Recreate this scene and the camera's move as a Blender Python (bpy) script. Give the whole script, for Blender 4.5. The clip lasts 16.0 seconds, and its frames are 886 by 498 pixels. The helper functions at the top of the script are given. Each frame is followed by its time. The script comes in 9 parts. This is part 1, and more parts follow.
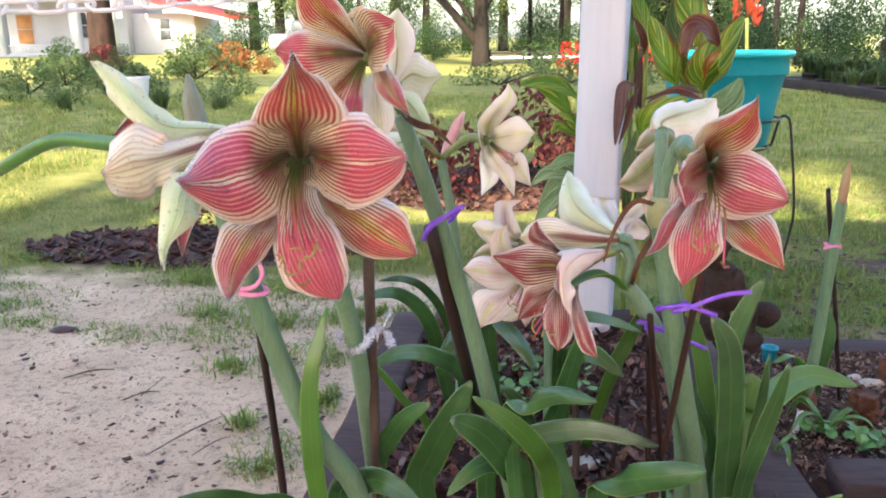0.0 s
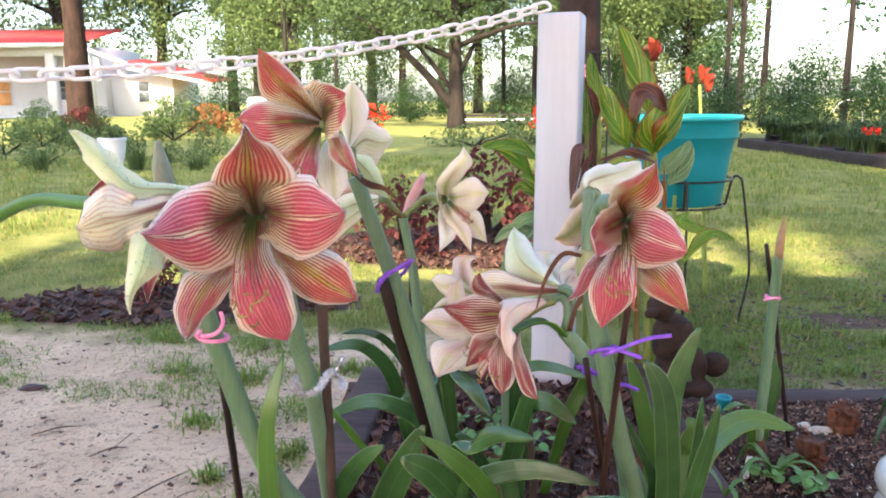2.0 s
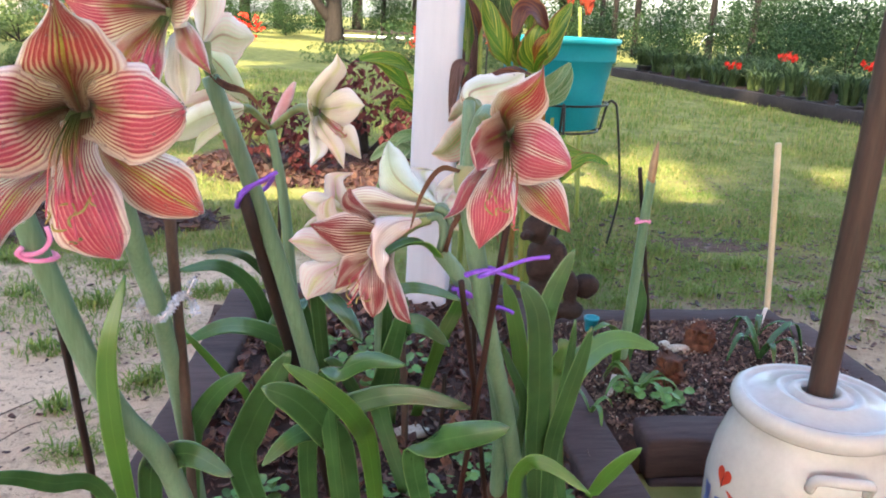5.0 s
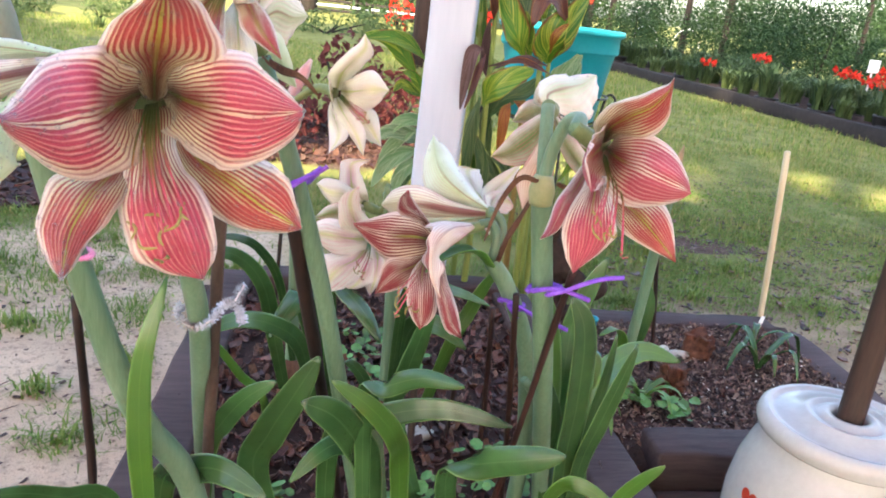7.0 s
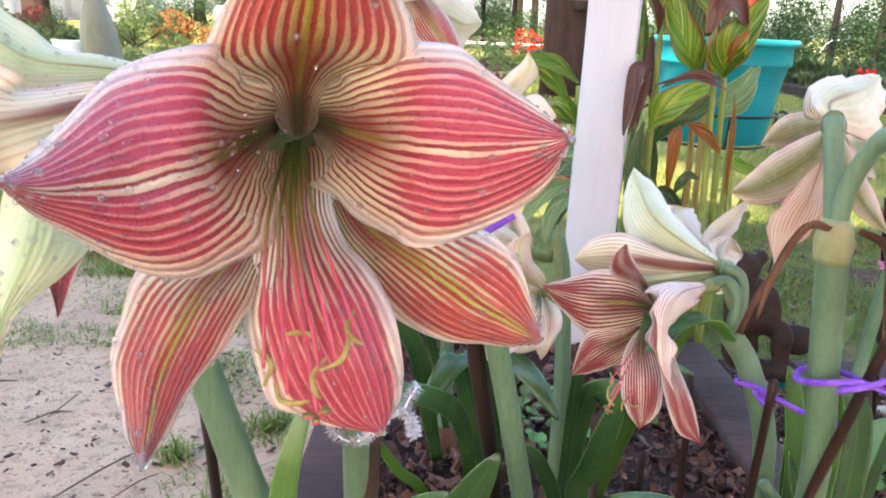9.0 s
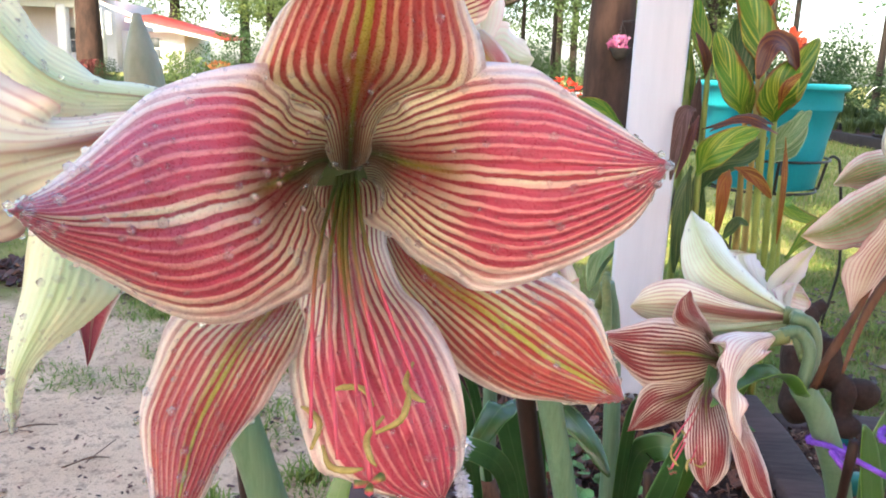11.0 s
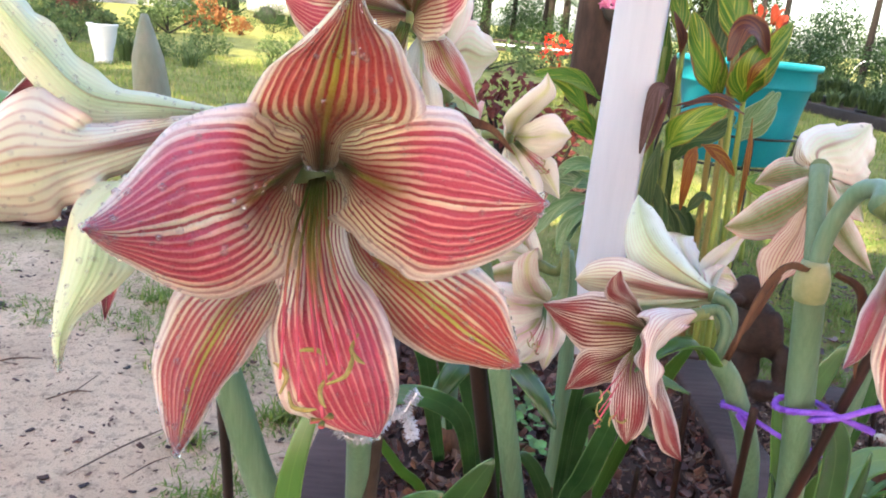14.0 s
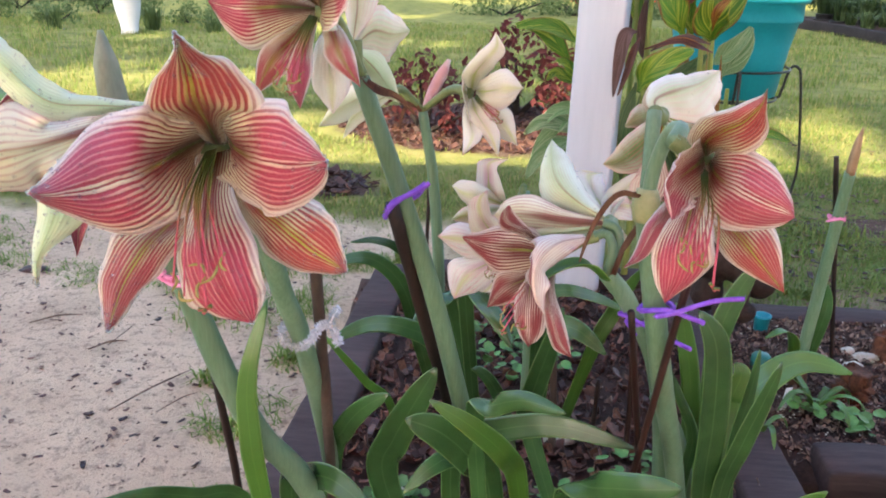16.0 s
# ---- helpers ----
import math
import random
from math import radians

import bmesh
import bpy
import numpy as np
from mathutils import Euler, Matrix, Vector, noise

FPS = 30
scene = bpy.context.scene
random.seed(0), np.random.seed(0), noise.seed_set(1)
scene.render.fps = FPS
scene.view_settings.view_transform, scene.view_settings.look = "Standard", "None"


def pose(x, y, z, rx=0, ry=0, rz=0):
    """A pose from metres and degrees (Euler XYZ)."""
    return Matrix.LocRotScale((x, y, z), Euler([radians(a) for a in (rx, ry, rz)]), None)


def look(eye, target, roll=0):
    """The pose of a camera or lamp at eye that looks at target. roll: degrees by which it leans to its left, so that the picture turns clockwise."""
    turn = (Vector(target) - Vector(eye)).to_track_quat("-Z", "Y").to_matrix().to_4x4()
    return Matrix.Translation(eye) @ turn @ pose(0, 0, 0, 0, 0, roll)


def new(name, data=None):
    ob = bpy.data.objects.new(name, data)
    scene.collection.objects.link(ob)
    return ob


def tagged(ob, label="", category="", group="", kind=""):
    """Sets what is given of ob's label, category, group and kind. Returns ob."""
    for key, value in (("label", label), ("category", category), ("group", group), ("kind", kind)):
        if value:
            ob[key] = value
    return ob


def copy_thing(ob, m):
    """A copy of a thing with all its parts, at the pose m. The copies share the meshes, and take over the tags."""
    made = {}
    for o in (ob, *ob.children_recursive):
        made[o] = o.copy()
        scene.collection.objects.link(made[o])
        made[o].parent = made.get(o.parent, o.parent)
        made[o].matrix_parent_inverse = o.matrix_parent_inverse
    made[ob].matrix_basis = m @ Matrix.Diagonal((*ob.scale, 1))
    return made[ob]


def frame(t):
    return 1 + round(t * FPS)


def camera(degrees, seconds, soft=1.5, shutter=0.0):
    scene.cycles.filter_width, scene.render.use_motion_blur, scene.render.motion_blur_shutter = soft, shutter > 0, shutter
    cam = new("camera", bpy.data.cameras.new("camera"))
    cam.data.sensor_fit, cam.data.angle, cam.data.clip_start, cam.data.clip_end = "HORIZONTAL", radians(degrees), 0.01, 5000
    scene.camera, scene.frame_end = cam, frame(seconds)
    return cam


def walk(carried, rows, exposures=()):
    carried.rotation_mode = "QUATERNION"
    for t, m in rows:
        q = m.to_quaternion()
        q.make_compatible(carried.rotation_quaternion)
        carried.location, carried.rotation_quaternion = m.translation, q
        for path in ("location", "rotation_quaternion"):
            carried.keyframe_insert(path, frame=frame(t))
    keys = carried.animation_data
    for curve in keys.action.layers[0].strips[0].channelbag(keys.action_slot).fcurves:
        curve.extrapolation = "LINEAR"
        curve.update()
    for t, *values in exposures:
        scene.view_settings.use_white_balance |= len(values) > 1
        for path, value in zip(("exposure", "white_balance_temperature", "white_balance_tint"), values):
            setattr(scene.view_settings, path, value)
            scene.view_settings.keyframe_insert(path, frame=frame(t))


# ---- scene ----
cam = camera(60.1, 16.0, soft=1.9)
METRES, EYE, TILT, LEAN, TURN = 8.0, 1.5, 0.0, 0.0, 0.0
PATH = [
    (0, (0.1, -0.123, 0.738), (0.053, 1.805, 0.208), -0.6),
    (0.5, (0.098, -0.127, 0.734), (0.067, 1.805, 0.219), -0.0),
    (1, (0.109, -0.14, 0.721), (0.164, 1.796, 0.222), -0.5),
    (1.5, (0.122, -0.156, 0.733), (0.156, 1.787, 0.263), -1.1),
    (2, (0.13, -0.187, 0.745), (0.143, 1.777, 0.365), -0.5),
    (2.5, (0.129, -0.182, 0.741), (0.216, 1.77, 0.31), 1.3),
    (3, (0.135, -0.173, 0.738), (0.226, 1.773, 0.285), 1.1),
    (3.5, (0.137, -0.167, 0.739), (0.264, 1.767, 0.246), 1.6),
    (4, (0.152, -0.162, 0.731), (0.38, 1.757, 0.215), 0.3),
    (4.1, (0.157, -0.16, 0.74), (0.406, 1.747, 0.19), 0.5),
    (4.2, (0.156, -0.151, 0.728), (0.401, 1.761, 0.196), -0.1),
    (6.3, (0.087, -0.113, 0.726), (0.574, 1.719, 0.088), 9.3),
    (6.5, (0.076, -0.097, 0.733), (0.517, 1.759, 0.132), 8.6),
    (7, (0.057, -0.053, 0.731), (0.493, 1.798, 0.113), 6.8),
    (7.5, (0.042, 0.013, 0.721), (0.416, 1.857, 0.044), 5.8),
    (8, (0.033, 0.067, 0.708), (0.278, 1.927, 0.014), 4.1),
    (8.5, (0.029, 0.104, 0.708), (0.172, 2.007, 0.108), 2.5),
    (9, (0.028, 0.125, 0.7), (0.131, 2.04, 0.134), 2.5),
    (9.5, (0.023, 0.137, 0.691), (0.076, 2.061, 0.15), 2.2),
    (9.7, (0.021, 0.142, 0.691), (0.059, 2.077, 0.186), 2.3),
    (12, (0.021, 0.15, 0.695), (0.009, 2.099, 0.247), 2.0),
    (12.5, (0.023, 0.146, 0.697), (0.013, 2.092, 0.235), 2.6),
    (13, (0.026, 0.146, 0.694), (0.027, 2.087, 0.211), 3.5),
    (13.5, (0.03, 0.143, 0.701), (0.091, 2.077, 0.195), 3.8),
    (13.8, (0.03, 0.117, 0.714), (0.042, 2.042, 0.169), 4.2),
    (14, (0.033, 0.092, 0.723), (0.089, 2.008, 0.152), 5.3),
    (14.2, (0.040, 0.065, 0.731), (0.126, 1.974, 0.141), 6.1),
    (14.5, (0.044, 0.038, 0.738), (0.08, 1.951, 0.156), 5.9),
    (15, (0.053, 0.003, 0.746), (0.024, 1.91, 0.145), 4.2),
    (15.2, (0.062, -0.01, 0.749), (0.008, 1.897, 0.148), 3.1),
    (15.5, (0.078, -0.027, 0.749), (0.029, 1.874, 0.13), 1.4),
    (15.6, (0.09, -0.039, 0.755), (0.022, 1.855, 0.116), 1.4),
    (16, (0.131, -0.031, 0.761), (0.09, 1.842, 0.06), 1.3),
]
EXPOSURES = [(0, 2.39, 6600, 12), (4, 2.42, 6600, 12), (7, 2.64, 6600, 12), (8.5, 2.70, 6600, 12), (9.5, 2.50, 6600, 12), (13, 2.50, 6600, 12), (14.5, 2.44, 6600, 12), (16, 2.34, 6600, 12)]
walk(cam, [(t, look(eye, target, roll)) for t, eye, target, roll in PATH], exposures=EXPOSURES)

# ---- world and sun ----
world = bpy.data.worlds.new("world")
scene.world = world
world.use_nodes = True
_w = world.node_tree.nodes
_sky = _w.new("ShaderNodeTexSky")
_sky.sky_type = "NISHITA"
_sky.sun_disc = False
_sky.sun_elevation = radians(38)
_sky.sun_rotation = radians(202)
_sky.air_density, _sky.dust_density, _sky.ozone_density = 1.0, 2.5, 0.6
_w["Background"].inputs["Strength"].default_value = 0.15
world.node_tree.links.new(_sky.outputs[0], _w["Background"].inputs["Color"])
sun = new("sun", bpy.data.lights.new("sun", "SUN"))
sun.data.energy, sun.data.angle, sun.data.color = 4.0, radians(0.6), (1.0, 0.82, 0.54)
sun.matrix_world = look((-3.7, -9.3, 7.8), (0, 0, 0))


# ---- materials ----
def node_mat(name):
    m = bpy.data.materials.new(name)
    m.use_nodes = True
    nt = m.node_tree
    return m, nt, nt.nodes["Principled BSDF"]


def _n(nt, kind, **kw):
    nd = nt.nodes.new(kind)
    for k, v in kw.items():
        nd.inputs[k].default_value = v
    return nd


def ramp(nt, fac, stops):
    r = nt.nodes.new("ShaderNodeValToRGB")
    els = r.color_ramp.elements
    while len(els) < len(stops):
        els.new(0.5)
    for e, (p, c) in zip(els, stops):
        e.position, e.color = p, (*c, 1)
    nt.links.new(fac, r.inputs[0])
    return r.outputs[0]


def mathn(nt, op, a, b=None, c=None, clamp=False):
    m = nt.nodes.new("ShaderNodeMath")
    m.operation, m.use_clamp = op, clamp
    for i, v in enumerate((a, b, c)):
        if v is None:
            continue
        if isinstance(v, (int, float)):
            m.inputs[i].default_value = v
        else:
            nt.links.new(v, m.inputs[i])
    return m.outputs[0]


def mixc(nt, fac, a, b, mode="MIX"):
    m = nt.nodes.new("ShaderNodeMix")
    m.data_type, m.blend_type = "RGBA", mode
    for sock, v in ((m.inputs[0], fac), (m.inputs[6], a), (m.inputs[7], b)):
        if isinstance(v, (int, float)):
            sock.default_value = v
        elif isinstance(v, tuple):
            sock.default_value = (*v, 1)
        else:
            nt.links.new(v, sock)
    return m.outputs[2]


def noisef(nt, vec, scale, detail=4.0, rough=0.55, dist=0.0):
    t = _n(nt, "ShaderNodeTexNoise", Scale=scale, Detail=detail, Roughness=rough, Distortion=dist)
    if vec is not None:
        nt.links.new(vec, t.inputs["Vector"])
    return t.outputs[0]


def coords(nt, which="Object"):
    return nt.nodes.new("ShaderNodeTexCoord").outputs[which]


def worldpos(nt):
    return nt.nodes.new("ShaderNodeNewGeometry").outputs["Position"]


def bump(nt, bsdf, height, strength=0.4, dist=0.002):
    b = _n(nt, "ShaderNodeBump", Strength=strength, Distance=dist)
    nt.links.new(height, b.inputs["Height"])
    nt.links.new(b.outputs[0], bsdf.inputs["Normal"])


def surf(name, c1, c2, scale=8.0, rough=0.7, fine=60.0, bumps=0.4, dist=0.002, vary=0.0, metal=0.0, stretch=None, spec=0.3):
    """A two-scale mottled surface; vary: spread between objects or islands."""
    m, nt, b = node_mat(name)
    p = coords(nt)
    if stretch:
        mp = nt.nodes.new("ShaderNodeMapping")
        mp.inputs["Scale"].default_value = stretch
        nt.links.new(p, mp.inputs["Vector"])
        p = mp.outputs[0]
    big, small = noisef(nt, p, scale), noisef(nt, p, fine, 6.0, 0.65)
    f = mathn(nt, "ADD", mathn(nt, "MULTIPLY", big, 0.6), mathn(nt, "MULTIPLY", small, 0.4))
    col = ramp(nt, f, [(0.35, c1), (0.65, c2)])
    if vary:
        r = nt.nodes.new("ShaderNodeObjectInfo").outputs["Random"]
        i = nt.nodes.new("ShaderNodeNewGeometry").outputs["Random Per Island"]
        s = mathn(nt, "FRACT", mathn(nt, "ADD", r, i))
        hs = nt.nodes.new("ShaderNodeHueSaturation")
        nt.links.new(mathn(nt, "MULTIPLY_ADD", s, 2 * vary, 1 - vary), hs.inputs["Value"])
        nt.links.new(mathn(nt, "MULTIPLY_ADD", s, vary * 0.06, 0.5 - vary * 0.03), hs.inputs["Hue"])
        nt.links.new(col, hs.inputs["Color"])
        col = hs.outputs[0]
    nt.links.new(col, b.inputs["Base Color"])
    b.inputs["Roughness"].default_value, b.inputs["Metallic"].default_value = rough, metal
    b.inputs["Specular IOR Level"].default_value = spec
    if bumps:
        bump(nt, b, f, bumps, dist)
    return m


def translucent(m, nt, b, col, amount):
    """Thin living tissue: part of the light goes through."""
    tr = nt.nodes.new("ShaderNodeBsdfTranslucent")
    mx = nt.nodes.new("ShaderNodeMixShader")
    mx.inputs[0].default_value = amount
    nt.links.new(col, tr.inputs["Color"])
    nt.links.new(b.outputs[0], mx.inputs[1])
    nt.links.new(tr.outputs[0], mx.inputs[2])
    nt.links.new(mx.outputs[0], nt.nodes["Material Output"].inputs["Surface"])


def petal_inner(name, pale, red, deep, count, cover, throat=(0.040, 0.095, 0.012), band=None, band_w=0.3, centre=0.46, thin=0.60, hollow=0.34):
    """Striped inside of a petal: veins that fan from the base on a cream ground, two rosy flushes beside the midrib, a green throat; band: a tinted middle strip."""
    m, nt, b = node_mat(name)
    sep = nt.nodes.new("ShaderNodeSeparateXYZ")
    nt.links.new(coords(nt, "UV"), sep.inputs[0])
    v = sep.outputs[1]
    # the first part of a petal (hollow) lies deep in the throat
    u = mathn(nt, "POWER", mathn(nt, "MULTIPLY_ADD", sep.outputs[0], 1.0 / (1.0 - hollow), -hollow / (1.0 - hollow), clamp=True), 1.8)
    obj = coords(nt)
    c = mathn(nt, "MULTIPLY_ADD", v, 2.0, -1.0)
    av = mathn(nt, "ABSOLUTE", c)
    wob = noisef(nt, obj, 70.0, 3.0)
    slow = noisef(nt, obj, 26.0, 2.0)
    fine = noisef(nt, obj, 480.0, 3.0, 0.7)
    grain = noisef(nt, obj, 1500.0, 2.0, 0.6)
    lane = mathn(nt, "ADD", mathn(nt, "MULTIPLY", wob, 0.030), mathn(nt, "MULTIPLY_ADD", slow, 0.05, v))
    fan = mathn(nt, "MULTIPLY_ADD", mathn(nt, "MULTIPLY", mathn(nt, "SUBTRACT", u, 0.5), c), -0.26, lane)
    wave = mathn(nt, "MULTIPLY_ADD", mathn(nt, "SINE", mathn(nt, "MULTIPLY", fan, 6.2832 * count)), 0.5, 0.5)
    # some veins run broader than others
    comb = nt.nodes.new("ShaderNodeCombineXYZ")
    nt.links.new(mathn(nt, "MULTIPLY", fan, count * 1.1), comb.inputs[0])
    nt.links.new(mathn(nt, "MULTIPLY", u, 2.5), comb.inputs[1])
    uneven = noisef(nt, comb.outputs[0], 1.0, 1.0)
    inward = mathn(nt, "MULTIPLY_ADD", mathn(nt, "ADD", u, mathn(nt, "MULTIPLY_ADD", slow, 0.24, -0.12)), 3.4, -0.78, clamp=True)
    rim = mathn(nt, "MULTIPLY", mathn(nt, "MULTIPLY_ADD", mathn(nt, "MULTIPLY_ADD", wob, 0.16, av), 5.5, -4.55, clamp=True), mathn(nt, "MULTIPLY_ADD", u, -9.0, 8.6, clamp=True))
    off = mathn(nt, "SUBTRACT", av, centre)
    flush = mathn(nt, "MULTIPLY_ADD", mathn(nt, "MULTIPLY", off, off), -7.0, cover)
    flush = mathn(nt, "ADD", flush, mathn(nt, "MULTIPLY_ADD", slow, 2.2, -1.1))
    flush = mathn(nt, "ADD", flush, mathn(nt, "MULTIPLY_ADD", uneven, 1.6, -0.8))
    flush = mathn(nt, "MULTIPLY", flush, inward, clamp=True)
    flush = mathn(nt, "ADD", flush, mathn(nt, "MULTIPLY_ADD", u, 5.0, -4.3, clamp=True), clamp=True)
    flush = mathn(nt, "MULTIPLY", flush, mathn(nt, "MULTIPLY_ADD", rim, -0.75, 1.0))
    edge = mathn(nt, "ADD", mathn(nt, "MULTIPLY_ADD", mathn(nt, "SUBTRACT", fine, 0.5), 0.50, wave), mathn(nt, "MULTIPLY_ADD", uneven, 0.7, -0.35))
    thr = mathn(nt, "MULTIPLY_ADD", flush, -0.48, thin + 0.18)
    mask = mathn(nt, "MULTIPLY_ADD", mathn(nt, "SUBTRACT", edge, thr), 2.8, 0.5, clamp=True)
    mask = mathn(nt, "MULTIPLY", mask, mathn(nt, "MULTIPLY_ADD", rim, -0.72, 1.0))
    ground = mixc(nt, mathn(nt, "MULTIPLY", rim, 0.8), pale, (0.90, 0.83, 0.80))
    ground = mixc(nt, mathn(nt, "MULTIPLY_ADD", u, -2.5, 0.9, clamp=True), ground, mixc(nt, 0.3, ground, (0.70, 0.76, 0.34)))
    if band:
        strip = mathn(nt, "MULTIPLY", mathn(nt, "MULTIPLY_ADD", av, -1.0 / band_w, 1.15, clamp=True), mathn(nt, "MULTIPLY_ADD", slow, 1.8, 0.15, clamp=True))
        ground = mixc(nt, strip, ground, band)
    ground = mixc(nt, mathn(nt, "MULTIPLY_ADD", flush, 0.72, 0.04), ground, red)
    col = mixc(nt, mathn(nt, "MULTIPLY", mask, 0.94), ground, mixc(nt, mathn(nt, "MULTIPLY", flush, 0.50), deep, red))
    # solid deep red beside the midrib towards the base
    near = mathn(nt, "MULTIPLY", mathn(nt, "MULTIPLY_ADD", u, -4.0, 1.6, clamp=True), mathn(nt, "MULTIPLY_ADD", av, -2.6, 1.45, clamp=True))
    col = mixc(nt, mathn(nt, "MULTIPLY", near, 0.85), col, mixc(nt, 0.25, deep, (0.10, 0.012, 0.012)))
    rib = mathn(nt, "MULTIPLY", mathn(nt, "MULTIPLY_ADD", av, -11.0, 1.0, clamp=True), mathn(nt, "MULTIPLY_ADD", u, -4.0, 1.2, clamp=True))
    col = mixc(nt, mathn(nt, "MULTIPLY", rib, 0.85), col, (0.32, 0.42, 0.05))
    gr = mathn(nt, "MULTIPLY_ADD", mathn(nt, "MULTIPLY_ADD", av, 0.10, u), -14.0, 0.7, clamp=True)
    col = mixc(nt, gr, col, throat)
    tip = mathn(nt, "MULTIPLY_ADD", u, 10.0, -9.0, clamp=True)
    col = mixc(nt, mathn(nt, "MULTIPLY", tip, 0.75), col, red)
    nt.links.new(col, b.inputs["Base Color"])
    nt.links.new(mathn(nt, "MULTIPLY_ADD", grain, -1.0, 0.86, clamp=True), b.inputs["Roughness"])
    b.inputs["Coat Weight"].default_value = 0.35
    b.inputs["Coat Roughness"].default_value = 0.15
    hgt = mathn(nt, "ADD", mathn(nt, "MULTIPLY_ADD", wave, -0.7, mathn(nt, "MULTIPLY", fine, 0.7)), mathn(nt, "MULTIPLY", mathn(nt, "MULTIPLY_ADD", grain, 4.0, -2.2, clamp=True), 0.8))
    bump(nt, b, hgt, 0.9, 0.0011)
    translucent(m, nt, b, col, 0.22)
    return m


def petal_outer(name, pale, green, pinkish, count=16, veins=0.35, ribw=7.0, reach=(-1.6, 1.5), taper=0.12, full=1.0, core=0.75):
    m, nt, b = node_mat(name)
    sep = nt.nodes.new("ShaderNodeSeparateXYZ")
    nt.links.new(coords(nt, "UV"), sep.inputs[0])
    u, v = sep.outputs[0], sep.outputs[1]
    av = mathn(nt, "ABSOLUTE", mathn(nt, "MULTIPLY_ADD", v, 2.0, -1.0))
    wob = noisef(nt, coords(nt), 30.0, 4.0)
    mott = noisef(nt, coords(nt), 260.0, 4.0, 0.7)
    wave = mathn(nt, "MULTIPLY_ADD", mathn(nt, "SINE", mathn(nt, "MULTIPLY", mathn(nt, "MULTIPLY_ADD", wob, 0.06, v), 6.2832 * count)), 0.5, 0.5)
    col = mixc(nt, mathn(nt, "ADD", mathn(nt, "MULTIPLY_ADD", av, -1.0, core), mathn(nt, "MULTIPLY_ADD", wob, 0.9, -0.45), clamp=True), pale, green)
    col = mixc(nt, mathn(nt, "MULTIPLY", mathn(nt, "POWER", wave, 3.0), mathn(nt, "MULTIPLY", mathn(nt, "MULTIPLY_ADD", wob, 2.4, -0.6, clamp=True), veins)), col, pinkish)
    col = mixc(nt, mathn(nt, "MULTIPLY", mathn(nt, "MULTIPLY_ADD", mott, 4.0, -2.2, clamp=True), 0.35), col, pale)
    col = mixc(nt, mathn(nt, "MULTIPLY", mathn(nt, "MULTIPLY_ADD", mathn(nt, "ADD", av, mathn(nt, "MULTIPLY_ADD", wob, 0.5, -0.25)), 5.0, -4.1, clamp=True), 0.55 * veins), col, pinkish)
    dk = mathn(nt, "MULTIPLY", mathn(nt, "MULTIPLY_ADD", mathn(nt, "ADD", av, mathn(nt, "MULTIPLY", u, taper)), -ribw, full, clamp=True), mathn(nt, "MULTIPLY_ADD", u, reach[0], reach[1], clamp=True))
    col = mixc(nt, mathn(nt, "MULTIPLY", dk, 0.9), col, (0.20, 0.040, 0.045))
    nt.links.new(col, b.inputs["Base Color"])
    b.inputs["Roughness"].default_value = 0.42
    bump(nt, b, mathn(nt, "MULTIPLY_ADD", wave, 0.8, mott), 0.5, 0.0006)
    translucent(m, nt, b, col, 0.16)
    return m


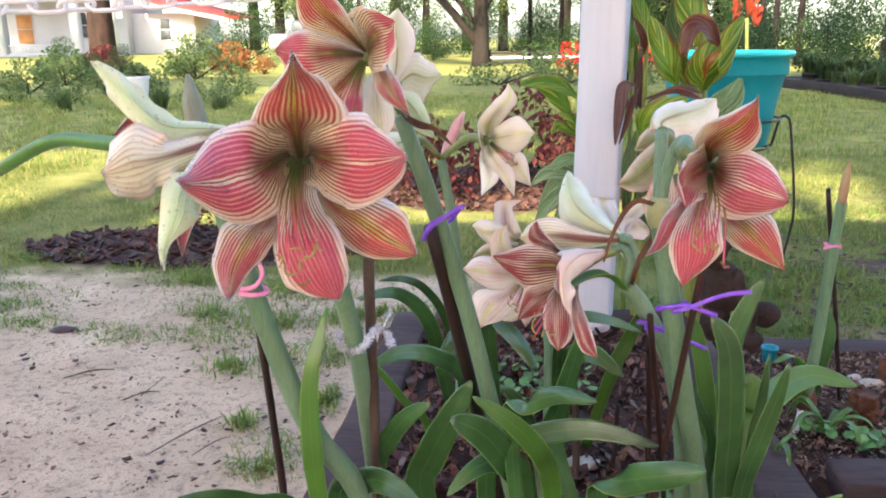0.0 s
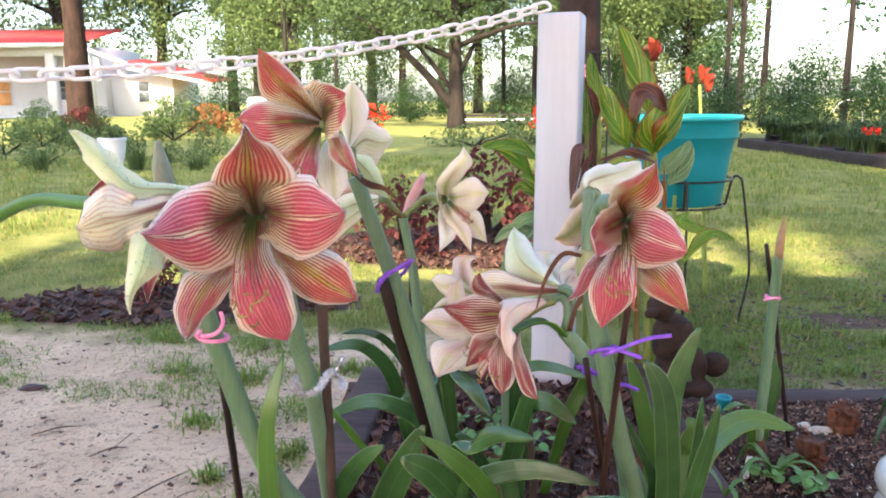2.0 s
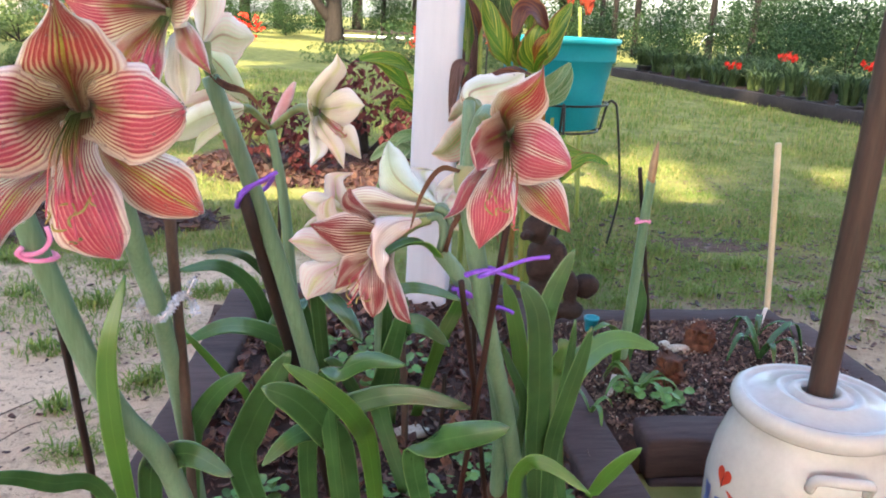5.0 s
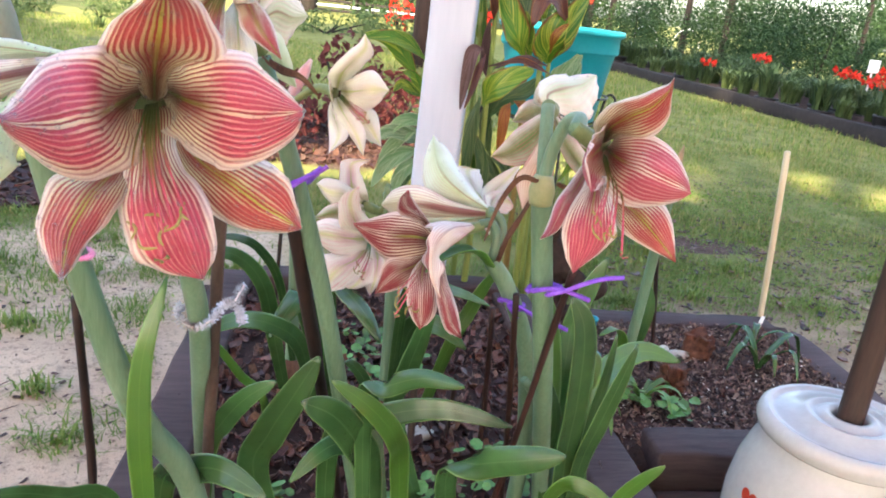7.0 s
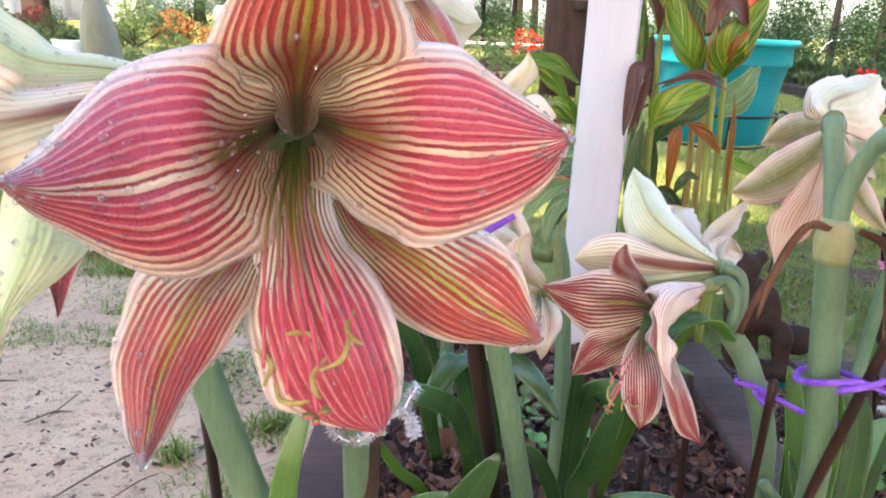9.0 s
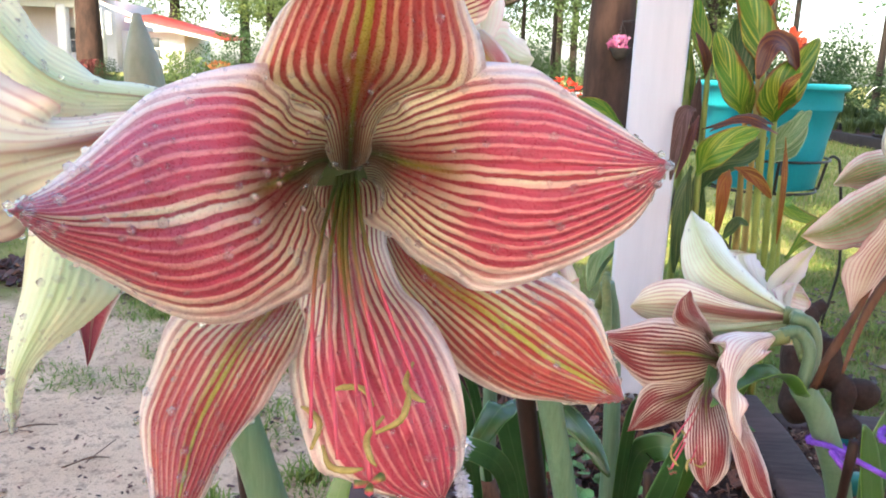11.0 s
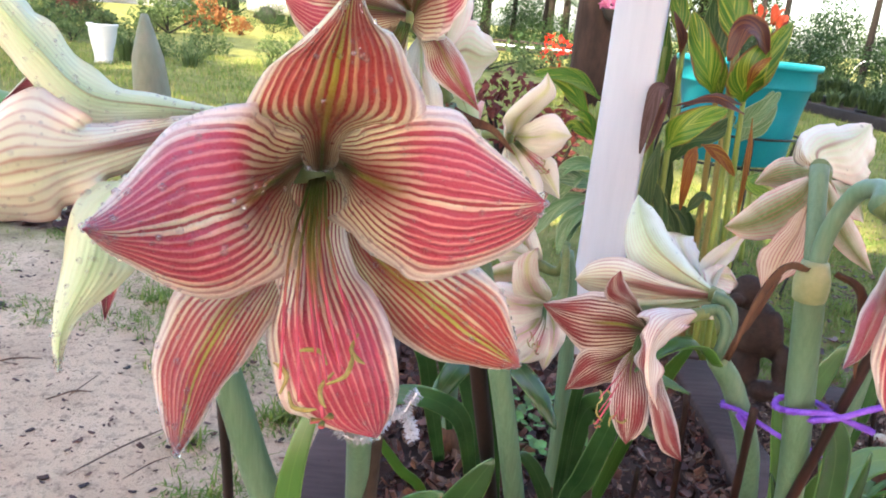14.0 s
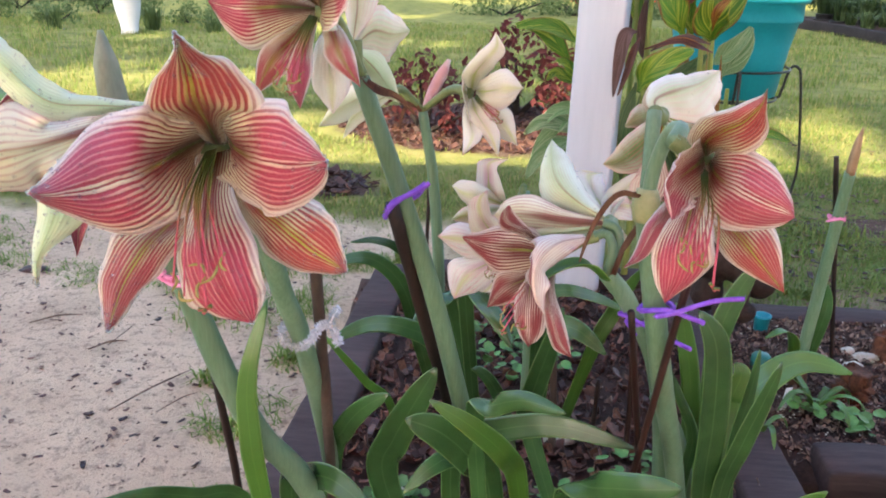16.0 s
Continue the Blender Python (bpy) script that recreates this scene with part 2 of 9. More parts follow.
def leaf_mat(name, c1, c2, rib, count=18, rough=0.30, cross=False, blotch=None):
    m, nt, b = node_mat(name)
    sep = nt.nodes.new("ShaderNodeSeparateXYZ")
    nt.links.new(coords(nt, "UV"), sep.inputs[0])
    u, v = sep.outputs[0], sep.outputs[1]
    av = mathn(nt, "ABSOLUTE", mathn(nt, "MULTIPLY_ADD", v, 2.0, -1.0))
    n1, n2 = noisef(nt, coords(nt), 14.0), noisef(nt, coords(nt), 160.0, 5.0, 0.7)
    col = mixc(nt, mathn(nt, "MULTIPLY_ADD", n1, 1.6, -0.3, clamp=True), c1, c2)
    rnd = nt.nodes.new("ShaderNodeObjectInfo").outputs["Random"]
    hs = nt.nodes.new("ShaderNodeHueSaturation")
    nt.links.new(mathn(nt, "MULTIPLY_ADD", rnd, 0.5, 0.75), hs.inputs["Value"])
    nt.links.new(col, hs.inputs["Color"])
    col = hs.outputs[0]
    line = mathn(nt, "ADD", v, mathn(nt, "MULTIPLY", u, 0.0))
    if cross:
        line = mathn(nt, "MULTIPLY_ADD", av, -0.55, u)
    wave = mathn(nt, "MULTIPLY_ADD", mathn(nt, "SINE", mathn(nt, "MULTIPLY", mathn(nt, "MULTIPLY_ADD", n1, 0.02, line), 6.2832 * count)), 0.5, 0.5)
    if cross:
        comb = nt.nodes.new("ShaderNodeCombineXYZ")
        nt.links.new(mathn(nt, "MULTIPLY", line, count * 2.2), comb.inputs[0])
        nt.links.new(mathn(nt, "MULTIPLY_ADD", rnd, 40.0, mathn(nt, "SIGN", mathn(nt, "SUBTRACT", v, 0.5))), comb.inputs[1])
        nt.links.new(mathn(nt, "MULTIPLY", n1, 0.6), comb.inputs[2])
        streak = mathn(nt, "MULTIPLY_ADD", noisef(nt, comb.outputs[0], 1.0, 3.0), 4.0, -1.85, clamp=True)
        col = mixc(nt, mathn(nt, "MULTIPLY", streak, 0.8), col, rib)
    else:
        col = mixc(nt, mathn(nt, "MULTIPLY", mathn(nt, "POWER", wave, 3.0), 0.06), col, rib)
    col = mixc(nt, mathn(nt, "MULTIPLY", mathn(nt, "MULTIPLY_ADD", av, -14.0, 1.0, clamp=True), 0.22), col, rib)
    col = mixc(nt, mathn(nt, "MULTIPLY_ADD", av, 9.0, -8.1, clamp=True), col, rib)
    if blotch:
        col = mixc(nt, mathn(nt, "MULTIPLY_ADD", mathn(nt, "ADD", av, n1), 6.0, -8.2, clamp=True), col, blotch)
    nt.links.new(col, b.inputs["Base Color"])
    b.inputs["Roughness"].default_value = rough
    b.inputs["Specular IOR Level"].default_value = 0.5 if cross else 0.8
    bump(nt, b, mathn(nt, "MULTIPLY_ADD", wave, 0.3, mathn(nt, "MULTIPLY_ADD", mathn(nt, "MULTIPLY_ADD", noisef(nt, coords(nt), 420.0, 1.0), 7.0, -4.6, clamp=True), 1.5, n2)), 0.3, 0.0006)
    translucent(m, nt, b, col, 0.40 if cross else 0.22)
    return m


CREAM = (0.90, 0.84, 0.60)
STRIPED = petal_inner("striped_petal_inside", CREAM, (0.72, 0.105, 0.190), (0.32, 0.013, 0.032), 19.0, 1.5, thin=0.53)
STRIPED_SEPAL = petal_inner("striped_sepal_inside", (0.80, 0.76, 0.48), (0.58, 0.085, 0.085), (0.34, 0.024, 0.026), 16.0, 1.25, thin=0.48, band=(0.42, 0.42, 0.06), band_w=0.30, centre=0.5, hollow=0.26)
STRIPED_R = petal_inner("rose_striped_petal_inside", (0.84, 0.74, 0.60), (0.64, 0.13, 0.19), (0.38, 0.026, 0.048), 18.0, 1.4, thin=0.47, hollow=0.14)
STRIPED_LOW = petal_inner("striped_lower_petal_inside", CREAM, (0.66, 0.085, 0.165), (0.34, 0.016, 0.038), 15.0, 2.0, centre=0.34, thin=0.44, hollow=0.24)
STRIPED_FINE = petal_inner("finely_striped_petal_inside", (0.80, 0.64, 0.55), (0.42, 0.055, 0.070), (0.17, 0.010, 0.016), 15.0, 1.1, thin=0.36, hollow=0.12)
PALE_IN = petal_inner("pale_petal_inside", (0.93, 0.91, 0.80), (0.90, 0.80, 0.72), (0.88, 0.82, 0.66), 9.0, 0.10, (0.42, 0.48, 0.10), (0.80, 0.82, 0.48), 0.30, thin=0.85)
PALE_OUT = petal_outer("pale_petal_outside", (0.76, 0.83, 0.66), (0.44, 0.58, 0.24), (0.50, 0.18, 0.16))
STREAK_OUT = petal_outer("streaked_petal_outside", (0.82, 0.80, 0.64), (0.64, 0.68, 0.42), (0.42, 0.13, 0.11), 12, 0.75, 4.0, (-1.9, 2.0), 0.70, 2.9)
PINK_OUT = petal_outer("pinkish_petal_outside", (0.86, 0.78, 0.70), (0.74, 0.62, 0.46), (0.44, 0.06, 0.08), 13, 1.0)
WHITE_OUT = petal_outer("white_petal_outside", (0.80, 0.79, 0.69), (0.44, 0.53, 0.25), (0.76, 0.40, 0.42), 10, 0.35, core=0.85)
BLUSH_IN = petal_inner("blush_petal_inside", (0.93, 0.89, 0.82), (0.84, 0.50, 0.53), (0.84, 0.56, 0.56), 9.0, 0.05, (0.36, 0.42, 0.10), (0.80, 0.82, 0.48), 0.25, thin=0.82)
BLUSH_OUT = petal_outer("blush_petal_outside", (0.84, 0.80, 0.74), (0.17, 0.28, 0.09), (0.60, 0.15, 0.20), 12, 0.7, 4.0, (0.0, 0.0), core=1.1)
GREEN_OUT = petal_outer("green_white_petal_outside", (0.66, 0.77, 0.54), (0.35, 0.55, 0.23), (0.50, 0.30, 0.18), 12, 0.15)
STEM = surf("waxy_green_stem", (0.078, 0.150, 0.082), (0.165, 0.265, 0.170), 22, 0.40, 420, 0.3, 0.0006, 0.10, stretch=(1, 1, 0.06))
NECK = surf("dark_green_neck", (0.09, 0.14, 0.05), (0.20, 0.24, 0.10), 30, 0.45, 200, 0.2, 0.0006)
LEAF = leaf_mat("strap_leaf", (0.016, 0.060, 0.018), (0.070, 0.175, 0.050), (0.18, 0.33, 0.12), rough=0.20)
LEAF_LIGHT = leaf_mat("young_strap_leaf", (0.042, 0.130, 0.018), (0.088, 0.220, 0.034), (0.20, 0.38, 0.08))
CANNA = leaf_mat("variegated_canna_leaf", (0.035, 0.13, 0.012), (0.10, 0.27, 0.022), (0.62, 0.68, 0.10), 8, 0.35, True, (0.22, 0.10, 0.03))
# darker copy of the canna leaf, the clump's shade put into its colour
CANNA_DARK = leaf_mat("shade_toned_canna_leaf", (0.020, 0.070, 0.022), (0.055, 0.135, 0.045), (0.26, 0.34, 0.12), 9, 0.4, True)
CANNA_LIGHT = leaf_mat("pale_striped_canna_leaf", (0.10, 0.22, 0.07), (0.20, 0.36, 0.14), (0.60, 0.68, 0.42), 11, 0.4, True)
ORANGELEAFY = leaf_mat("orange_withered_leaf", (0.13, 0.038, 0.012), (0.30, 0.095, 0.022), (0.50, 0.32, 0.05), 6, 0.5, True)
DRYLEAF = leaf_mat("dry_brown_leaf", (0.07, 0.030, 0.026), (0.17, 0.095, 0.085), (0.24, 0.16, 0.15), 6, 0.7, True)
CANNA_RED = leaf_mat("wine_canna_leaf", (0.055, 0.018, 0.020), (0.13, 0.040, 0.032), (0.24, 0.10, 0.035), 7, 0.36, True, (0.34, 0.13, 0.03))
ANTHER = surf("yellow_green_anther", (0.22, 0.19, 0.05), (0.40, 0.34, 0.12), 200, 0.8, 800, 0.6, 0.0005)


def filament_mat():
    m, nt, b = node_mat("green_to_pink_filament")
    sep = nt.nodes.new("ShaderNodeSeparateXYZ")
    nt.links.new(coords(nt, "Generated"), sep.inputs[0])
    f = mathn(nt, "ADD", sep.outputs[2], mathn(nt, "MULTIPLY_ADD", noisef(nt, coords(nt), 300.0), 0.2, -0.1))
    nt.links.new(ramp(nt, f, [(0.35, (0.46, 0.07, 0.11)), (0.65, (0.20, 0.16, 0.04)), (0.9, (0.07, 0.15, 0.03))]), b.inputs["Base Color"])
    b.inputs["Roughness"].default_value = 0.45
    return m


FILAMENT = filament_mat()

DRY = surf("dried_bract", (0.05, 0.02, 0.012), (0.15, 0.075, 0.04), 40, 0.7, 300, 0.6, 0.001, stretch=(1, 1, 0.2))
STALK_GREEN = surf("bright_green_stalk", (0.035, 0.11, 0.014), (0.075, 0.20, 0.028), 20, 0.4, 200, 0.2, 0.0006)
CANNA_STALK = surf("yellow_green_canna_stalk", (0.13, 0.19, 0.035), (0.28, 0.34, 0.09), 20, 0.5, 200, 0.3, 0.001, stretch=(1, 1, 0.15))
STALK_DRY = surf("dry_canna_stalk", (0.16, 0.12, 0.035), (0.34, 0.26, 0.08), 20, 0.6, 200, 0.4, 0.001, stretch=(1, 1, 0.15))
STAKE = surf("dark_wooden_stake", (0.010, 0.006, 0.005), (0.030, 0.016, 0.013), 30, 0.6, 300, 0.5, 0.001, stretch=(1, 1, 0.1))
STAKE_GREY = surf("weathered_wooden_stake", (0.038, 0.025, 0.020), (0.090, 0.062, 0.048), 30, 0.7, 300, 0.5, 0.001, stretch=(1, 1, 0.1))
STAKE_RED = surf("reddish_wooden_stake", (0.014, 0.006, 0.005), (0.040, 0.016, 0.012), 30, 0.55, 300, 0.5, 0.001, stretch=(1, 1, 0.1))
PALEWOOD = surf("pale_bare_wood", (0.50, 0.42, 0.27), (0.64, 0.56, 0.40), 20, 0.7, 240, 0.3, 0.0008, stretch=(1, 1, 0.1))
CHURN_STICK = surf("dark_varnished_stick", (0.022, 0.013, 0.010), (0.065, 0.038, 0.028), 16, 0.5, 220, 0.5, 0.001, stretch=(1, 1, 0.12))
GLAZE = surf("white_stoneware_glaze", (0.37, 0.37, 0.345), (0.45, 0.45, 0.42), 9, 0.16, 90, 0.05, 0.0005)
TIMBER = surf("stained_timber", (0.022, 0.013, 0.013), (0.080, 0.052, 0.050), 7, 0.78, 90, 0.9, 0.004, 0.1, stretch=(0.15, 1, 1))
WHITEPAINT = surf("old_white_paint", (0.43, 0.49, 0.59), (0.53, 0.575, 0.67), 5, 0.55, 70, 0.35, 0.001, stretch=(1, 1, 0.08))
CHAINWHITE = surf("white_plastic", (0.76, 0.76, 0.78), (0.84, 0.84, 0.85), 30, 0.4, 200, 0.1)
TEAL = surf("turquoise_plastic", (0.006, 0.225, 0.29), (0.012, 0.285, 0.36), 6, 0.38, 120, 0.12, 0.0006)
WIRE = surf("black_wire", (0.010, 0.010, 0.010), (0.03, 0.028, 0.026), 60, 0.45, 300, 0.2)
PURPLE = surf("purple_chenille", (0.16, 0.05, 0.48), (0.30, 0.14, 0.66), 90, 0.9, 600, 0.4)
PINKTIE = surf("pink_chenille", (0.72, 0.22, 0.44), (0.82, 0.38, 0.58), 90, 0.9, 600, 0.4)
TINSEL = surf("silver_tinsel", (0.62, 0.63, 0.66), (0.90, 0.90, 0.93), 200, 0.22, 900, 0.5, 0.001, 0.2, 0.45)
BROWNSTATUE = surf("dark_brown_cast_stone", (0.010, 0.006, 0.005), (0.048, 0.028, 0.022), 30, 0.8, 160, 1.0, 0.006, spec=0.3)
MULCH = surf("bark_chip", (0.016, 0.008, 0.007), (0.160, 0.074, 0.056), 40, 0.45, 300, 0.8, 0.001, 0.8)
# lighter brown chip, its colour raised further to stand in for dappled sun
MULCH_SIDE = surf("sun_toned_bark_chip", (0.040, 0.024, 0.019), (0.22, 0.135, 0.105), 40, 0.6, 300, 0.8, 0.001, 0.8)
# darker chip tone for the lawn mulch and the bits on the sand
MULCH_DARK = surf("dark_bark_chip", (0.016, 0.008, 0.007), (0.085, 0.036, 0.028), 40, 0.6, 300, 0.6, 0.001, 0.6)
TWIG = surf("dry_twig_bark", (0.07, 0.045, 0.035), (0.17, 0.115, 0.085), 60, 0.8, 300, 0.5, 0.001)
STUB = surf("red_brown_cut_stub", (0.030, 0.011, 0.007), (0.19, 0.075, 0.040), 60, 0.8, 300, 0.8, 0.003)
PEBBLE = surf("pale_pebble", (0.40, 0.38, 0.30), (0.62, 0.60, 0.52), 60, 0.7, 300, 0.4, 0.001, 0.2)
CLOVER = surf("groundcover_leaf", (0.06, 0.16, 0.04), (0.14, 0.28, 0.09), 60, 0.5, 400, 0.2, 0.001, 0.4)
TAG = surf("white_plastic_tag", (0.66, 0.70, 0.74), (0.78, 0.80, 0.82), 60, 0.4, 400, 0.05)
BLACKPOT = surf("black_nursery_pot", (0.012, 0.012, 0.013), (0.03, 0.03, 0.032), 20, 0.5, 200, 0.1)
BARK = surf("tree_bark", (0.009, 0.007, 0.006), (0.030, 0.024, 0.021), 4, 0.9, 30, 0.9, 0.03, stretch=(1, 1, 0.25))
PINEBARK = surf("pine_bark", (0.010, 0.0055, 0.0045), (0.042, 0.022, 0.017), 5, 0.9, 26, 1.0, 0.03, stretch=(1, 1, 0.3))


def foliage(name, c1, c2, vary=0.5):
    m, nt, b = node_mat(name)
    isl = nt.nodes.new("ShaderNodeNewGeometry").outputs["Random Per Island"]
    rnd = nt.nodes.new("ShaderNodeObjectInfo").outputs["Random"]
    mixed = mathn(nt, "FRACT", mathn(nt, "ADD", isl, rnd))
    col = mixc(nt, mixed, c1, c2)
    col = mixc(nt, mathn(nt, "MULTIPLY", noisef(nt, worldpos(nt), 0.7), vary), col, c1)
    nt.links.new(col, b.inputs["Base Color"])
    b.inputs["Roughness"].default_value = 0.6
    b.inputs["Specular IOR Level"].default_value = 0.2
    translucent(m, nt, b, col, 0.35)
    return m


OAKLEAF = foliage("oak_foliage", (0.038, 0.068, 0.028), (0.105, 0.165, 0.065))
LIGHTLEAF = foliage("light_foliage", (0.065, 0.110, 0.040), (0.175, 0.235, 0.090))
DARKLEAF = foliage("dark_foliage", (0.02, 0.05, 0.02), (0.06, 0.11, 0.04))
REDLEAF = foliage("dark_red_foliage", (0.07, 0.016, 0.018), (0.17, 0.05, 0.045))
ORANGELEAF = foliage("orange_foliage", (0.20, 0.07, 0.03), (0.32, 0.15, 0.05))
GRASS = foliage("grass_blades", (0.115, 0.180, 0.040), (0.30, 0.35, 0.105), 0.6)
TUFTGRASS = foliage("tuft_grass", (0.10, 0.18, 0.035), (0.27, 0.36, 0.10), 0.3)
DRYGRASS = foliage("dry_straw", (0.27, 0.24, 0.085), (0.42, 0.38, 0.15))
REDFLOWER = foliage("red_blossom", (0.62, 0.02, 0.015), (0.80, 0.07, 0.03))
FADED = foliage("faded_red_blossom", (0.22, 0.035, 0.025), (0.46, 0.085, 0.045))
HOUSEWHITE = surf("white_house_paint", (0.55, 0.56, 0.58), (0.64, 0.65, 0.67), 0.6, 0.7, 9, 0.2, 0.005)
REDROOF = surf("red_metal_roof", (0.42, 0.035, 0.035), (0.52, 0.06, 0.055), 0.8, 0.5, 8, 0.2, 0.01)
DARKGLASS = surf("dark_window_glass", (0.05, 0.06, 0.07), (0.10, 0.12, 0.14), 1, 0.1, 8, 0.0)
# pane of the orange-lit window, its light put into the colour
AMBER = surf("amber_lit_pane", (0.48, 0.20, 0.07), (0.62, 0.34, 0.14), 2, 0.6, 12, 0.1)
DARKWOOD = surf("dark_bed_edging", (0.012, 0.010, 0.011), (0.038, 0.031, 0.031), 2, 0.8, 20, 0.5, 0.01)


# ---- mesh tools ----
ORG = {}
V3 = Vector


def thing(name, base, label, category, group="", kind=""):
    ob = new(name)
    ob.location = base
    ob.empty_display_size = 0.05
    ORG[ob.name] = Vector(base)
    return tagged(ob, label, category, group, kind)


def mesh_of(name, bm, mats, origin):
    bmesh.ops.translate(bm, verts=bm.verts, vec=-Vector(origin))
    me = bpy.data.meshes.new(name)
    bm.to_mesh(me)
    bm.free()
    for p in me.polygons:
        p.use_smooth = True
    for m in mats if isinstance(mats, (list, tuple)) else [mats]:
        me.materials.append(m)
    return me


def part(name, bm, mats, parent, label=""):
    """One mesh, given in world coordinates, as a part of a thing or of a part."""
    ob = new(name, mesh_of(name, bm, mats, ORG[parent.name]))
    ob.parent = parent
    ORG[ob.name] = ORG[parent.name]
    return tagged(ob, label)


def single(name, bm, mats, base, label, category, group="", kind=""):
    """A thing that is one mesh."""
    ob = new(name, mesh_of(name, bm, mats, base))
    ob.location = base
    ORG[ob.name] = Vector(base)
    return tagged(ob, label, category, group, kind)


def raw(name, verts, faces, mats, base=(0, 0, 0), smooth=False, index=None):
    """A mesh from arrays made in a loop."""
    me = bpy.data.meshes.new(name)
    me.from_pydata([tuple(v) for v in verts], [], [tuple(f) for f in faces])
    for m in mats if isinstance(mats, (list, tuple)) else [mats]:
        me.materials.append(m)
    if index is not None:
        me.polygons.foreach_set("material_index", index)
    if smooth:
        me.polygons.foreach_set("use_smooth", [True] * len(me.polygons))
    ob = new(name, me)
    ob.location = base
    return ob


def spline(points, n):
    """n points on a smooth curve through the given ones."""
    p = [Vector(q) for q in points]
    p = [p[0] * 2 - p[1]] + p + [p[-1] * 2 - p[-2]]
    out = []
    segs = len(p) - 3
    for i in range(n):
        s = i / (n - 1) * segs
        k = min(int(s), segs - 1)
        t = s - k
        a, b, c, d = p[k:k + 4]
        out.append(0.5 * ((2 * b) + (c - a) * t + (2 * a - 5 * b + 4 * c - d) * t * t + (3 * b - a - 3 * c + d) * t ** 3))
    return out


def frames(pts):
    """Tangent and two normals at each point, with no twist."""
    n = len(pts)
    tans = [(pts[min(i + 1, n - 1)] - pts[max(i - 1, 0)]).normalized() for i in range(n)]
    ref = Vector((1, 0, 0)) if abs(tans[0].x) < 0.8 else Vector((0, 1, 0))
    a = tans[0].cross(ref).normalized()
    out = []
    for t in tans:
        a = (a - t * a.dot(t)).normalized()
        out.append((t, a, t.cross(a)))
    return out


def sweep(points, radii, n=14, sides=10, bm=None, rough=0.0, closed=True, flat=1.0):
    """A tube along a smooth curve; radii are spread along it."""
    bm = bm or bmesh.new()
    pts = spline(points, n)
    rings = []
    for i, (p, (t, a, b)) in enumerate(zip(pts, frames(pts))):
        s = i / (n - 1) * (len(radii) - 1)
        k = min(int(s), len(radii) - 2) if len(radii) > 1 else 0
        r = radii[k] + (radii[k + 1] - radii[k]) * (s - k) if len(radii) > 1 else radii[0]
        ring = []
        for j in range(sides):
            g = 2 * math.pi * j / sides
            rr = r * (1 + rough * (noise.noise(p * 55 + Vector((math.cos(g), math.sin(g), 0)) * 1.5)))
            ring.append(bm.verts.new(p + a * (math.cos(g) * rr) + b * (math.sin(g) * rr * flat)))
        rings.append(ring)
    for r0, r1 in zip(rings, rings[1:]):
        for j in range(sides):
            bm.faces.new((r0[j], r0[(j + 1) % sides], r1[(j + 1) % sides], r1[j]))
    if closed:
        bm.faces.new(list(reversed(rings[0])))
        bm.faces.new(rings[-1])
    return bm


def lathe(profile, centre, sides=40, bm=None):
    """A turned body from (radius, height) pairs."""
    bm = bm or bmesh.new()
    c = Vector(centre)
    rings = []
    for r, z in profile:
        rings.append([bm.verts.new(c + Vector((r * math.cos(2 * math.pi * j / sides), r * math.sin(2 * math.pi * j / sides), z))) for j in range(sides)])
    for a, b in zip(rings, rings[1:]):
        for j in range(sides):
            bm.faces.new((a[j], a[(j + 1) % sides], b[(j + 1) % sides], b[j]))
    bm.faces.new(list(reversed(rings[0])))
    bm.faces.new(rings[-1])
    return bm


def block(size, m, bevel=0.004, bm=None, wobble=0.0, cuts=0, seg=2):
    """A worn box: size in metres, pose m."""
    t = bmesh.new()
    bmesh.ops.create_cube(t, size=1.0)
    bmesh.ops.scale(t, vec=size, verts=t.verts)
    if bevel:
        bmesh.ops.bevel(t, geom=t.edges[:], offset=bevel, segments=seg, affect="EDGES", profile=0.5)
    if cuts:
        long_edges = [e for e in t.edges if e.calc_length() > max(size) * 0.6]
        bmesh.ops.subdivide_edges(t, edges=long_edges, cuts=cuts, use_grid_fill=True)
    if wobble:
        for v in t.verts:
            v.co += Vector((noise.noise(v.co * 9), noise.noise(v.co * 9 + V3((7, 0, 0))), noise.noise(v.co * 9 + V3((0, 5, 0))))) * wobble
    bmesh.ops.transform(t, matrix=m, verts=t.verts)
    if bm is None:
        return t
    me = bpy.data.meshes.new("tmp")
    t.to_mesh(me)
    t.free()
    bm.from_mesh(me)
    bpy.data.meshes.remove(me)
    return bm


# ---- petals, flowers, leaves ----
def smooth(a, b, x):
    t = min(1, max(0, (x - a) / (b - a)))
    return t * t * (3 - 2 * t)


def beads(bm_source, count, seed, rmin=0.00035, rmax=0.0014, slot=None):
    """Rain drops that sit on a sheet's faces."""
    rng = random.Random(seed)
    faces = [f for f in bm_source.faces if slot is None or f.material_index == slot]
    bm = bmesh.new()
    for _ in range(count):
        f = rng.choice(faces)
        w = [rng.random() for _ in f.verts]
        p = sum((v.co * k for v, k in zip(f.verts, w)), Vector()) / sum(w)
        r = rmin + (rmax - rmin) * rng.random() ** 2.5
        m = Matrix.Translation(p + f.normal * r * 0.3) @ Matrix.Diagonal((r, r, r, 1))
        bmesh.ops.create_icosphere(bm, subdivisions=1, radius=1.0, matrix=m)
    return bm


def water_mat():
    m, nt, b = node_mat("rain_water")
    b.inputs["Base Color"].default_value = (0.95, 0.97, 1.0, 1)
    b.inputs["Roughness"].default_value = 0.03
    b.inputs["Transmission Weight"].default_value = 0.9
    b.inputs["IOR"].default_value = 1.33
    return m


WATER = water_mat()


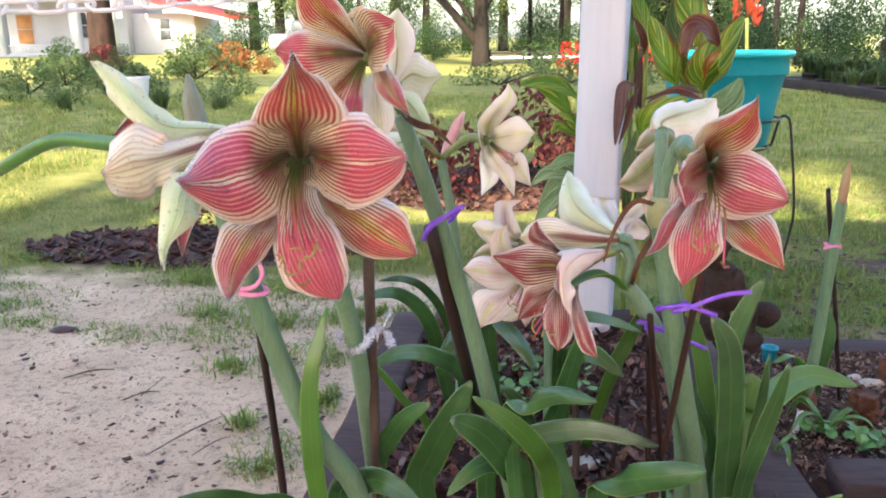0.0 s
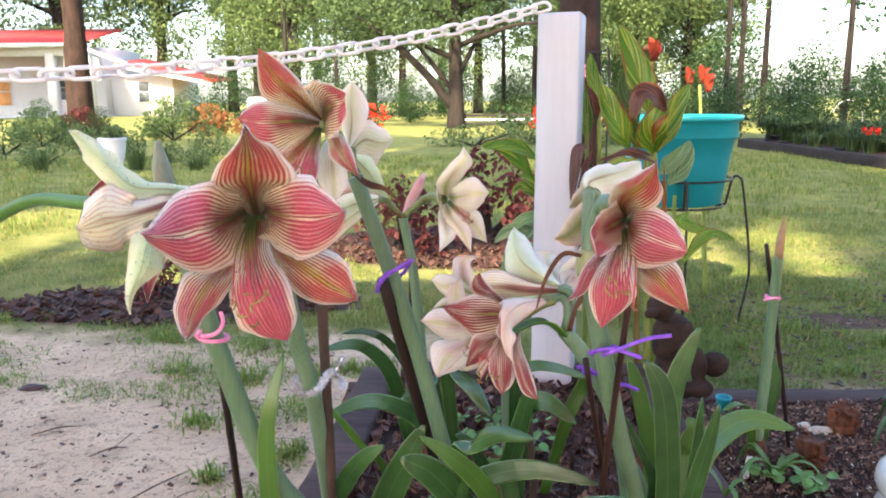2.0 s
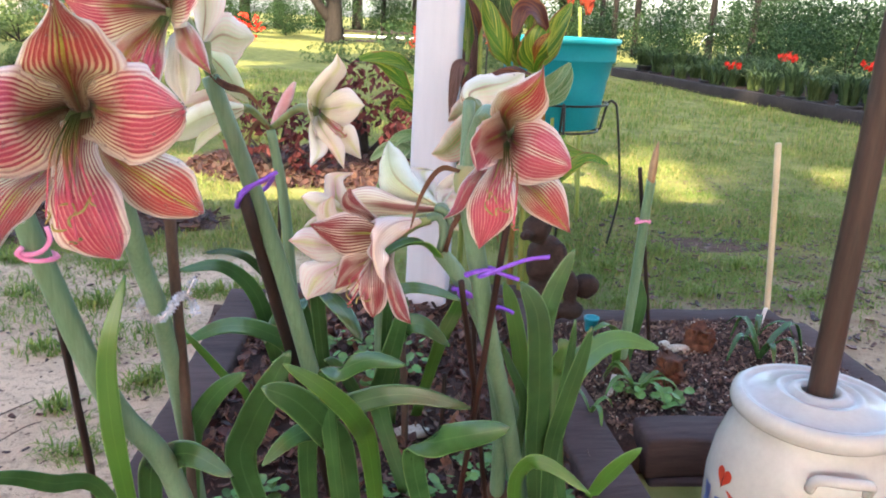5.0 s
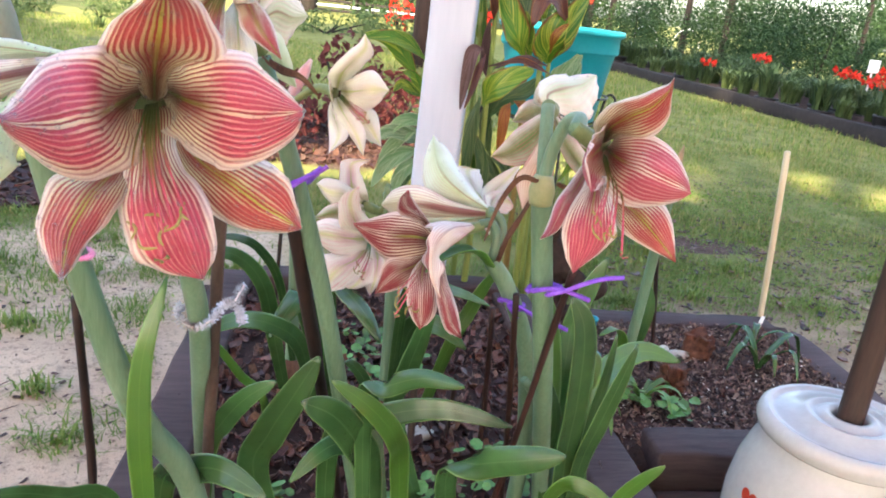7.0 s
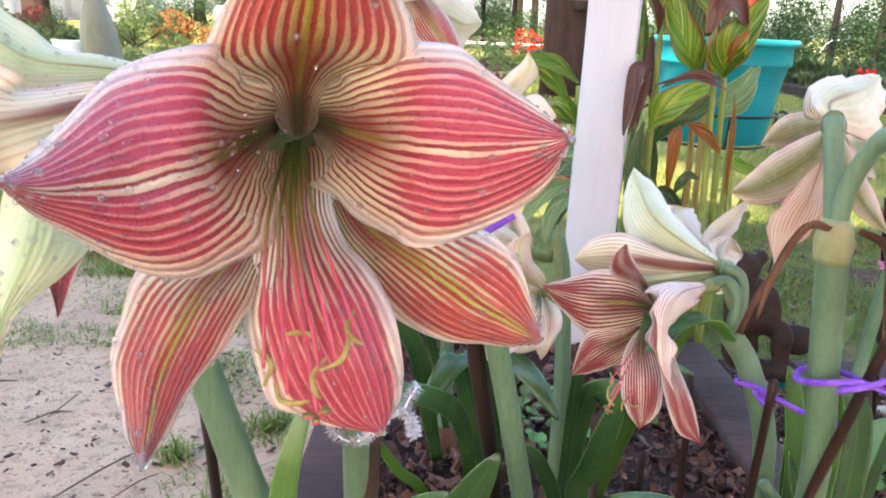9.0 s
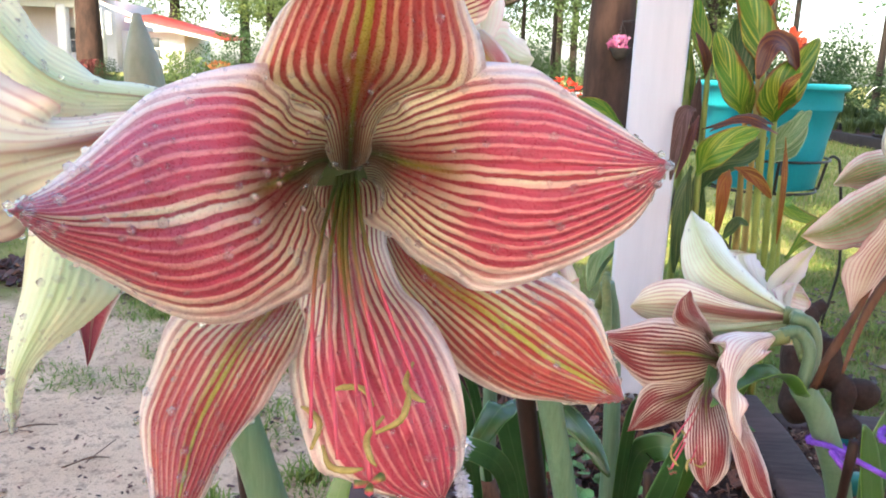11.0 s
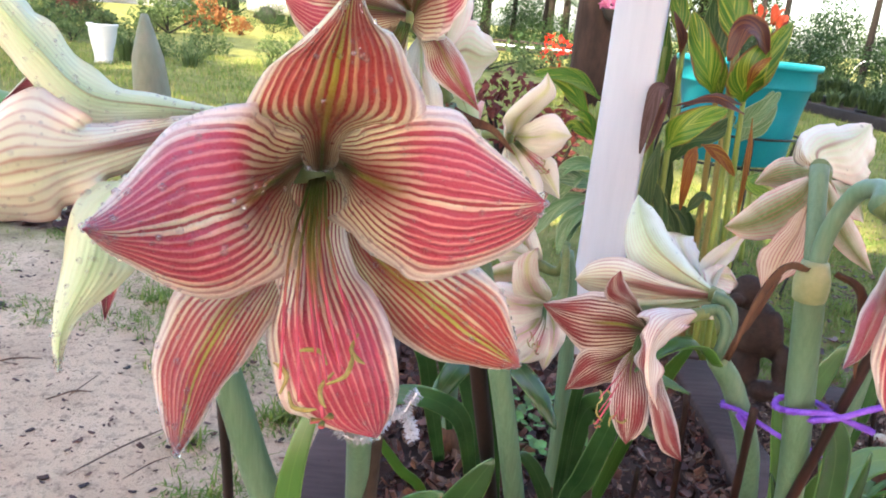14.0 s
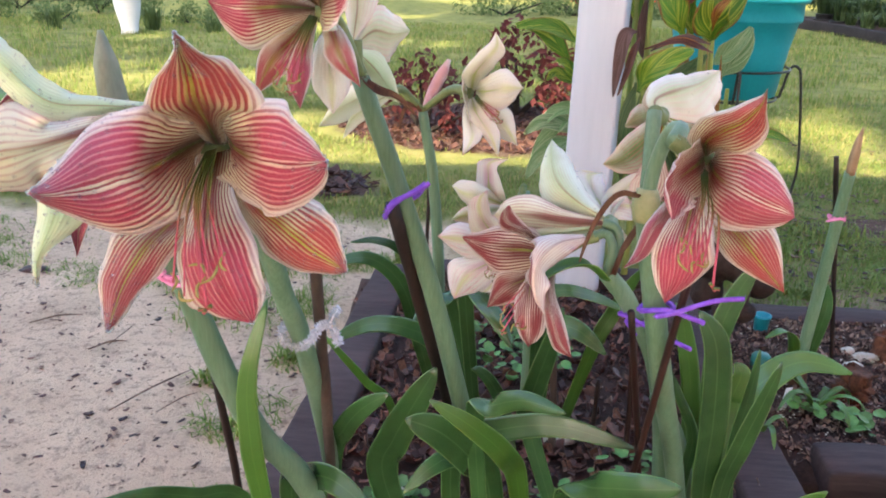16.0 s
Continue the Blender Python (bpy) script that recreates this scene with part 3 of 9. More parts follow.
def lobe(fl, rim_a, rib, rim_b, mats, front, ruffle=0.06, seed=1, nu=32, nv=20, drops=0, groove=0.05, swell=0.0, bulge=0.8):
    """A petal hung between three curves, its midrib and its two rims, which meet at the tip; slot 0 inside (towards front), slot 1 outside."""
    ca, cm, cb = spline(rim_a, nu + 1), spline(rib, nu + 1), spline(rim_b, nu + 1)
    run = [0.0]
    for p, q in zip(cm, cm[1:]):
        run.append(run[-1] + (q - p).length)
    bm = bmesh.new()
    uv = bm.loops.layers.uv.new("UVMap")
    widest = max((b - a).length for a, b in zip(ca, cb)) / 2
    grid, par, total = [], {}, Vector()
    for i in range(nu + 1):
        u = run[i] / run[-1]
        a, m, b = ca[i], cm[i], cb[i]
        mid, half = (a + b) / 2, (b - a) / 2 * (1 + swell * smooth(0.05, 0.3, run[i] / run[-1]))
        t = cm[min(i + 1, nu)] - cm[max(i - 1, 0)]
        nrm = t.cross(half)
        nrm = nrm.normalized() if nrm.length > 1e-9 else Vector()
        total += nrm * half.length
        w = half.length
        row = []
        for j in range(nv + 1):
            v = 2 * j / nv - 1
            p = mid + half * v + (m - mid) * (bulge * (1 - abs(v) ** 1.9))
            edge = abs(v) ** 4
            wave = math.sin(u * 17 + seed * 2.1 + (2 if v > 0 else 0)) + 0.6 * math.sin(u * 41 + seed * 1.3 + (1 if v > 0 else 4))
            off = 1.5 * ruffle * min(w, 0.6 * widest) * edge * wave * smooth(0.2, 0.5, u)
            off += groove * w * (1 - math.exp(-(v / 0.16) ** 2) - 0.6) * smooth(0.1, 0.4, u)
            off += 0.0008 * noise.noise(p * 60 + Vector((v * 2.5, seed, 0))) * smooth(0.15, 0.4, u)
            row.append((p, nrm, off, u, j / nv))
        grid.append(row)
    sign = 1.0 if total.dot(Vector(front)) > 0 else -1.0
    inner, outer = [], []
    for row in grid:
        ri, ro = [], []
        for p, nrm, off, u, v in row:
            n = nrm * sign
            x, y = bm.verts.new(p + n * off), bm.verts.new(p + n * (off - 0.0007))
            par[x] = par[y] = (u, v)
            ri.append(x)
            ro.append(y)
        inner.append(ri)
        outer.append(ro)

    def face(vs, slot, flip):
        f = bm.faces.new(tuple(reversed(vs)) if flip else vs)
        f.material_index = slot
        for lp in f.loops:
            lp[uv].uv = par[lp.vert]

    back = sign > 0
    for i in range(nu):
        for j in range(nv):
            face((inner[i][j], inner[i][j + 1], inner[i + 1][j + 1], inner[i + 1][j]), 0, back)
            face((outer[i][j], outer[i][j + 1], outer[i + 1][j + 1], outer[i + 1][j]), 1, not back)
        face((inner[i][0], inner[i + 1][0], outer[i + 1][0], outer[i][0]), 1, back)
        face((inner[i][nv], outer[i][nv], outer[i + 1][nv], inner[i + 1][nv]), 1, back)
    bm.normal_update()
    if drops:
        part("rain_drop", beads(bm, drops, seed * 7 + 3), WATER, fl, "clear rain drops on the petal")["kind"] = "stuff"
    return part("petal", bm, list(mats), fl)


def neck(plant, points, radii, label):
    """The green neck of a flower, under which its petals hang."""
    return part("flower", sweep(points, radii, 14, 12), NECK, plant, label)


def stamens(fl, c, end, tip, spread=0.008, lift=0.006):
    """Six filaments with bowed anthers that end round one place, and a three-lobed style."""
    c, end, tip = Vector(c), Vector(end), Vector(tip)
    d = (end - c).normalized()
    lat = d.cross(Vector((0, 1, 0))).normalized()
    up = lat.cross(d).normalized()
    up = -up if up.y > 0 else up
    for k in range(6):
        s = (k - 2.5) / 2.5
        e = end + lat * (s * spread * 1.5) + d * (0.010 * math.sin(k * 2.3)) + up * (0.003 * math.cos(k * 1.7))
        part("filament", sweep([c + lat * s * 0.003, c.lerp(e, 0.55) + up * lift, e], [0.0007, 0.0006, 0.0005], 12, 6), FILAMENT, fl)
        way = (d * (0.9 if k % 2 else -0.5) + lat * (0.7 * math.sin(k * 1.9))).normalized()
        bow = way.cross(up).normalized() * 0.0022
        part("anther", sweep([e - way * 0.0055, e + bow, e + way * 0.0045, e + way * 0.0065 - bow], [0.0004, 0.0008, 0.0008, 0.0003], 10, 7), ANTHER, fl)
    style = part("style", sweep([c, c.lerp(tip, 0.5) + up * (lift + 0.001), tip], [0.0009, 0.0008, 0.0008], 14, 7), FILAMENT, fl)
    for s in (-1, 0, 1):
        part("stigma", sweep([tip, tip + up * 0.002 + lat * s * 0.0035 + d * 0.003 * (1 - abs(s))], [0.0008, 0.0012], 4, 6), FILAMENT, style)


def strap(points, width, thick=0.0018, channel=0.18, n=26, nv=8, roll=0.0, blunt=1.0, base=0.7, wav=0.0, face_to=(0, 0, 1)):
    """A long leaf along a curve, with a channelled cross section and real thickness."""
    bm = bmesh.new()
    uv = bm.loops.layers.uv.new("UVMap")
    pts = spline(points, n)
    rows, par = [], {}
    prev = None
    for i, p in enumerate(pts):
        t = (pts[min(i + 1, n - 1)] - pts[max(i - 1, 0)]).normalized()
        side = t.cross(Vector(face_to))
        side = side.normalized() if side.length > 0.25 else (prev or Vector((1, 0, 0)))
        if prev and side.dot(prev) < 0:
            side = -side
        if prev:
            side = (side * 0.4 + prev * 0.6)
            side = (side - t * side.dot(t)).normalized()
        prev = side
        u = i / (n - 1)
        s = Matrix.Rotation(roll * u, 3, t) @ side
        nrm = s.cross(t).normalized()
        w = width * (base + (1 - base) * smooth(0, 0.4, u)) * max(0.02, 1 - u ** (3.2 * blunt)) ** 0.6
        top, bot = [], []
        for j in range(nv + 1):
            v = 2 * j / nv - 1
            q = p + s * (w * v) + nrm * (channel * w * (v * v) + wav * w * math.sin(u * 9 + v * 2) * abs(v))
            tk = thick * (1 - 0.75 * v * v)
            a, b = bm.verts.new(q + nrm * tk), bm.verts.new(q - nrm * tk)
            par[a] = par[b] = (u, j / nv)
            top.append(a)
            bot.append(b)
        rows.append((top, bot))

    def face(vs):
        f = bm.faces.new(vs)
        for lp in f.loops:
            lp[uv].uv = par[lp.vert]

    for (t0, b0), (t1, b1) in zip(rows, rows[1:]):
        for j in range(nv):
            face((t0[j], t0[j + 1], t1[j + 1], t1[j]))
            face((b0[j], b1[j], b1[j + 1], b0[j + 1]))
        face((t0[0], t1[0], b1[0], b0[0]))
        face((t0[nv], b0[nv], b1[nv], t1[nv]))
    face(list(rows[-1][0]) + list(reversed(rows[-1][1])))
    face(list(reversed(rows[0][0])) + list(rows[0][1]))
    return bm


# ---- ground ----
def ground_mat():
    m, nt, b = node_mat("yard_ground")
    p = worldpos(nt)
    sep = nt.nodes.new("ShaderNodeSeparateXYZ")
    nt.links.new(p, sep.inputs[0])
    x, y = sep.outputs[0], sep.outputs[1]
    n_big, n_mid, n_fine, n_grit = noisef(nt, p, 0.9), noisef(nt, p, 5.0, 6.0), noisef(nt, p, 40.0, 6.0, 0.7), noisef(nt, p, 260.0, 4.0, 0.7)
    grass = ramp(nt, n_mid, [(0.3, (0.120, 0.130, 0.040)), (0.5, (0.215, 0.235, 0.065)), (0.72, (0.33, 0.30, 0.110))])
    grass = mixc(nt, mathn(nt, "MULTIPLY_ADD", n_fine, 1.4, -0.3, clamp=True), grass, mixc(nt, 0.5, grass, (0.045, 0.06, 0.018)))
    sand = ramp(nt, n_mid, [(0.25, (0.50, 0.385, 0.270)), (0.6, (0.68, 0.540, 0.385)), (0.8, (0.78, 0.645, 0.475))])
    sand = mixc(nt, mathn(nt, "MULTIPLY_ADD", n_fine, 4.0, -2.0, clamp=True), sand, (0.19, 0.135, 0.10))
    sand = mixc(nt, mathn(nt, "MULTIPLY_ADD", noisef(nt, p, 95.0, 3.0, 0.6), 9.0, -5.4, clamp=True), sand, (0.13, 0.085, 0.06))
    sand = mixc(nt, mathn(nt, "MULTIPLY_ADD", n_grit, 4.2, -2.3, clamp=True), sand, (0.24, 0.19, 0.155))
    soil = ramp(nt, n_fine, [(0.3, (0.050, 0.030, 0.023)), (0.6, (0.14, 0.092, 0.070)), (0.8, (0.24, 0.175, 0.135))])
    # sandy path: near and to the left of the bed, with a ragged grassy border
    edge = mathn(nt, "ADD", mathn(nt, "MULTIPLY_ADD", n_big, 1.3, 1.42), mathn(nt, "MULTIPLY", n_mid, 0.35))
    fs = mathn(nt, "MULTIPLY_ADD", mathn(nt, "SUBTRACT", edge, y), 5.0, 0.5, clamp=True)
    left = mathn(nt, "MULTIPLY_ADD", mathn(nt, "SUBTRACT", 0.15, x), 4.0, 0.5, clamp=True)
    fs = mathn(nt, "MULTIPLY", fs, left)
    near = mathn(nt, "MULTIPLY_ADD", mathn(nt, "SUBTRACT", mathn(nt, "MULTIPLY_ADD", n_mid, 0.4, 0.15), y), 5.0, 0.0, clamp=True)
    fs = mathn(nt, "MAXIMUM", fs, near)
    # bare earth to the right of the beds
    fr = mathn(nt, "MULTIPLY", mathn(nt, "MULTIPLY_ADD", mathn(nt, "SUBTRACT", x, mathn(nt, "MULTIPLY_ADD", n_mid, 0.5, 0.5)), 4.0, 0.0, clamp=True),
               mathn(nt, "MULTIPLY_ADD", mathn(nt, "SUBTRACT", mathn(nt, "MULTIPLY_ADD", n_big, 1.6, 1.25), y), 4.0, 0.5, clamp=True))

    fr = mathn(nt, "MULTIPLY", fr, mathn(nt, "SUBTRACT", 1.0, near))

    def patch(cx, cy, rx, ry):
        dx = mathn(nt, "POWER", mathn(nt, "DIVIDE", mathn(nt, "ABSOLUTE", mathn(nt, "SUBTRACT", x, cx)), rx), 2.0)
        dy = mathn(nt, "POWER", mathn(nt, "DIVIDE", mathn(nt, "ABSOLUTE", mathn(nt, "SUBTRACT", y, cy)), ry), 2.0)
        d = mathn(nt, "ADD", mathn(nt, "ADD", dx, dy), mathn(nt, "MULTIPLY_ADD", n_mid, 1.0, -0.5))
        return mathn(nt, "MULTIPLY_ADD", d, -4.0, 4.4, clamp=True)

    fm = mathn(nt, "MAXIMUM", mathn(nt, "MAXIMUM", patch(0.25, 3.75, 0.75, 0.62), patch(-0.85, 2.62, 0.7, 0.30)), patch(1.5, 2.3, 0.30, 0.10))
    col = mixc(nt, fs, grass, sand)
    col = mixc(nt, mathn(nt, "MULTIPLY", fr, 0.8), col, mixc(nt, mathn(nt, "MULTIPLY_ADD", n_mid, 1.8, -0.2, clamp=True), soil, mixc(nt, 0.4, sand, (0.30, 0.20, 0.145))))
    col = mixc(nt, fm, col, soil)
    nt.links.new(col, b.inputs["Base Color"])
    b.inputs["Roughness"].default_value = 0.92
    b.inputs["Specular IOR Level"].default_value = 0.2
    bump(nt, b, mathn(nt, "ADD", n_fine, mathn(nt, "MULTIPLY", n_grit, 0.6)), 0.9, 0.010)
    return m


def build_ground():
    bm = bmesh.new()
    xs = [-600, -200, -60, -25, -12] + [-8 + 0.25 * i for i in range(65)] + [12, 25, 60, 200, 600]
    ys = [-600, -200, -60, -20, -8] + [-4 + 0.25 * i for i in range(65)] + [16, 25, 60, 200, 900]
    grid = [[bm.verts.new((x, y, 0.012 * noise.noise(Vector((x * 1.7, y * 1.7, 0))) + 0.005 * noise.noise(Vector((x * 6, y * 6, 3))) if abs(x) < 8 and -4 < y < 12 else 0.0)) for x in xs] for y in ys]
    for r0, r1 in zip(grid, grid[1:]):
        for i in range(len(xs) - 1):
            bm.faces.new((r0[i], r0[i + 1], r1[i + 1], r1[i]))
    single("ground", bm, ground_mat(), (0, 0, 0), "sandy yard path running into a patchy green lawn", "ground", kind="structure")


build_ground()


def blades(name, spots, mats, label, category, hmin, hmax, seed, wide=0.0022, lean=0.5):
    """Many single blades at spots (x, y, scale): stuff."""
    rng = np.random.default_rng(seed)
    s = np.asarray(spots)
    n = len(s)
    hgt = (hmin + (hmax - hmin) * rng.random(n) ** 1.5) * s[:, 2]
    ang = rng.random(n) * 2 * np.pi
    ln = lean * rng.random(n)
    d = np.stack([np.cos(ang), np.sin(ang), np.zeros(n)], 1)
    sd = np.stack([-np.sin(ang), np.cos(ang), np.zeros(n)], 1) * (wide * (0.6 + 0.8 * rng.random(n)) * (0.6 + 0.4 * s[:, 2]))[:, None]
    base = np.stack([s[:, 0], s[:, 1], np.zeros(n) - 0.004], 1)
    up = np.array([0, 0, 1.0])
    mid = base + up * (hgt * 0.6)[:, None] + d * (hgt * ln * 0.35)[:, None]
    top = base + up * (hgt * (1 - 0.3 * ln))[:, None] + d * (hgt * ln)[:, None]
    verts = np.stack([base - sd, base + sd, mid - sd * 0.7, mid + sd * 0.7, top], 1).reshape(-1, 3)
    k = np.arange(n)[:, None] * 5
    quads = (k + np.array([0, 1, 3, 2])).tolist()
    tris = (k + np.array([2, 3, 4])).tolist()
    idx = np.repeat((rng.random(n) < 0.22).astype(int), 1)
    ob = raw(name, verts, quads + tris, mats, index=np.concatenate([idx, idx]).tolist())
    return tagged(ob, label, category, kind="stuff")


def lawn_spots(n, x0, x1, y0, y1, seed, keep):
    rng = np.random.default_rng(seed)
    out = []
    while len(out) < n:
        x, y = x0 + (x1 - x0) * rng.random(), y0 + (y1 - y0) * rng.random()
        k = keep(x, y)
        if rng.random() < k:
            out.append((x, y, 0.6 + 0.6 * k))
    return out


def in_bed(x, y):
    return -0.16 < x < 0.72 and 0.3 < y < 1.80 or 0.6 < x < 1.42 and 0.82 < y < 1.62


def lawn_keep(x, y):
    if in_bed(x, y):
        return 0
    edge = 2.05 + 0.45 * noise.noise(Vector((x * 1.3, 3, 1))) + 0.25 * noise.noise(Vector((x * 4, y * 4, 0)))
    k = smooth(edge - 0.25, edge + 0.5, y)
    if x > 0.7:
        k = max(k, 0.55 * smooth(1.7, 2.2, y))
    for cx, cy, rx, ry in ((0.25, 3.75, 0.8, 0.62), (-0.85, 2.62, 0.7, 0.3), (1.5, 2.3, 0.3, 0.10)):
        if ((x - cx) / rx) ** 2 + ((y - cy) / ry) ** 2 < 1.0 + 0.4 * noise.noise(Vector((x * 5, y * 5, 2))):
            k *= 0.06
    return k * (0.35 + 0.65 * smooth(-0.35, 0.35, noise.noise(Vector((x * 2.2, y * 2.2, 5)))))


blades("lawn_grass", lawn_spots(80000, -3.2, 4.0, 1.75, 4.6, 3, lawn_keep), [GRASS, DRYGRASS], "short patchy lawn grass with dry straw", "grass", 0.010, 0.038, 4, 0.0021, 1.3)
blades("lawn_grass_beyond", lawn_spots(60000, -7.0, 6.5, 4.4, 10.5, 5, lawn_keep), [GRASS, DRYGRASS], "mown lawn grass farther out", "grass", 0.03, 0.06, 6, 0.004)


def tuft_spots():
    rng = random.Random(11)
    out = []
    for cx, cy, r, n in ((-0.24, 1.12, .10, 120), (-0.22, 0.86, .06, 80), (-0.5, 1.75, .14, 160), (-0.78, 1.70, .07, 70), (-0.3, 1.55, .12, 140), (-0.95, 1.15, .05, 30), (-0.17, 1.35, .08, 110),
                         (-0.17, 0.62, .05, 60), (-1.2, 1.95, .2, 150), (-0.6, 2.0, .25, 220), (-0.33, 0.55, .04, 40), (-0.18, 1.62, .1, 150), (1.5, 1.55, .12, 60), (1.65, 1.95, .2, 110), (1.3, 1.85, .2, 200), (0.9, 1.8, .25, 280), (0.5, 1.95, .25, 260)):
        for _ in range(int(n * 2.2)):
            a, q = rng.random() * 6.283, r * math.sqrt(rng.random())
            out.append((cx + q * math.cos(a), cy + q * math.sin(a), 0.9 + 0.5 * (1 - q / r)))
    for _ in range(95):
        cx, cy = rng.uniform(-2.6, -0.12), rng.uniform(1.5, 2.5)
        if rng.random() > smooth(1.4, 2.4, cy) + 0.15:
            continue
        r = rng.uniform(0.04, 0.16)
        for _ in range(int(2200 * r)):
            a, q = rng.random() * 6.283, r * math.sqrt(rng.random())
            out.append((cx + q * math.cos(a), cy + 0.7 * q * math.sin(a), 0.7 + 0.5 * (1 - q / r)))
    for _ in range(420):
        cx, cy = rng.uniform(0.75, 3.4), rng.uniform(1.66, 3.2)
        r = rng.uniform(0.03, 0.15)
        for _ in range(int(1500 * r)):
            a, q = rng.random() * 6.283, r * math.sqrt(rng.random())
            out.append((cx + q * math.cos(a), cy + q * math.sin(a), 0.6 + 0.5 * (1 - q / r)))
    for _ in range(44):
        cx, cy = rng.uniform(1.45, 3.0), rng.uniform(0.8, 1.9)
        r = rng.uniform(0.03, 0.1)
        for _ in range(int(1300 * r)):
            a, q = rng.random() * 6.283, r * math.sqrt(rng.random())
            out.append((cx + q * math.cos(a), cy + q * math.sin(a), 0.6 + 0.5 * (1 - q / r)))
    return [p for p in out if not in_bed(p[0], p[1])]


blades("grass_tuft", tuft_spots(), [TUFTGRASS, TUFTGRASS], "small green grass tufts growing in the sand", "grass", 0.010, 0.034, 12, 0.0016, 2.2)


def weed_spots():
    rng = random.Random(37)
    out = []
    for cx, cy, r in ((-.59, 1.87, .12), (-.45, 1.52, .08), (-.33, 1.24, .05), (-.42, 2.07, .15), (-.19, 1.34, .06), (-.12, 1.88, .09), (-.74, 2.18, .15), (-.40, 1.80, .10), (-.02, 1.90, .09), (-.25, 1.08, .05),
                      (1.07, 2.06, .13), (1.30, 2.22, .16), (1.01, 1.75, .08), (1.50, 2.05, .18), (1.80, 2.40, .22), (.95, 2.30, .14), (1.25, 1.80, .10), (1.60, 1.75, .12), (2.0, 2.0, .2)):
        for _ in range(int(50 + 800 * r)):
            a, q = rng.random() * 6.283, r * rng.random() * rng.uniform(0.5, 1.4)
            out.append((cx + q * math.cos(a), cy + 0.8 * q * math.sin(a), 0.7 + 0.6 * (1 - q / r)))
    return [p for p in out if not in_bed(p[0], p[1])]


blades("weed_clump", weed_spots(), [TUFTGRASS, GRASS], "fresh green weeds in small clumps", "grass", 0.015, 0.048, 38, 0.0024, 1.5)


def litter(name, spots, mat, label, category, lmin, lmax, seed, flat=0.3, z=0.0, curl=0.4):
    """Loose chips and bits of leaf, each a bent sliver: stuff."""
    rng = random.Random(seed)
    verts, faces = [], []
    for x, y in spots:
        l = lmin + (lmax - lmin) * rng.random() ** 2
        w = l * (0.2 + 0.4 * rng.random())
        h = w * 0.25
        m = Matrix.Translation((x, y, z + h * 0.6 + 0.006 * rng.random())) @ Euler(((rng.random() - .5) * flat * 2, (rng.random() - .5) * flat * 2, rng.random() * 6.283)).to_matrix().to_4x4()
        k = len(verts)
        b = curl * h * rng.random() * 2
        for px, py, pz in ((-l, -w, b), (0, -w * 1.1, 0), (l, -w * .6, b), (l, w * .5, b), (0, w, 0), (-l, w, b)):
            verts.append(m @ Vector((px / 2, py / 2, pz + h / 2)))
        for px, py, pz in ((-l, -w, b), (0, -w * 1.1, 0), (l, -w * .6, b), (l, w * .5, b), (0, w, 0), (-l, w, b)):
            verts.append(m @ Vector((px / 2, py / 2, pz - h / 2)))
        faces += [(k, k + 1, k + 4, k + 5), (k + 1, k + 2, k + 3, k + 4), (k + 11, k + 10, k + 7, k + 6), (k + 10, k + 9, k + 8, k + 7)]
        faces += [(k + i, k + 6 + i, k + 6 + (i + 1) % 6, k + (i + 1) % 6) for i in range(6)]
    return tagged(raw(name, verts, faces, mat), label, category, kind="stuff")


# ---- raised beds ----
def rect_spots(n, x0, x1, y0, y1, seed):
    r = random.Random(seed)
    return [(x0 + (x1 - x0) * r.random(), y0 + (y1 - y0) * r.random()) for _ in range(n)]


SOIL = surf("dark_bed_soil", (0.016, 0.009, 0.007), (0.070, 0.038, 0.029), 9, 0.95, 110, 1.0, 0.008)


def bed_soil(name, x0, x1, y0, y1, z, label):
    bm = bmesh.new()
    nx, ny = 36, 44
    g = [[bm.verts.new((x0 + (x1 - x0) * i / nx, y0 + (y1 - y0) * j / ny, z + 0.014 * noise.noise(Vector((i * .35, j * .35, z * 9))) + 0.006 * noise.noise(Vector((i * 1.1, j * 1.1, 2))))) for i in range(nx + 1)] for j in range(ny + 1)]
    for a, b in zip(g, g[1:]):
        for i in range(nx):
            bm.faces.new((a[i], a[i + 1], b[i + 1], b[i]))
    r = bmesh.ops.extrude_face_region(bm, geom=bm.faces[:])
    for v in r["geom"]:
        if isinstance(v, bmesh.types.BMVert):
            v.co.z = -0.01
    single(name, bm, SOIL, (x0, y0, 0), label, "garden bed", kind="structure")


bed_soil("soil_main_bed", -0.10, 0.64, 0.35, 1.66, 0.045, "dark mulched soil of the raised flower bed")
bed_soil("soil_side_bed", 0.60, 1.32, 0.94, 1.52, 0.040, "dark mulched soil of the neighbouring raised bed")


def timber(a, b, z, w=0.085, h=0.072):
    """One landscape timber lying from a to b, top at z."""
    a, b = Vector((*a, 0)), Vector((*b, 0))
    d = b - a
    m = Matrix.Translation((a + b) / 2 + Vector((0, 0, z - h / 2))) @ Matrix.Rotation(math.atan2(d.y, d.x), 4, "Z")
    bm = block((d.length, w, h), m, 0.006, wobble=0.005, cuts=22)
    base = (a + b) / 2
    return single("landscape_timber", bm, TIMBER, base, "weathered dark brown landscape timber edging the flower bed", "timber", "timbers edging the beds")


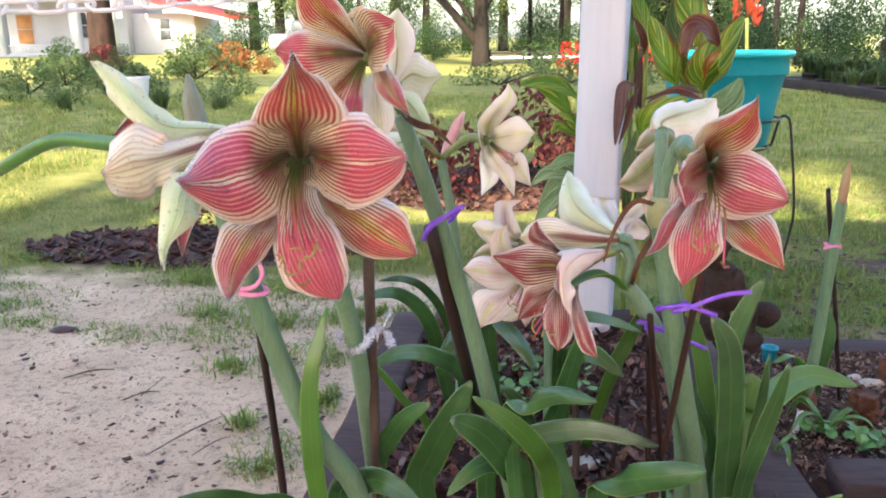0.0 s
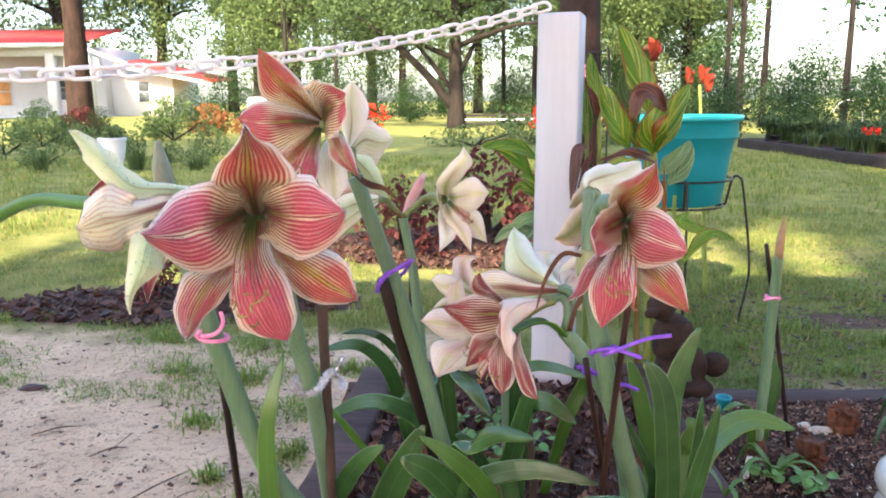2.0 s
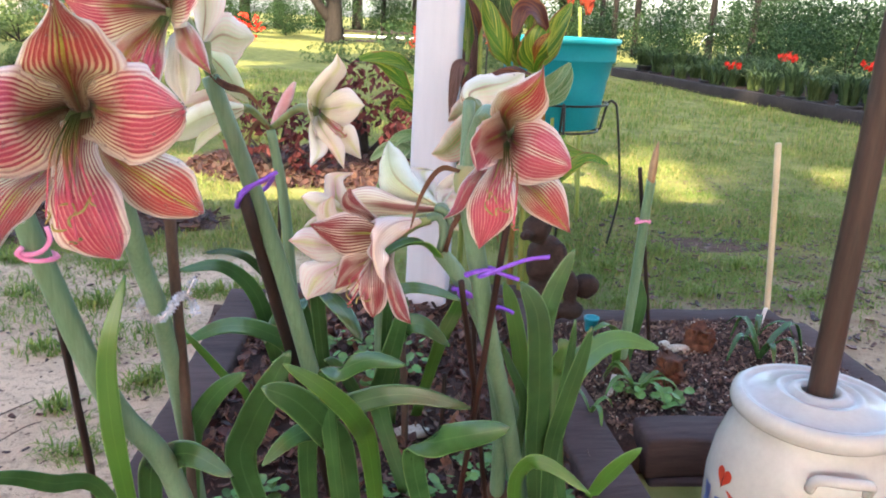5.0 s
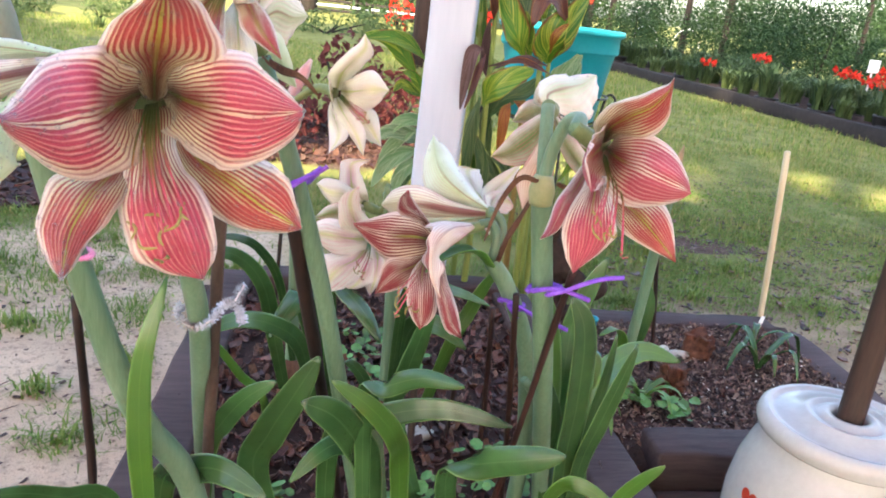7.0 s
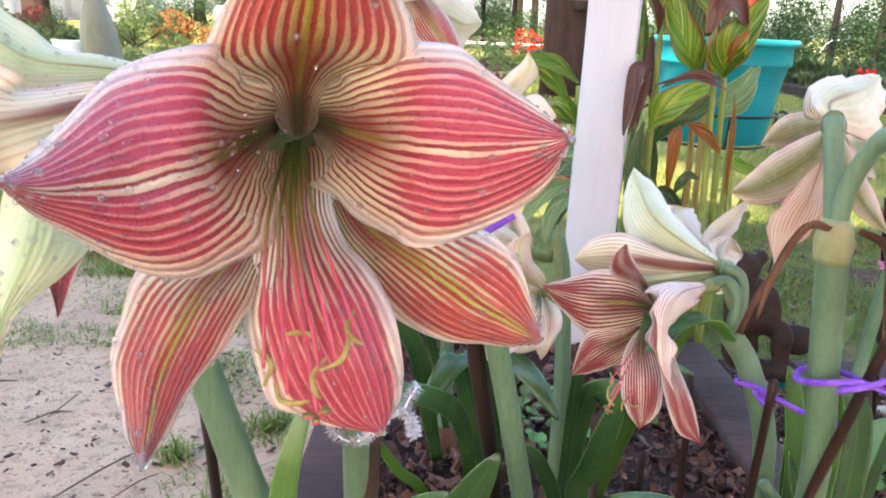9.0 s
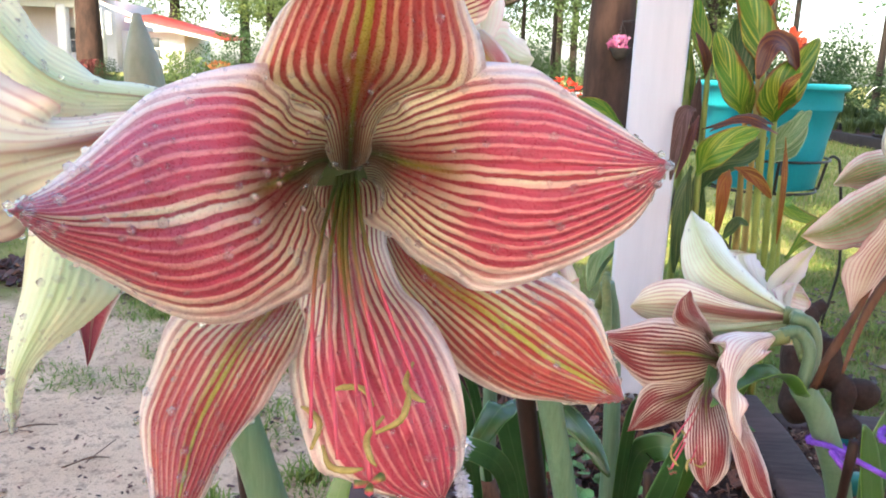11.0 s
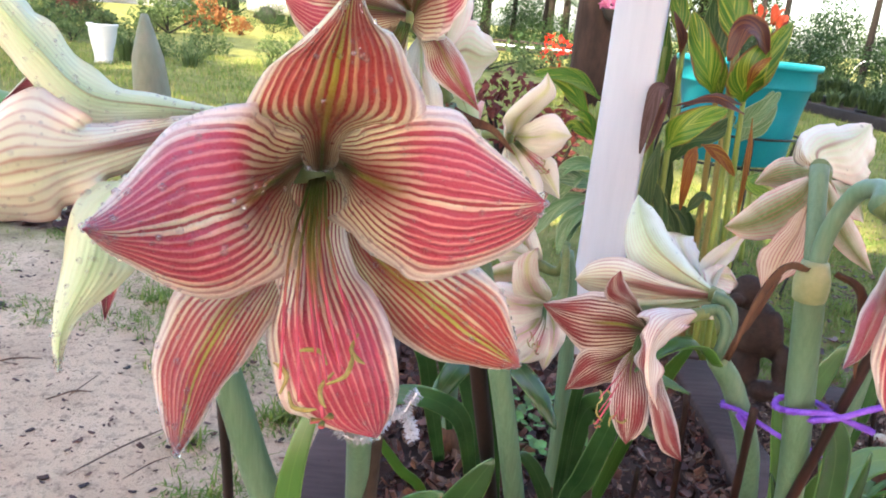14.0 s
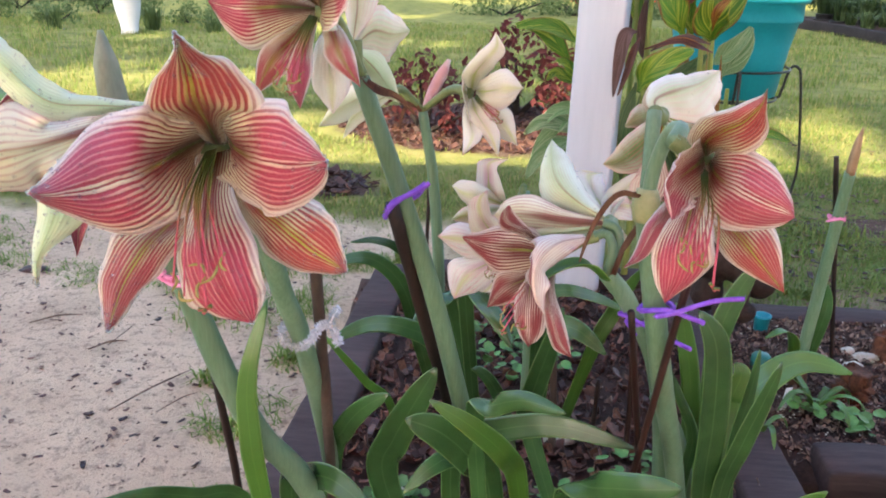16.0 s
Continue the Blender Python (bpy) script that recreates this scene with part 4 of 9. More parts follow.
timber((-0.145, 0.35), (-0.022, 1.70), 0.075)
timber((0.035, 1.70), (0.66, 1.66), 0.075)
timber((0.555, 0.36), (0.625, 1.60), 0.078)
timber((0.685, 0.955), (1.20, 0.925), 0.078)
timber((0.69, 0.945), (1.19, 0.915), 0.006 + 0.0, h=0.05)
timber((0.69, 1.545), (1.30, 1.525), 0.050, 0.075)
timber((1.305, 1.47), (1.245, 0.93), 0.050, 0.075)

litter("bark_mulch", rect_spots(5600, -0.09, 0.60, 0.42, 1.62, 21), MULCH, "brown bark chips and dead leaves covering the bed", "mulch", 0.006, 0.034, 22, 1.0, 0.050, 1.6)
litter("bark_mulch_side", rect_spots(8000, 0.66, 1.26, 0.98, 1.50, 23), MULCH_SIDE, "brown bark chips over the side bed", "mulch", 0.004, 0.015, 24, 0.9, 0.044, 1.2)
litter("lawn_mulch", [(0.25 + 0.72 * math.sqrt(r) * math.cos(a), 3.75 + 0.6 * math.sqrt(r) * math.sin(a)) for r, a in rect_spots(2600, 0, 1, 0, 6.283, 25)], MULCH_DARK, "red-brown mulch in a bed on the lawn", "mulch", 0.015, 0.055, 26, 0.9, 0.005)
litter("lawn_mulch_left", [(-0.85 + 0.68 * math.sqrt(r) * math.cos(a), 2.62 + 0.28 * math.sqrt(r) * math.sin(a)) for r, a in rect_spots(1300, 0, 1, 0, 6.283, 27)], MULCH_DARK, "dark mulch patch at the lawn's edge", "mulch", 0.015, 0.06, 28, 0.6, 0.003)
litter("sand_litter", rect_spots(2600, -2.0, -0.16, 0.50, 2.3, 29), MULCH, "small bark bits and twigs scattered on the sand", "litter", 0.002, 0.016, 30, 0.15, 0.0)
litter("yard_litter", rect_spots(3800, 1.0, 3.2, 0.9, 2.7, 31), MULCH, "bark bits on bare earth beside the bed", "litter", 0.005, 0.03, 32, 0.3, 0.0)
litter("fallen_leaf_bits", [p for p in rect_spots(2600, 0.75, 3.4, 1.64, 3.6, 61) if not in_bed(*p)], MULCH_SIDE, "small brown leaf bits scattered over the thin lawn", "leaf litter", 0.006, 0.022, 62)
litter("sand_leaf_bits", [p for p in rect_spots(420, -1.6, -0.17, 0.5, 2.1, 63) if not in_bed(*p)], MULCH_DARK, "small dark leaf bits scattered on the sand", "leaf litter", 0.004, 0.018, 64)
litter("pale_chips", rect_spots(420, 0.66, 1.26, 1.0, 1.5, 33), PEBBLE, "pale grit specks in the soil", "grit", 0.003, 0.008, 34, 0.5, 0.048)
litter("white_shells", [(0.22, 0.80), (0.33, 0.74), (0.06, 0.86), (0.40, 0.70), (0.43, 0.66)], PEBBLE, "pale chips lying in the mulch", "chip", 0.02, 0.03, 35, 0.5, 0.055)


def clover_mat(name, n, cx, cy, r, seed, z):
    """A patch of small round leaves on short stalks: stuff."""
    rng = random.Random(seed)
    verts, faces = [], []
    for _ in range(n):
        a, q = rng.random() * 6.283, r * math.sqrt(rng.random())
        p = Vector((cx + q * math.cos(a), cy + q * math.sin(a), z + 0.008 + 0.022 * rng.random()))
        s = 0.005 + 0.007 * rng.random()
        rot = Euler(((rng.random() - .5) * 1.0, (rng.random() - .5) * 1.0, rng.random() * 6)).to_matrix()
        k = len(verts)
        verts.append(p)
        for i in range(7):
            g = 2 * math.pi * i / 7
            verts.append(p + rot @ Vector((math.cos(g) * s, math.sin(g) * s, s * 0.22)))
        faces += [(k, k + 1 + i, k + 1 + (i + 1) % 7) for i in range(7)]
    return tagged(raw(name, verts, faces, CLOVER), "low round-leaved ground cover", "ground cover", kind="stuff")


for k, (x, y, r, n) in enumerate(((0.28, 0.80, .07, 50), (0.40, 0.90, .07, 45), (0.10, 0.72, .05, 60), (0.05, 0.82, .05, 50), (0.46, 0.78, .05, 50), (0.80, 1.08, .04, 26), (0.25, 1.3, .12, 120), (0.73, 1.12, .03, 20))):
    clover_mat("ground_cover", n, x, y, r, 40 + k, 0.05)


# ---- amaryllis plants ----
def stem(plant, points, r0, r1, label=""):
    return part("stem", sweep(points, [r0, (r0 + r1) / 2, r1], 24, 14, rough=0.05), STEM, plant, label)


def leaf(plant, pts, w, mat=None, **kw):
    return part("leaf", strap(pts, w, **kw), mat or LEAF, plant)


def bract(plant, pts, w=0.004):
    return part("bract", strap(pts, w, 0.0006, 1.3, 18, 6, 1.4, 0.6, 0.8, 0.2), DRY, plant, "dried brown papery bract")


def bulb(plant, p, r=0.022):
    bm = lathe([(r * 0.5, -0.02), (r, 0.0), (r * 0.95, 0.02), (r * 0.6, 0.045)], p, 18)
    part("bulb", bm, DRY, plant, "brown papery bulb neck")


# plant with the large open flower
p1 = thing("amaryllis", (0.0, 0.74, 0.04), "tall amaryllis with striped red and cream trumpet flowers", "amaryllis plant", "amaryllis plants in the bed")
bulb(p1, (-0.015, 0.735, 0.05))
bulb(p1, (0.012, 0.745, 0.05))
stem(p1, [(0.018, 0.650, 0.06), (-0.006, 0.585, 0.27), (-0.040, 0.545, 0.362), (-0.060, 0.530, 0.426), (-0.075, 0.521, 0.486), (-0.090, 0.512, 0.550), (-0.108, 0.500, 0.64)], 0.0120, 0.0090, "thick pale green hollow stem")
stem(p1, [(0.000, 0.745, 0.06), (-0.004, 0.66, 0.285), (0.002, 0.545, 0.455), (-0.002, 0.495, 0.53), (-0.008, 0.430, 0.655)], 0.0092, 0.0080, "thick pale green hollow stem")
bloom = neck(p1, [(-0.008, 0.430, 0.662), (-0.016, 0.422, 0.653), (-0.014, 0.408, 0.655)], [0.0055, 0.0080, 0.0095], "large open striped flower with a green throat")
lobe(bloom, [(-0.016, 0.424, 0.657), (-0.017, 0.402, 0.661), (-0.020, 0.376, 0.677), (-0.035, 0.360, 0.681), (-0.022, 0.342, 0.702), (0.001, 0.314, 0.719), (0.012, 0.290, 0.732)],
     [(-0.015, 0.424, 0.656), (-0.011, 0.404, 0.659), (-0.006, 0.372, 0.679), (-0.000, 0.338, 0.696), (0.004, 0.322, 0.710), (0.008, 0.304, 0.722), (0.012, 0.290, 0.732)],
     [(-0.014, 0.424, 0.657), (-0.005, 0.402, 0.662), (0.005, 0.376, 0.680), (0.030, 0.360, 0.689), (0.024, 0.342, 0.708), (0.014, 0.314, 0.722), (0.012, 0.290, 0.732)], (STRIPED_SEPAL, PALE_OUT), (-0.1, -1, 0), seed=1, nu=48, nv=34, ruffle=0.10, drops=380)
lobe(bloom, [(-0.018, 0.426, 0.653), (-0.029, 0.404, 0.655), (-0.037, 0.379, 0.631), (-0.053, 0.350, 0.621), (-0.054, 0.328, 0.607), (-0.043, 0.305, 0.596), (-0.033, 0.288, 0.595)],
     [(-0.017, 0.426, 0.653), (-0.021, 0.406, 0.651), (-0.025, 0.370, 0.628), (-0.030, 0.336, 0.620), (-0.035, 0.316, 0.609), (-0.034, 0.299, 0.601), (-0.033, 0.288, 0.595)],
     [(-0.016, 0.426, 0.653), (-0.015, 0.404, 0.651), (-0.016, 0.377, 0.624), (-0.017, 0.350, 0.618), (-0.023, 0.330, 0.607), (-0.030, 0.306, 0.598), (-0.033, 0.288, 0.595)], (STRIPED_SEPAL, PALE_OUT), (-0.1, -1, 0), seed=2, nu=48, nv=34, ruffle=0.13, drops=300)
lobe(bloom, [(-0.018, 0.426, 0.653), (0.002, 0.406, 0.658), (0.025, 0.386, 0.644), (0.051, 0.372, 0.636), (0.064, 0.362, 0.629), (0.069, 0.352, 0.617), (0.072, 0.344, 0.606)],
     [(-0.017, 0.426, 0.653), (-0.003, 0.408, 0.652), (0.014, 0.376, 0.634), (0.036, 0.358, 0.624), (0.050, 0.350, 0.616), (0.063, 0.347, 0.610), (0.072, 0.344, 0.606)],
     [(-0.016, 0.426, 0.653), (-0.008, 0.406, 0.647), (0.003, 0.386, 0.624), (0.023, 0.372, 0.605), (0.039, 0.362, 0.599), (0.059, 0.352, 0.600), (0.072, 0.344, 0.606)], (STRIPED_SEPAL, PALE_OUT), (-0.1, -1, 0), seed=3, nu=48, nv=34, ruffle=0.13, drops=300)
lobe(bloom, [(-0.018, 0.426, 0.653), (-0.012, 0.398, 0.670), (-0.015, 0.372, 0.681), (-0.027, 0.348, 0.691), (-0.044, 0.328, 0.686), (-0.049, 0.290, 0.671), (-0.048, 0.268, 0.668)],
     [(-0.017, 0.426, 0.653), (-0.019, 0.404, 0.662), (-0.025, 0.356, 0.661), (-0.024, 0.312, 0.663), (-0.033, 0.292, 0.663), (-0.041, 0.276, 0.665), (-0.048, 0.268, 0.668)],
     [(-0.016, 0.426, 0.653), (-0.023, 0.398, 0.652), (-0.011, 0.366, 0.646), (-0.017, 0.342, 0.632), (-0.033, 0.320, 0.632), (-0.048, 0.290, 0.653), (-0.048, 0.268, 0.668)], (STRIPED, PALE_OUT), (-0.1, -1, 0), seed=4, nu=48, nv=34, ruffle=0.10, drops=420)
lobe(bloom, [(-0.018, 0.426, 0.653), (-0.012, 0.398, 0.670), (0.004, 0.376, 0.685), (0.025, 0.360, 0.694), (0.042, 0.348, 0.693), (0.059, 0.328, 0.682), (0.069, 0.313, 0.674)],
     [(-0.017, 0.426, 0.653), (-0.006, 0.404, 0.665), (0.014, 0.360, 0.666), (0.030, 0.336, 0.667), (0.044, 0.324, 0.668), (0.058, 0.316, 0.671), (0.069, 0.313, 0.674)],
     [(-0.016, 0.426, 0.653), (0.001, 0.398, 0.653), (0.002, 0.374, 0.646), (0.021, 0.356, 0.635), (0.042, 0.346, 0.637), (0.064, 0.328, 0.656), (0.069, 0.313, 0.674)], (STRIPED, PALE_OUT), (-0.1, -1, 0), seed=5, nu=48, nv=34, ruffle=0.13, drops=420)
lobe(bloom, [(-0.018, 0.426, 0.653), (-0.026, 0.402, 0.651), (-0.021, 0.378, 0.629), (-0.021, 0.350, 0.612), (-0.014, 0.338, 0.596), (0.000, 0.334, 0.583), (0.023, 0.332, 0.580)],
     [(-0.017, 0.426, 0.653), (-0.014, 0.404, 0.652), (-0.006, 0.360, 0.634), (0.001, 0.332, 0.622), (0.010, 0.322, 0.608), (0.017, 0.326, 0.590), (0.023, 0.332, 0.580)],
     [(-0.016, 0.426, 0.653), (0.001, 0.402, 0.654), (0.005, 0.378, 0.635), (0.023, 0.350, 0.618), (0.029, 0.340, 0.599), (0.028, 0.334, 0.588), (0.023, 0.332, 0.580)], (STRIPED_LOW, PALE_OUT), (-0.1, -1, 0), seed=6, nu=48, nv=34, ruffle=0.16, drops=300, groove=0.10)
stamens(bloom, (-0.010, 0.388, 0.659), (0.005, 0.309, 0.614), (0.006, 0.313, 0.596), 0.008, 0.010)
side_bloom = neck(p1, [(-0.008, 0.434, 0.662), (-0.050, 0.432, 0.674), (-0.056, 0.428, 0.673)], [0.0048, 0.0055, 0.0065], "side-facing flower with pale green outer petals")
lobe(side_bloom, [(-0.054, 0.430, 0.677), (-0.078, 0.412, 0.683), (-0.104, 0.402, 0.692), (-0.123, 0.400, 0.714), (-0.138, 0.403, 0.723), (-0.148, 0.400, 0.726)],
     [(-0.053, 0.425, 0.676), (-0.077, 0.402, 0.680), (-0.099, 0.388, 0.684), (-0.116, 0.386, 0.700), (-0.132, 0.394, 0.714), (-0.148, 0.400, 0.726)],
     [(-0.054, 0.430, 0.674), (-0.079, 0.405, 0.674), (-0.099, 0.388, 0.672), (-0.117, 0.385, 0.686), (-0.135, 0.395, 0.704), (-0.148, 0.400, 0.726)], (STRIPED, GREEN_OUT), (-0.5, 0.85, 0), seed=1, nu=40, nv=24, ruffle=0.28, drops=260)
lobe(side_bloom, [(-0.054, 0.430, 0.676), (-0.073, 0.395, 0.677), (-0.093, 0.375, 0.675), (-0.107, 0.365, 0.688), (-0.115, 0.345, 0.676), (-0.118, 0.334, 0.661)],
     [(-0.053, 0.425, 0.674), (-0.073, 0.385, 0.671), (-0.091, 0.358, 0.668), (-0.103, 0.342, 0.666), (-0.112, 0.336, 0.663), (-0.118, 0.334, 0.661)],
     [(-0.054, 0.430, 0.670), (-0.074, 0.390, 0.660), (-0.095, 0.370, 0.648), (-0.103, 0.360, 0.639), (-0.116, 0.346, 0.646), (-0.118, 0.334, 0.661)], (BLUSH_IN, STREAK_OUT), (-0.5, 0.85, 0), seed=2, nu=40, nv=24, ruffle=0.45, drops=220)
lobe(side_bloom, [(-0.054, 0.430, 0.672), (-0.073, 0.390, 0.661), (-0.089, 0.360, 0.652), (-0.088, 0.340, 0.635), (-0.084, 0.322, 0.615), (-0.079, 0.315, 0.605)],
     [(-0.053, 0.425, 0.671), (-0.066, 0.382, 0.662), (-0.074, 0.345, 0.649), (-0.074, 0.328, 0.635), (-0.079, 0.318, 0.618), (-0.079, 0.315, 0.605)],
     [(-0.054, 0.430, 0.669), (-0.058, 0.388, 0.663), (-0.068, 0.360, 0.639), (-0.066, 0.345, 0.630), (-0.077, 0.325, 0.618), (-0.079, 0.315, 0.605)], (PALE_IN, GREEN_OUT), (-0.5, 0.85, 0), seed=3, nu=40, nv=24, ruffle=0.28, drops=260)
lobe(side_bloom, [(-0.055, 0.432, 0.676), (-0.094, 0.428, 0.679), (-0.125, 0.420, 0.692), (-0.145, 0.414, 0.675)],
     [(-0.055, 0.434, 0.674), (-0.096, 0.434, 0.670), (-0.131, 0.426, 0.681), (-0.145, 0.414, 0.675)],
     [(-0.055, 0.432, 0.674), (-0.094, 0.428, 0.664), (-0.129, 0.420, 0.669), (-0.145, 0.414, 0.675)], (STRIPED, PALE_OUT), (0, -1, 0), seed=4, nu=40, nv=24, ruffle=0.06)
lobe(side_bloom, [(-0.054, 0.432, 0.672), (-0.087, 0.425, 0.658), (-0.100, 0.395, 0.620), (-0.092, 0.380, 0.595)],
     [(-0.055, 0.434, 0.670), (-0.083, 0.430, 0.649), (-0.096, 0.402, 0.613), (-0.092, 0.380, 0.595)],
     [(-0.054, 0.432, 0.669), (-0.077, 0.425, 0.641), (-0.087, 0.395, 0.614), (-0.092, 0.380, 0.595)], (STRIPED, PALE_OUT), (0, -1, 0), seed=5, nu=40, nv=24, ruffle=0.06)
part("bud", sweep([(-0.108, 0.500, 0.635), (-0.114, 0.503, 0.662), (-0.119, 0.508, 0.690), (-0.122, 0.512, 0.712)], [0.010, 0.0135, 0.011, 0.0025], 16, 12, flat=0.7), surf("grey_green_bud", (0.12, 0.16, 0.10), (0.24, 0.27, 0.20), 40, 0.5, 260, 0.3, 0.001, stretch=(1, 1, 0.15)), p1, "closed grey-green flower bud")
part("pedicel", sweep([(-0.105, 0.50, 0.635), (-0.16, 0.54, 0.648), (-0.237, 0.60, 0.645), (-0.321, 0.66, 0.640), (-0.42, 0.72, 0.60)], [0.006, 0.0065, 0.0072, 0.0072, 0.007], 22, 12), STALK_GREEN, p1, "arching green flower stalk")
leaf(p1, [(0.057, 0.758, 0.055), (0.059, 0.760, 0.247), (0.028, 0.740, 0.307), (0.005, 0.720, 0.351), (-0.015, 0.710, 0.383)], 0.0052, LEAF_LIGHT, face_to=(0.1, -0.85, 0.5))
leaf(p1, [(-0.009, 0.702, 0.055), (-0.002, 0.680, 0.241), (0.017, 0.650, 0.302), (0.041, 0.630, 0.342), (0.067, 0.620, 0.364)], 0.0118, LEAF, face_to=(0.1, -0.85, 0.5), blunt=1.4)
leaf(p1, [(-0.044, 0.633, 0.055), (-0.042, 0.540, 0.303), (-0.040, 0.514, 0.386), (-0.035, 0.506, 0.448), (-0.020, 0.520, 0.507)], 0.0099, LEAF_LIGHT, face_to=(0.1, -0.85, 0.5))
leaf(p1, [(-0.048, 0.682, 0.055), (-0.044, 0.660, 0.219), (-0.011, 0.600, 0.279), (0.020, 0.560, 0.307), (0.062, 0.520, 0.305)], 0.0148, LEAF, face_to=(0.1, -0.85, 0.5), blunt=1.5)
leaf(p1, [(-0.057, 0.667, 0.055), (-0.083, 0.620, 0.230), (-0.112, 0.560, 0.282), (-0.130, 0.520, 0.316), (-0.156, 0.480, 0.340)], 0.0092, LEAF, face_to=(0.1, -0.85, 0.5))

# plant with the high flower
p2 = thing("amaryllis", (0.19, 0.74, 0.04), "amaryllis with a leaning stem and a high striped flower head", "amaryllis plant", "amaryllis plants in the bed")
bulb(p2, (0.195, 0.745, 0.05), 0.026)
stem(p2, [(0.190, 0.745, 0.06), (0.150, 0.715, 0.25), (0.108, 0.680, 0.44), (0.070, 0.655, 0.575), (0.041, 0.643, 0.665)], 0.0106, 0.0082, "thick pale green leaning stem")
high_bloom = neck(p2, [(0.041, 0.645, 0.668), (0.026, 0.625, 0.711), (0.014, 0.603, 0.722)], [0.0048, 0.006, 0.0075], "striped flower facing half aside")
lobe(high_bloom, [(0.009, 0.605, 0.728), (-0.009, 0.580, 0.739), (-0.037, 0.570, 0.749), (-0.040, 0.560, 0.775), (-0.036, 0.553, 0.795)],
     [(0.013, 0.605, 0.726), (0.001, 0.574, 0.744), (-0.018, 0.560, 0.764), (-0.030, 0.554, 0.780), (-0.036, 0.553, 0.795)],
     [(0.016, 0.605, 0.729), (0.011, 0.580, 0.740), (0.001, 0.570, 0.762), (-0.019, 0.562, 0.784), (-0.036, 0.553, 0.795)], (STRIPED_SEPAL, PALE_OUT), (-0.1, -1, 0), seed=1, nu=34, nv=22, ruffle=0.04)
lobe(high_bloom, [(0.010, 0.607, 0.727), (-0.011, 0.590, 0.742), (-0.040, 0.577, 0.747), (-0.055, 0.568, 0.739), (-0.061, 0.562, 0.730)],
     [(0.012, 0.607, 0.724), (-0.011, 0.584, 0.727), (-0.033, 0.564, 0.727), (-0.049, 0.562, 0.728), (-0.061, 0.562, 0.730)],
     [(0.013, 0.607, 0.721), (-0.004, 0.588, 0.707), (-0.033, 0.575, 0.694), (-0.051, 0.568, 0.710), (-0.061, 0.562, 0.730)], (STRIPED, PALE_OUT), (-0.1, -1, 0), seed=2, nu=34, nv=22, ruffle=0.05)
lobe(high_bloom, [(0.013, 0.605, 0.727), (0.007, 0.575, 0.751), (0.011, 0.555, 0.764), (0.031, 0.545, 0.762), (0.046, 0.540, 0.752)],
     [(0.015, 0.607, 0.723), (0.021, 0.588, 0.736), (0.031, 0.566, 0.744), (0.042, 0.550, 0.746), (0.046, 0.540, 0.752)],
     [(0.014, 0.605, 0.719), (0.022, 0.575, 0.711), (0.034, 0.550, 0.712), (0.041, 0.540, 0.724), (0.046, 0.540, 0.752)], (STRIPED, PALE_OUT), (-0.7, -0.7, 0), seed=3, nu=34, nv=22, ruffle=0.14)
lobe(high_bloom, [(0.013, 0.607, 0.719), (0.023, 0.570, 0.706), (0.030, 0.540, 0.692), (0.058, 0.515, 0.677)],
     [(0.014, 0.607, 0.718), (0.031, 0.561, 0.712), (0.042, 0.531, 0.696), (0.058, 0.515, 0.677)],
     [(0.016, 0.607, 0.719), (0.035, 0.570, 0.715), (0.050, 0.540, 0.700), (0.058, 0.515, 0.677)], (STRIPED_SEPAL, PALE_OUT), (-0.1, -1, 0), seed=4, nu=34, nv=22, ruffle=0.05)
lobe(high_bloom, [(0.010, 0.607, 0.719), (0.001, 0.575, 0.701), (-0.004, 0.555, 0.676), (0.009, 0.540, 0.656)],
     [(0.011, 0.607, 0.718), (0.009, 0.568, 0.699), (0.007, 0.548, 0.679), (0.009, 0.540, 0.656)],
     [(0.013, 0.607, 0.718), (0.014, 0.575, 0.699), (0.016, 0.555, 0.679), (0.009, 0.540, 0.656)], (STRIPED_LOW, PALE_OUT), (-0.1, -1, 0), seed=5, nu=34, nv=22, ruffle=0.05)
lobe(high_bloom, [(0.007, 0.607, 0.721), (-0.007, 0.580, 0.710), (-0.024, 0.560, 0.695), (-0.026, 0.545, 0.664)],
     [(0.010, 0.607, 0.719), (-0.001, 0.574, 0.704), (-0.014, 0.553, 0.689), (-0.026, 0.545, 0.664)],
     [(0.011, 0.607, 0.718), (0.004, 0.580, 0.698), (-0.004, 0.560, 0.680), (-0.026, 0.545, 0.664)], (STRIPED_SEPAL, PALE_OUT), (-0.1, -1, 0), seed=6, nu=34, nv=22, ruffle=0.05)
lobe(high_bloom, [(0.018, 0.622, 0.711), (0.011, 0.594, 0.695), (0.010, 0.588, 0.665), (0.027, 0.580, 0.645)],
     [(0.021, 0.620, 0.708), (0.024, 0.585, 0.688), (0.026, 0.580, 0.664), (0.027, 0.580, 0.645)],
     [(0.024, 0.622, 0.711), (0.036, 0.594, 0.682), (0.039, 0.588, 0.664), (0.027, 0.580, 0.645)], (PALE_IN, WHITE_OUT), (-0.1, -1, 0), seed=7, nu=34, nv=22, ruffle=0.10)
stamens(high_bloom, (0.011, 0.595, 0.719), (0.001, 0.535, 0.678), (0.005, 0.530, 0.669), 0.006, 0.006)
rear_bloom = neck(p2, [(0.043, 0.646, 0.668), (0.038, 0.645, 0.678), (0.036, 0.645, 0.697)], [0.0048, 0.0055, 0.007], "pale flower turned away")
